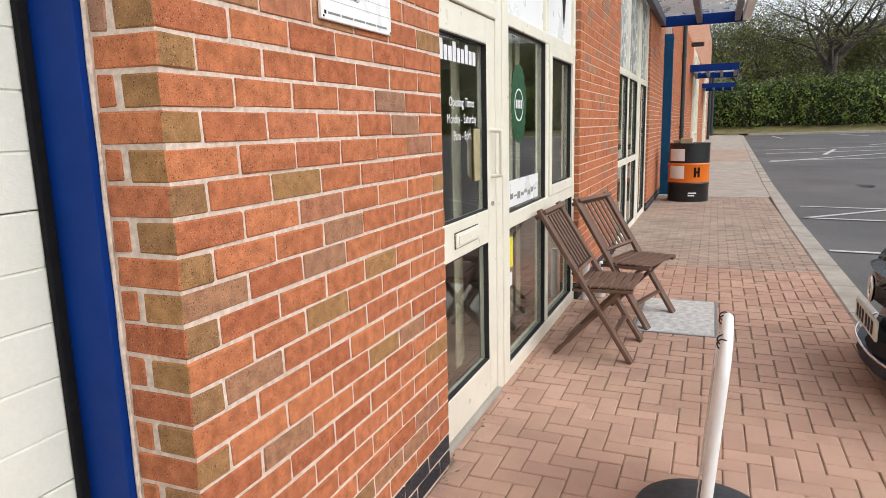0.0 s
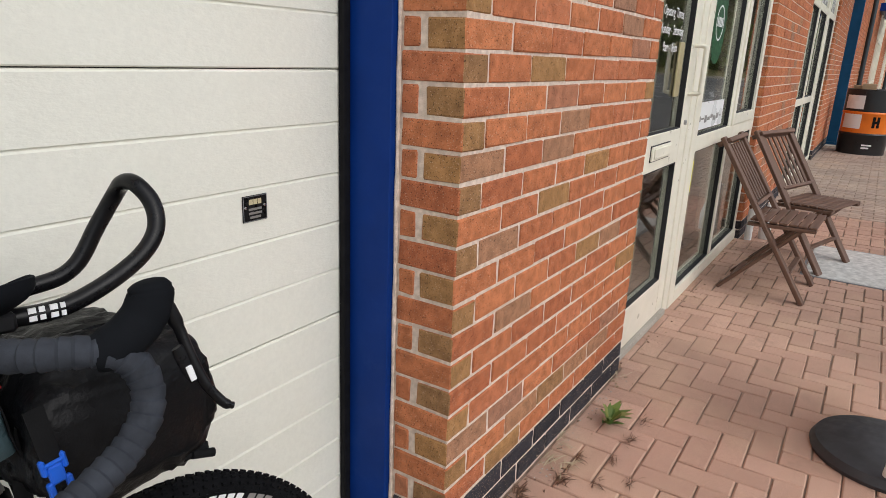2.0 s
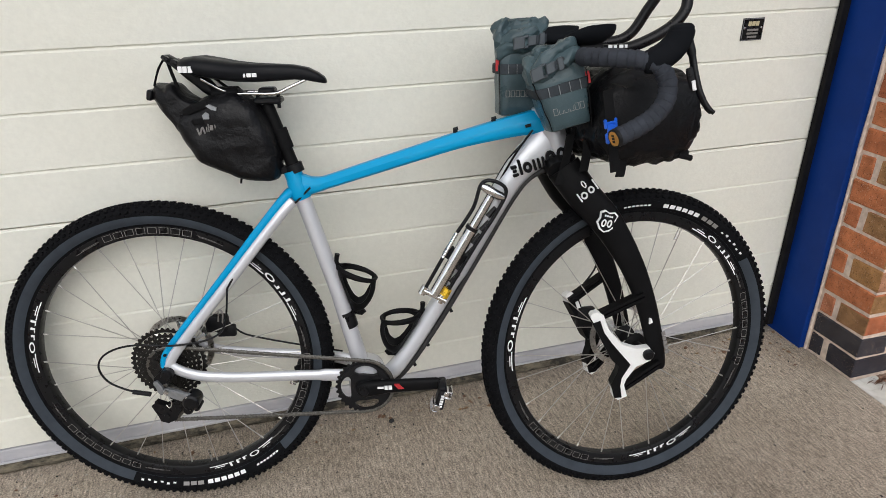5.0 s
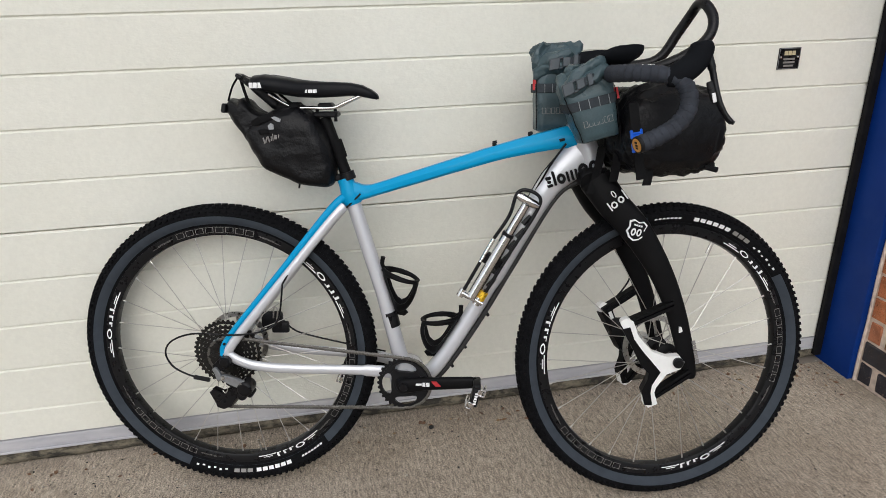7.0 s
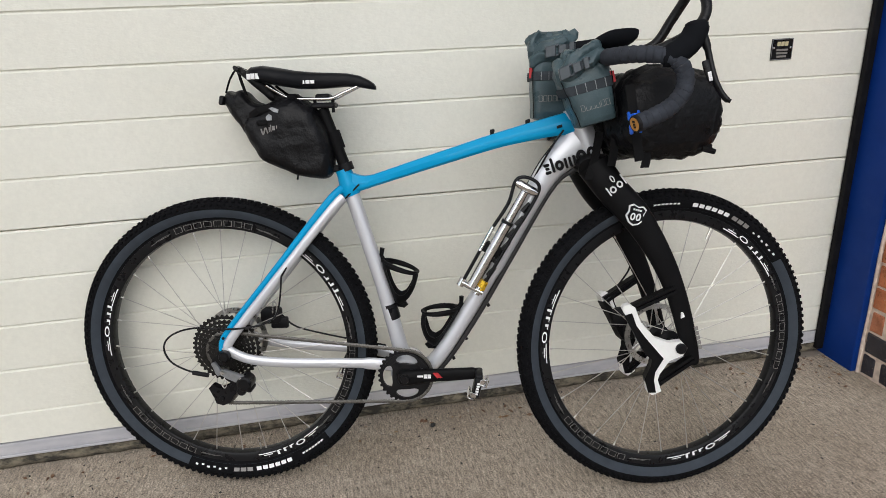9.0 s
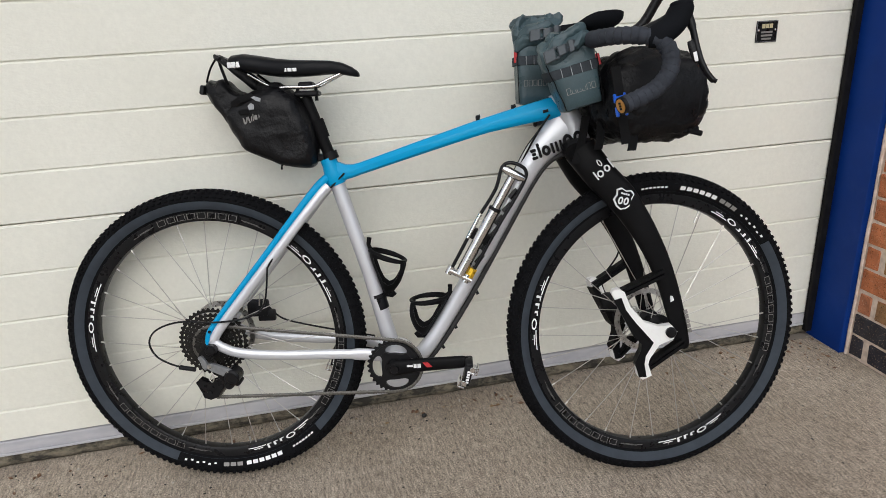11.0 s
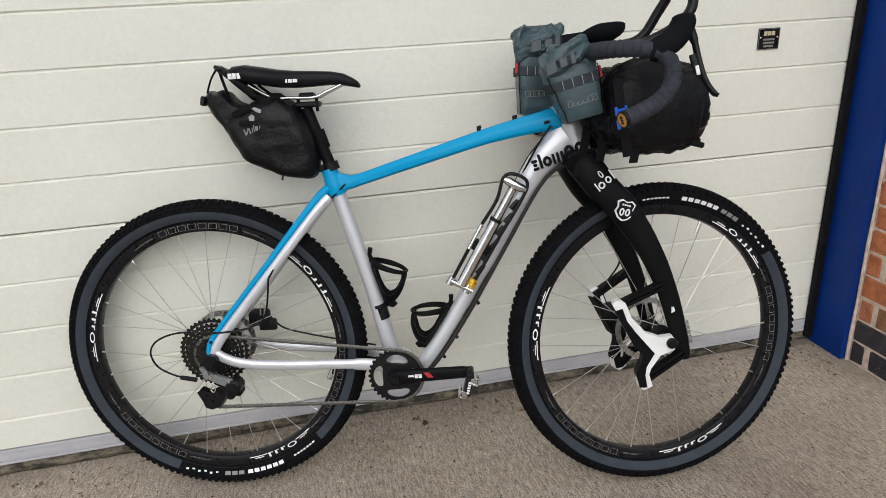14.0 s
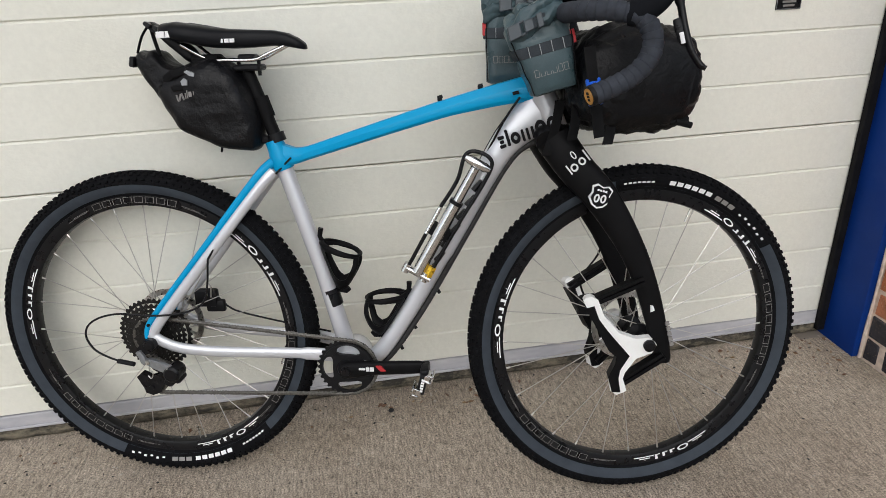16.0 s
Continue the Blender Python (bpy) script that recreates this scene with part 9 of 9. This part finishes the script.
rnd = random.Random(11)
count = 0
rest = bmesh.new()
U = 0.1
for i in range(-2, 62):
    for j in range(-22, 2):
        k = (i + j) % 4
        if k == 0:
            x0, x1, y0, y1 = i * U, (i + 2) * U, j * U, (j + 1) * U
        elif k == 2:
            x0, x1, y0, y1 = i * U, (i + 1) * U, j * U, (j + 2) * U
        else:
            continue
        x0, x1 = max(x0, 0.1), min(x1, 6.0)
        y0, y1 = max(y0, -2.0), min(y1, 0.055 if x0 > 1.46 else -0.004)
        if x1 - x0 < 0.03 or y1 - y0 < 0.03:
            continue
        g = 0.003
        lift = rnd.uniform(-0.0022, 0.0012)
        if x1 < 2.55 and count < 300 and not (x0 < 0.9 and y1 < -1.3):
            key = (round(x1 - x0, 3), round(y1 - y0, 3), rnd.randrange(4))
            if key not in PAVERS:
                PAVERS[key] = paver_mesh(key[0] - 2 * g, key[1] - 2 * g, key[2] + 7)
            ob = new("paving_block", PAVERS[key])
            ob.parent = paving
            ob.location = (x0 + g, y0 + g, lift)
            ob.rotation_euler = (rnd.uniform(-0.006, 0.006), rnd.uniform(-0.006, 0.006), rnd.uniform(-0.008, 0.008))
            count += 1
        else:
            f = [rest.verts.new(p) for p in ((x0 + g + 0.003, y0 + g + 0.003, lift), (x1 - g - 0.003, y0 + g + 0.003, lift), (x1 - g - 0.003, y1 - g - 0.003, lift), (x0 + g + 0.003, y1 - g - 0.003, lift))]
            b = [rest.verts.new(p) for p in ((x0 + g, y0 + g, lift - 0.012), (x1 - g, y0 + g, lift - 0.012), (x1 - g, y1 - g, lift - 0.012), (x0 + g, y1 - g, lift - 0.012))]
            rest.faces.new(f)
            for n in range(4):
                rest.faces.new((f[(n + 1) % 4], f[n], b[n], b[(n + 1) % 4]))
tagged(part("block_field", rest, M_PAVER_FAR, paving), kind="stuff")
rest = bmesh.new()
row = 0
x = 6.02
while x < 12.88:
    y = -2.0 - (0.1 if row % 2 else 0.0)
    while y < 0.05:
        y0, y1, g = max(y, -2.0), min(y + 0.2, 0.05), 0.004
        if y1 - y0 > 0.03:
            lift = rnd.uniform(-0.002, 0.001)
            f = [rest.verts.new(p) for p in ((x + g + 0.003, y0 + g + 0.003, lift), (x + 0.097 - g, y0 + g + 0.003, lift), (x + 0.097 - g, y1 - g - 0.003, lift), (x + g + 0.003, y1 - g - 0.003, lift))]
            b = [rest.verts.new(p) for p in ((x + g, y0 + g, lift - 0.012), (x + 0.1 - g, y0 + g, lift - 0.012), (x + 0.1 - g, y1 - g, lift - 0.012), (x + g, y1 - g, lift - 0.012))]
            rest.faces.new(f)
            for n in range(4):
                rest.faces.new((f[(n + 1) % 4], f[n], b[n], b[(n + 1) % 4]))
        y += 0.2
    row += 1
    x += 0.1
tagged(part("block_field", rest, M_PAVER_GREY, paving, "worn greyish block paving"), kind="stuff")
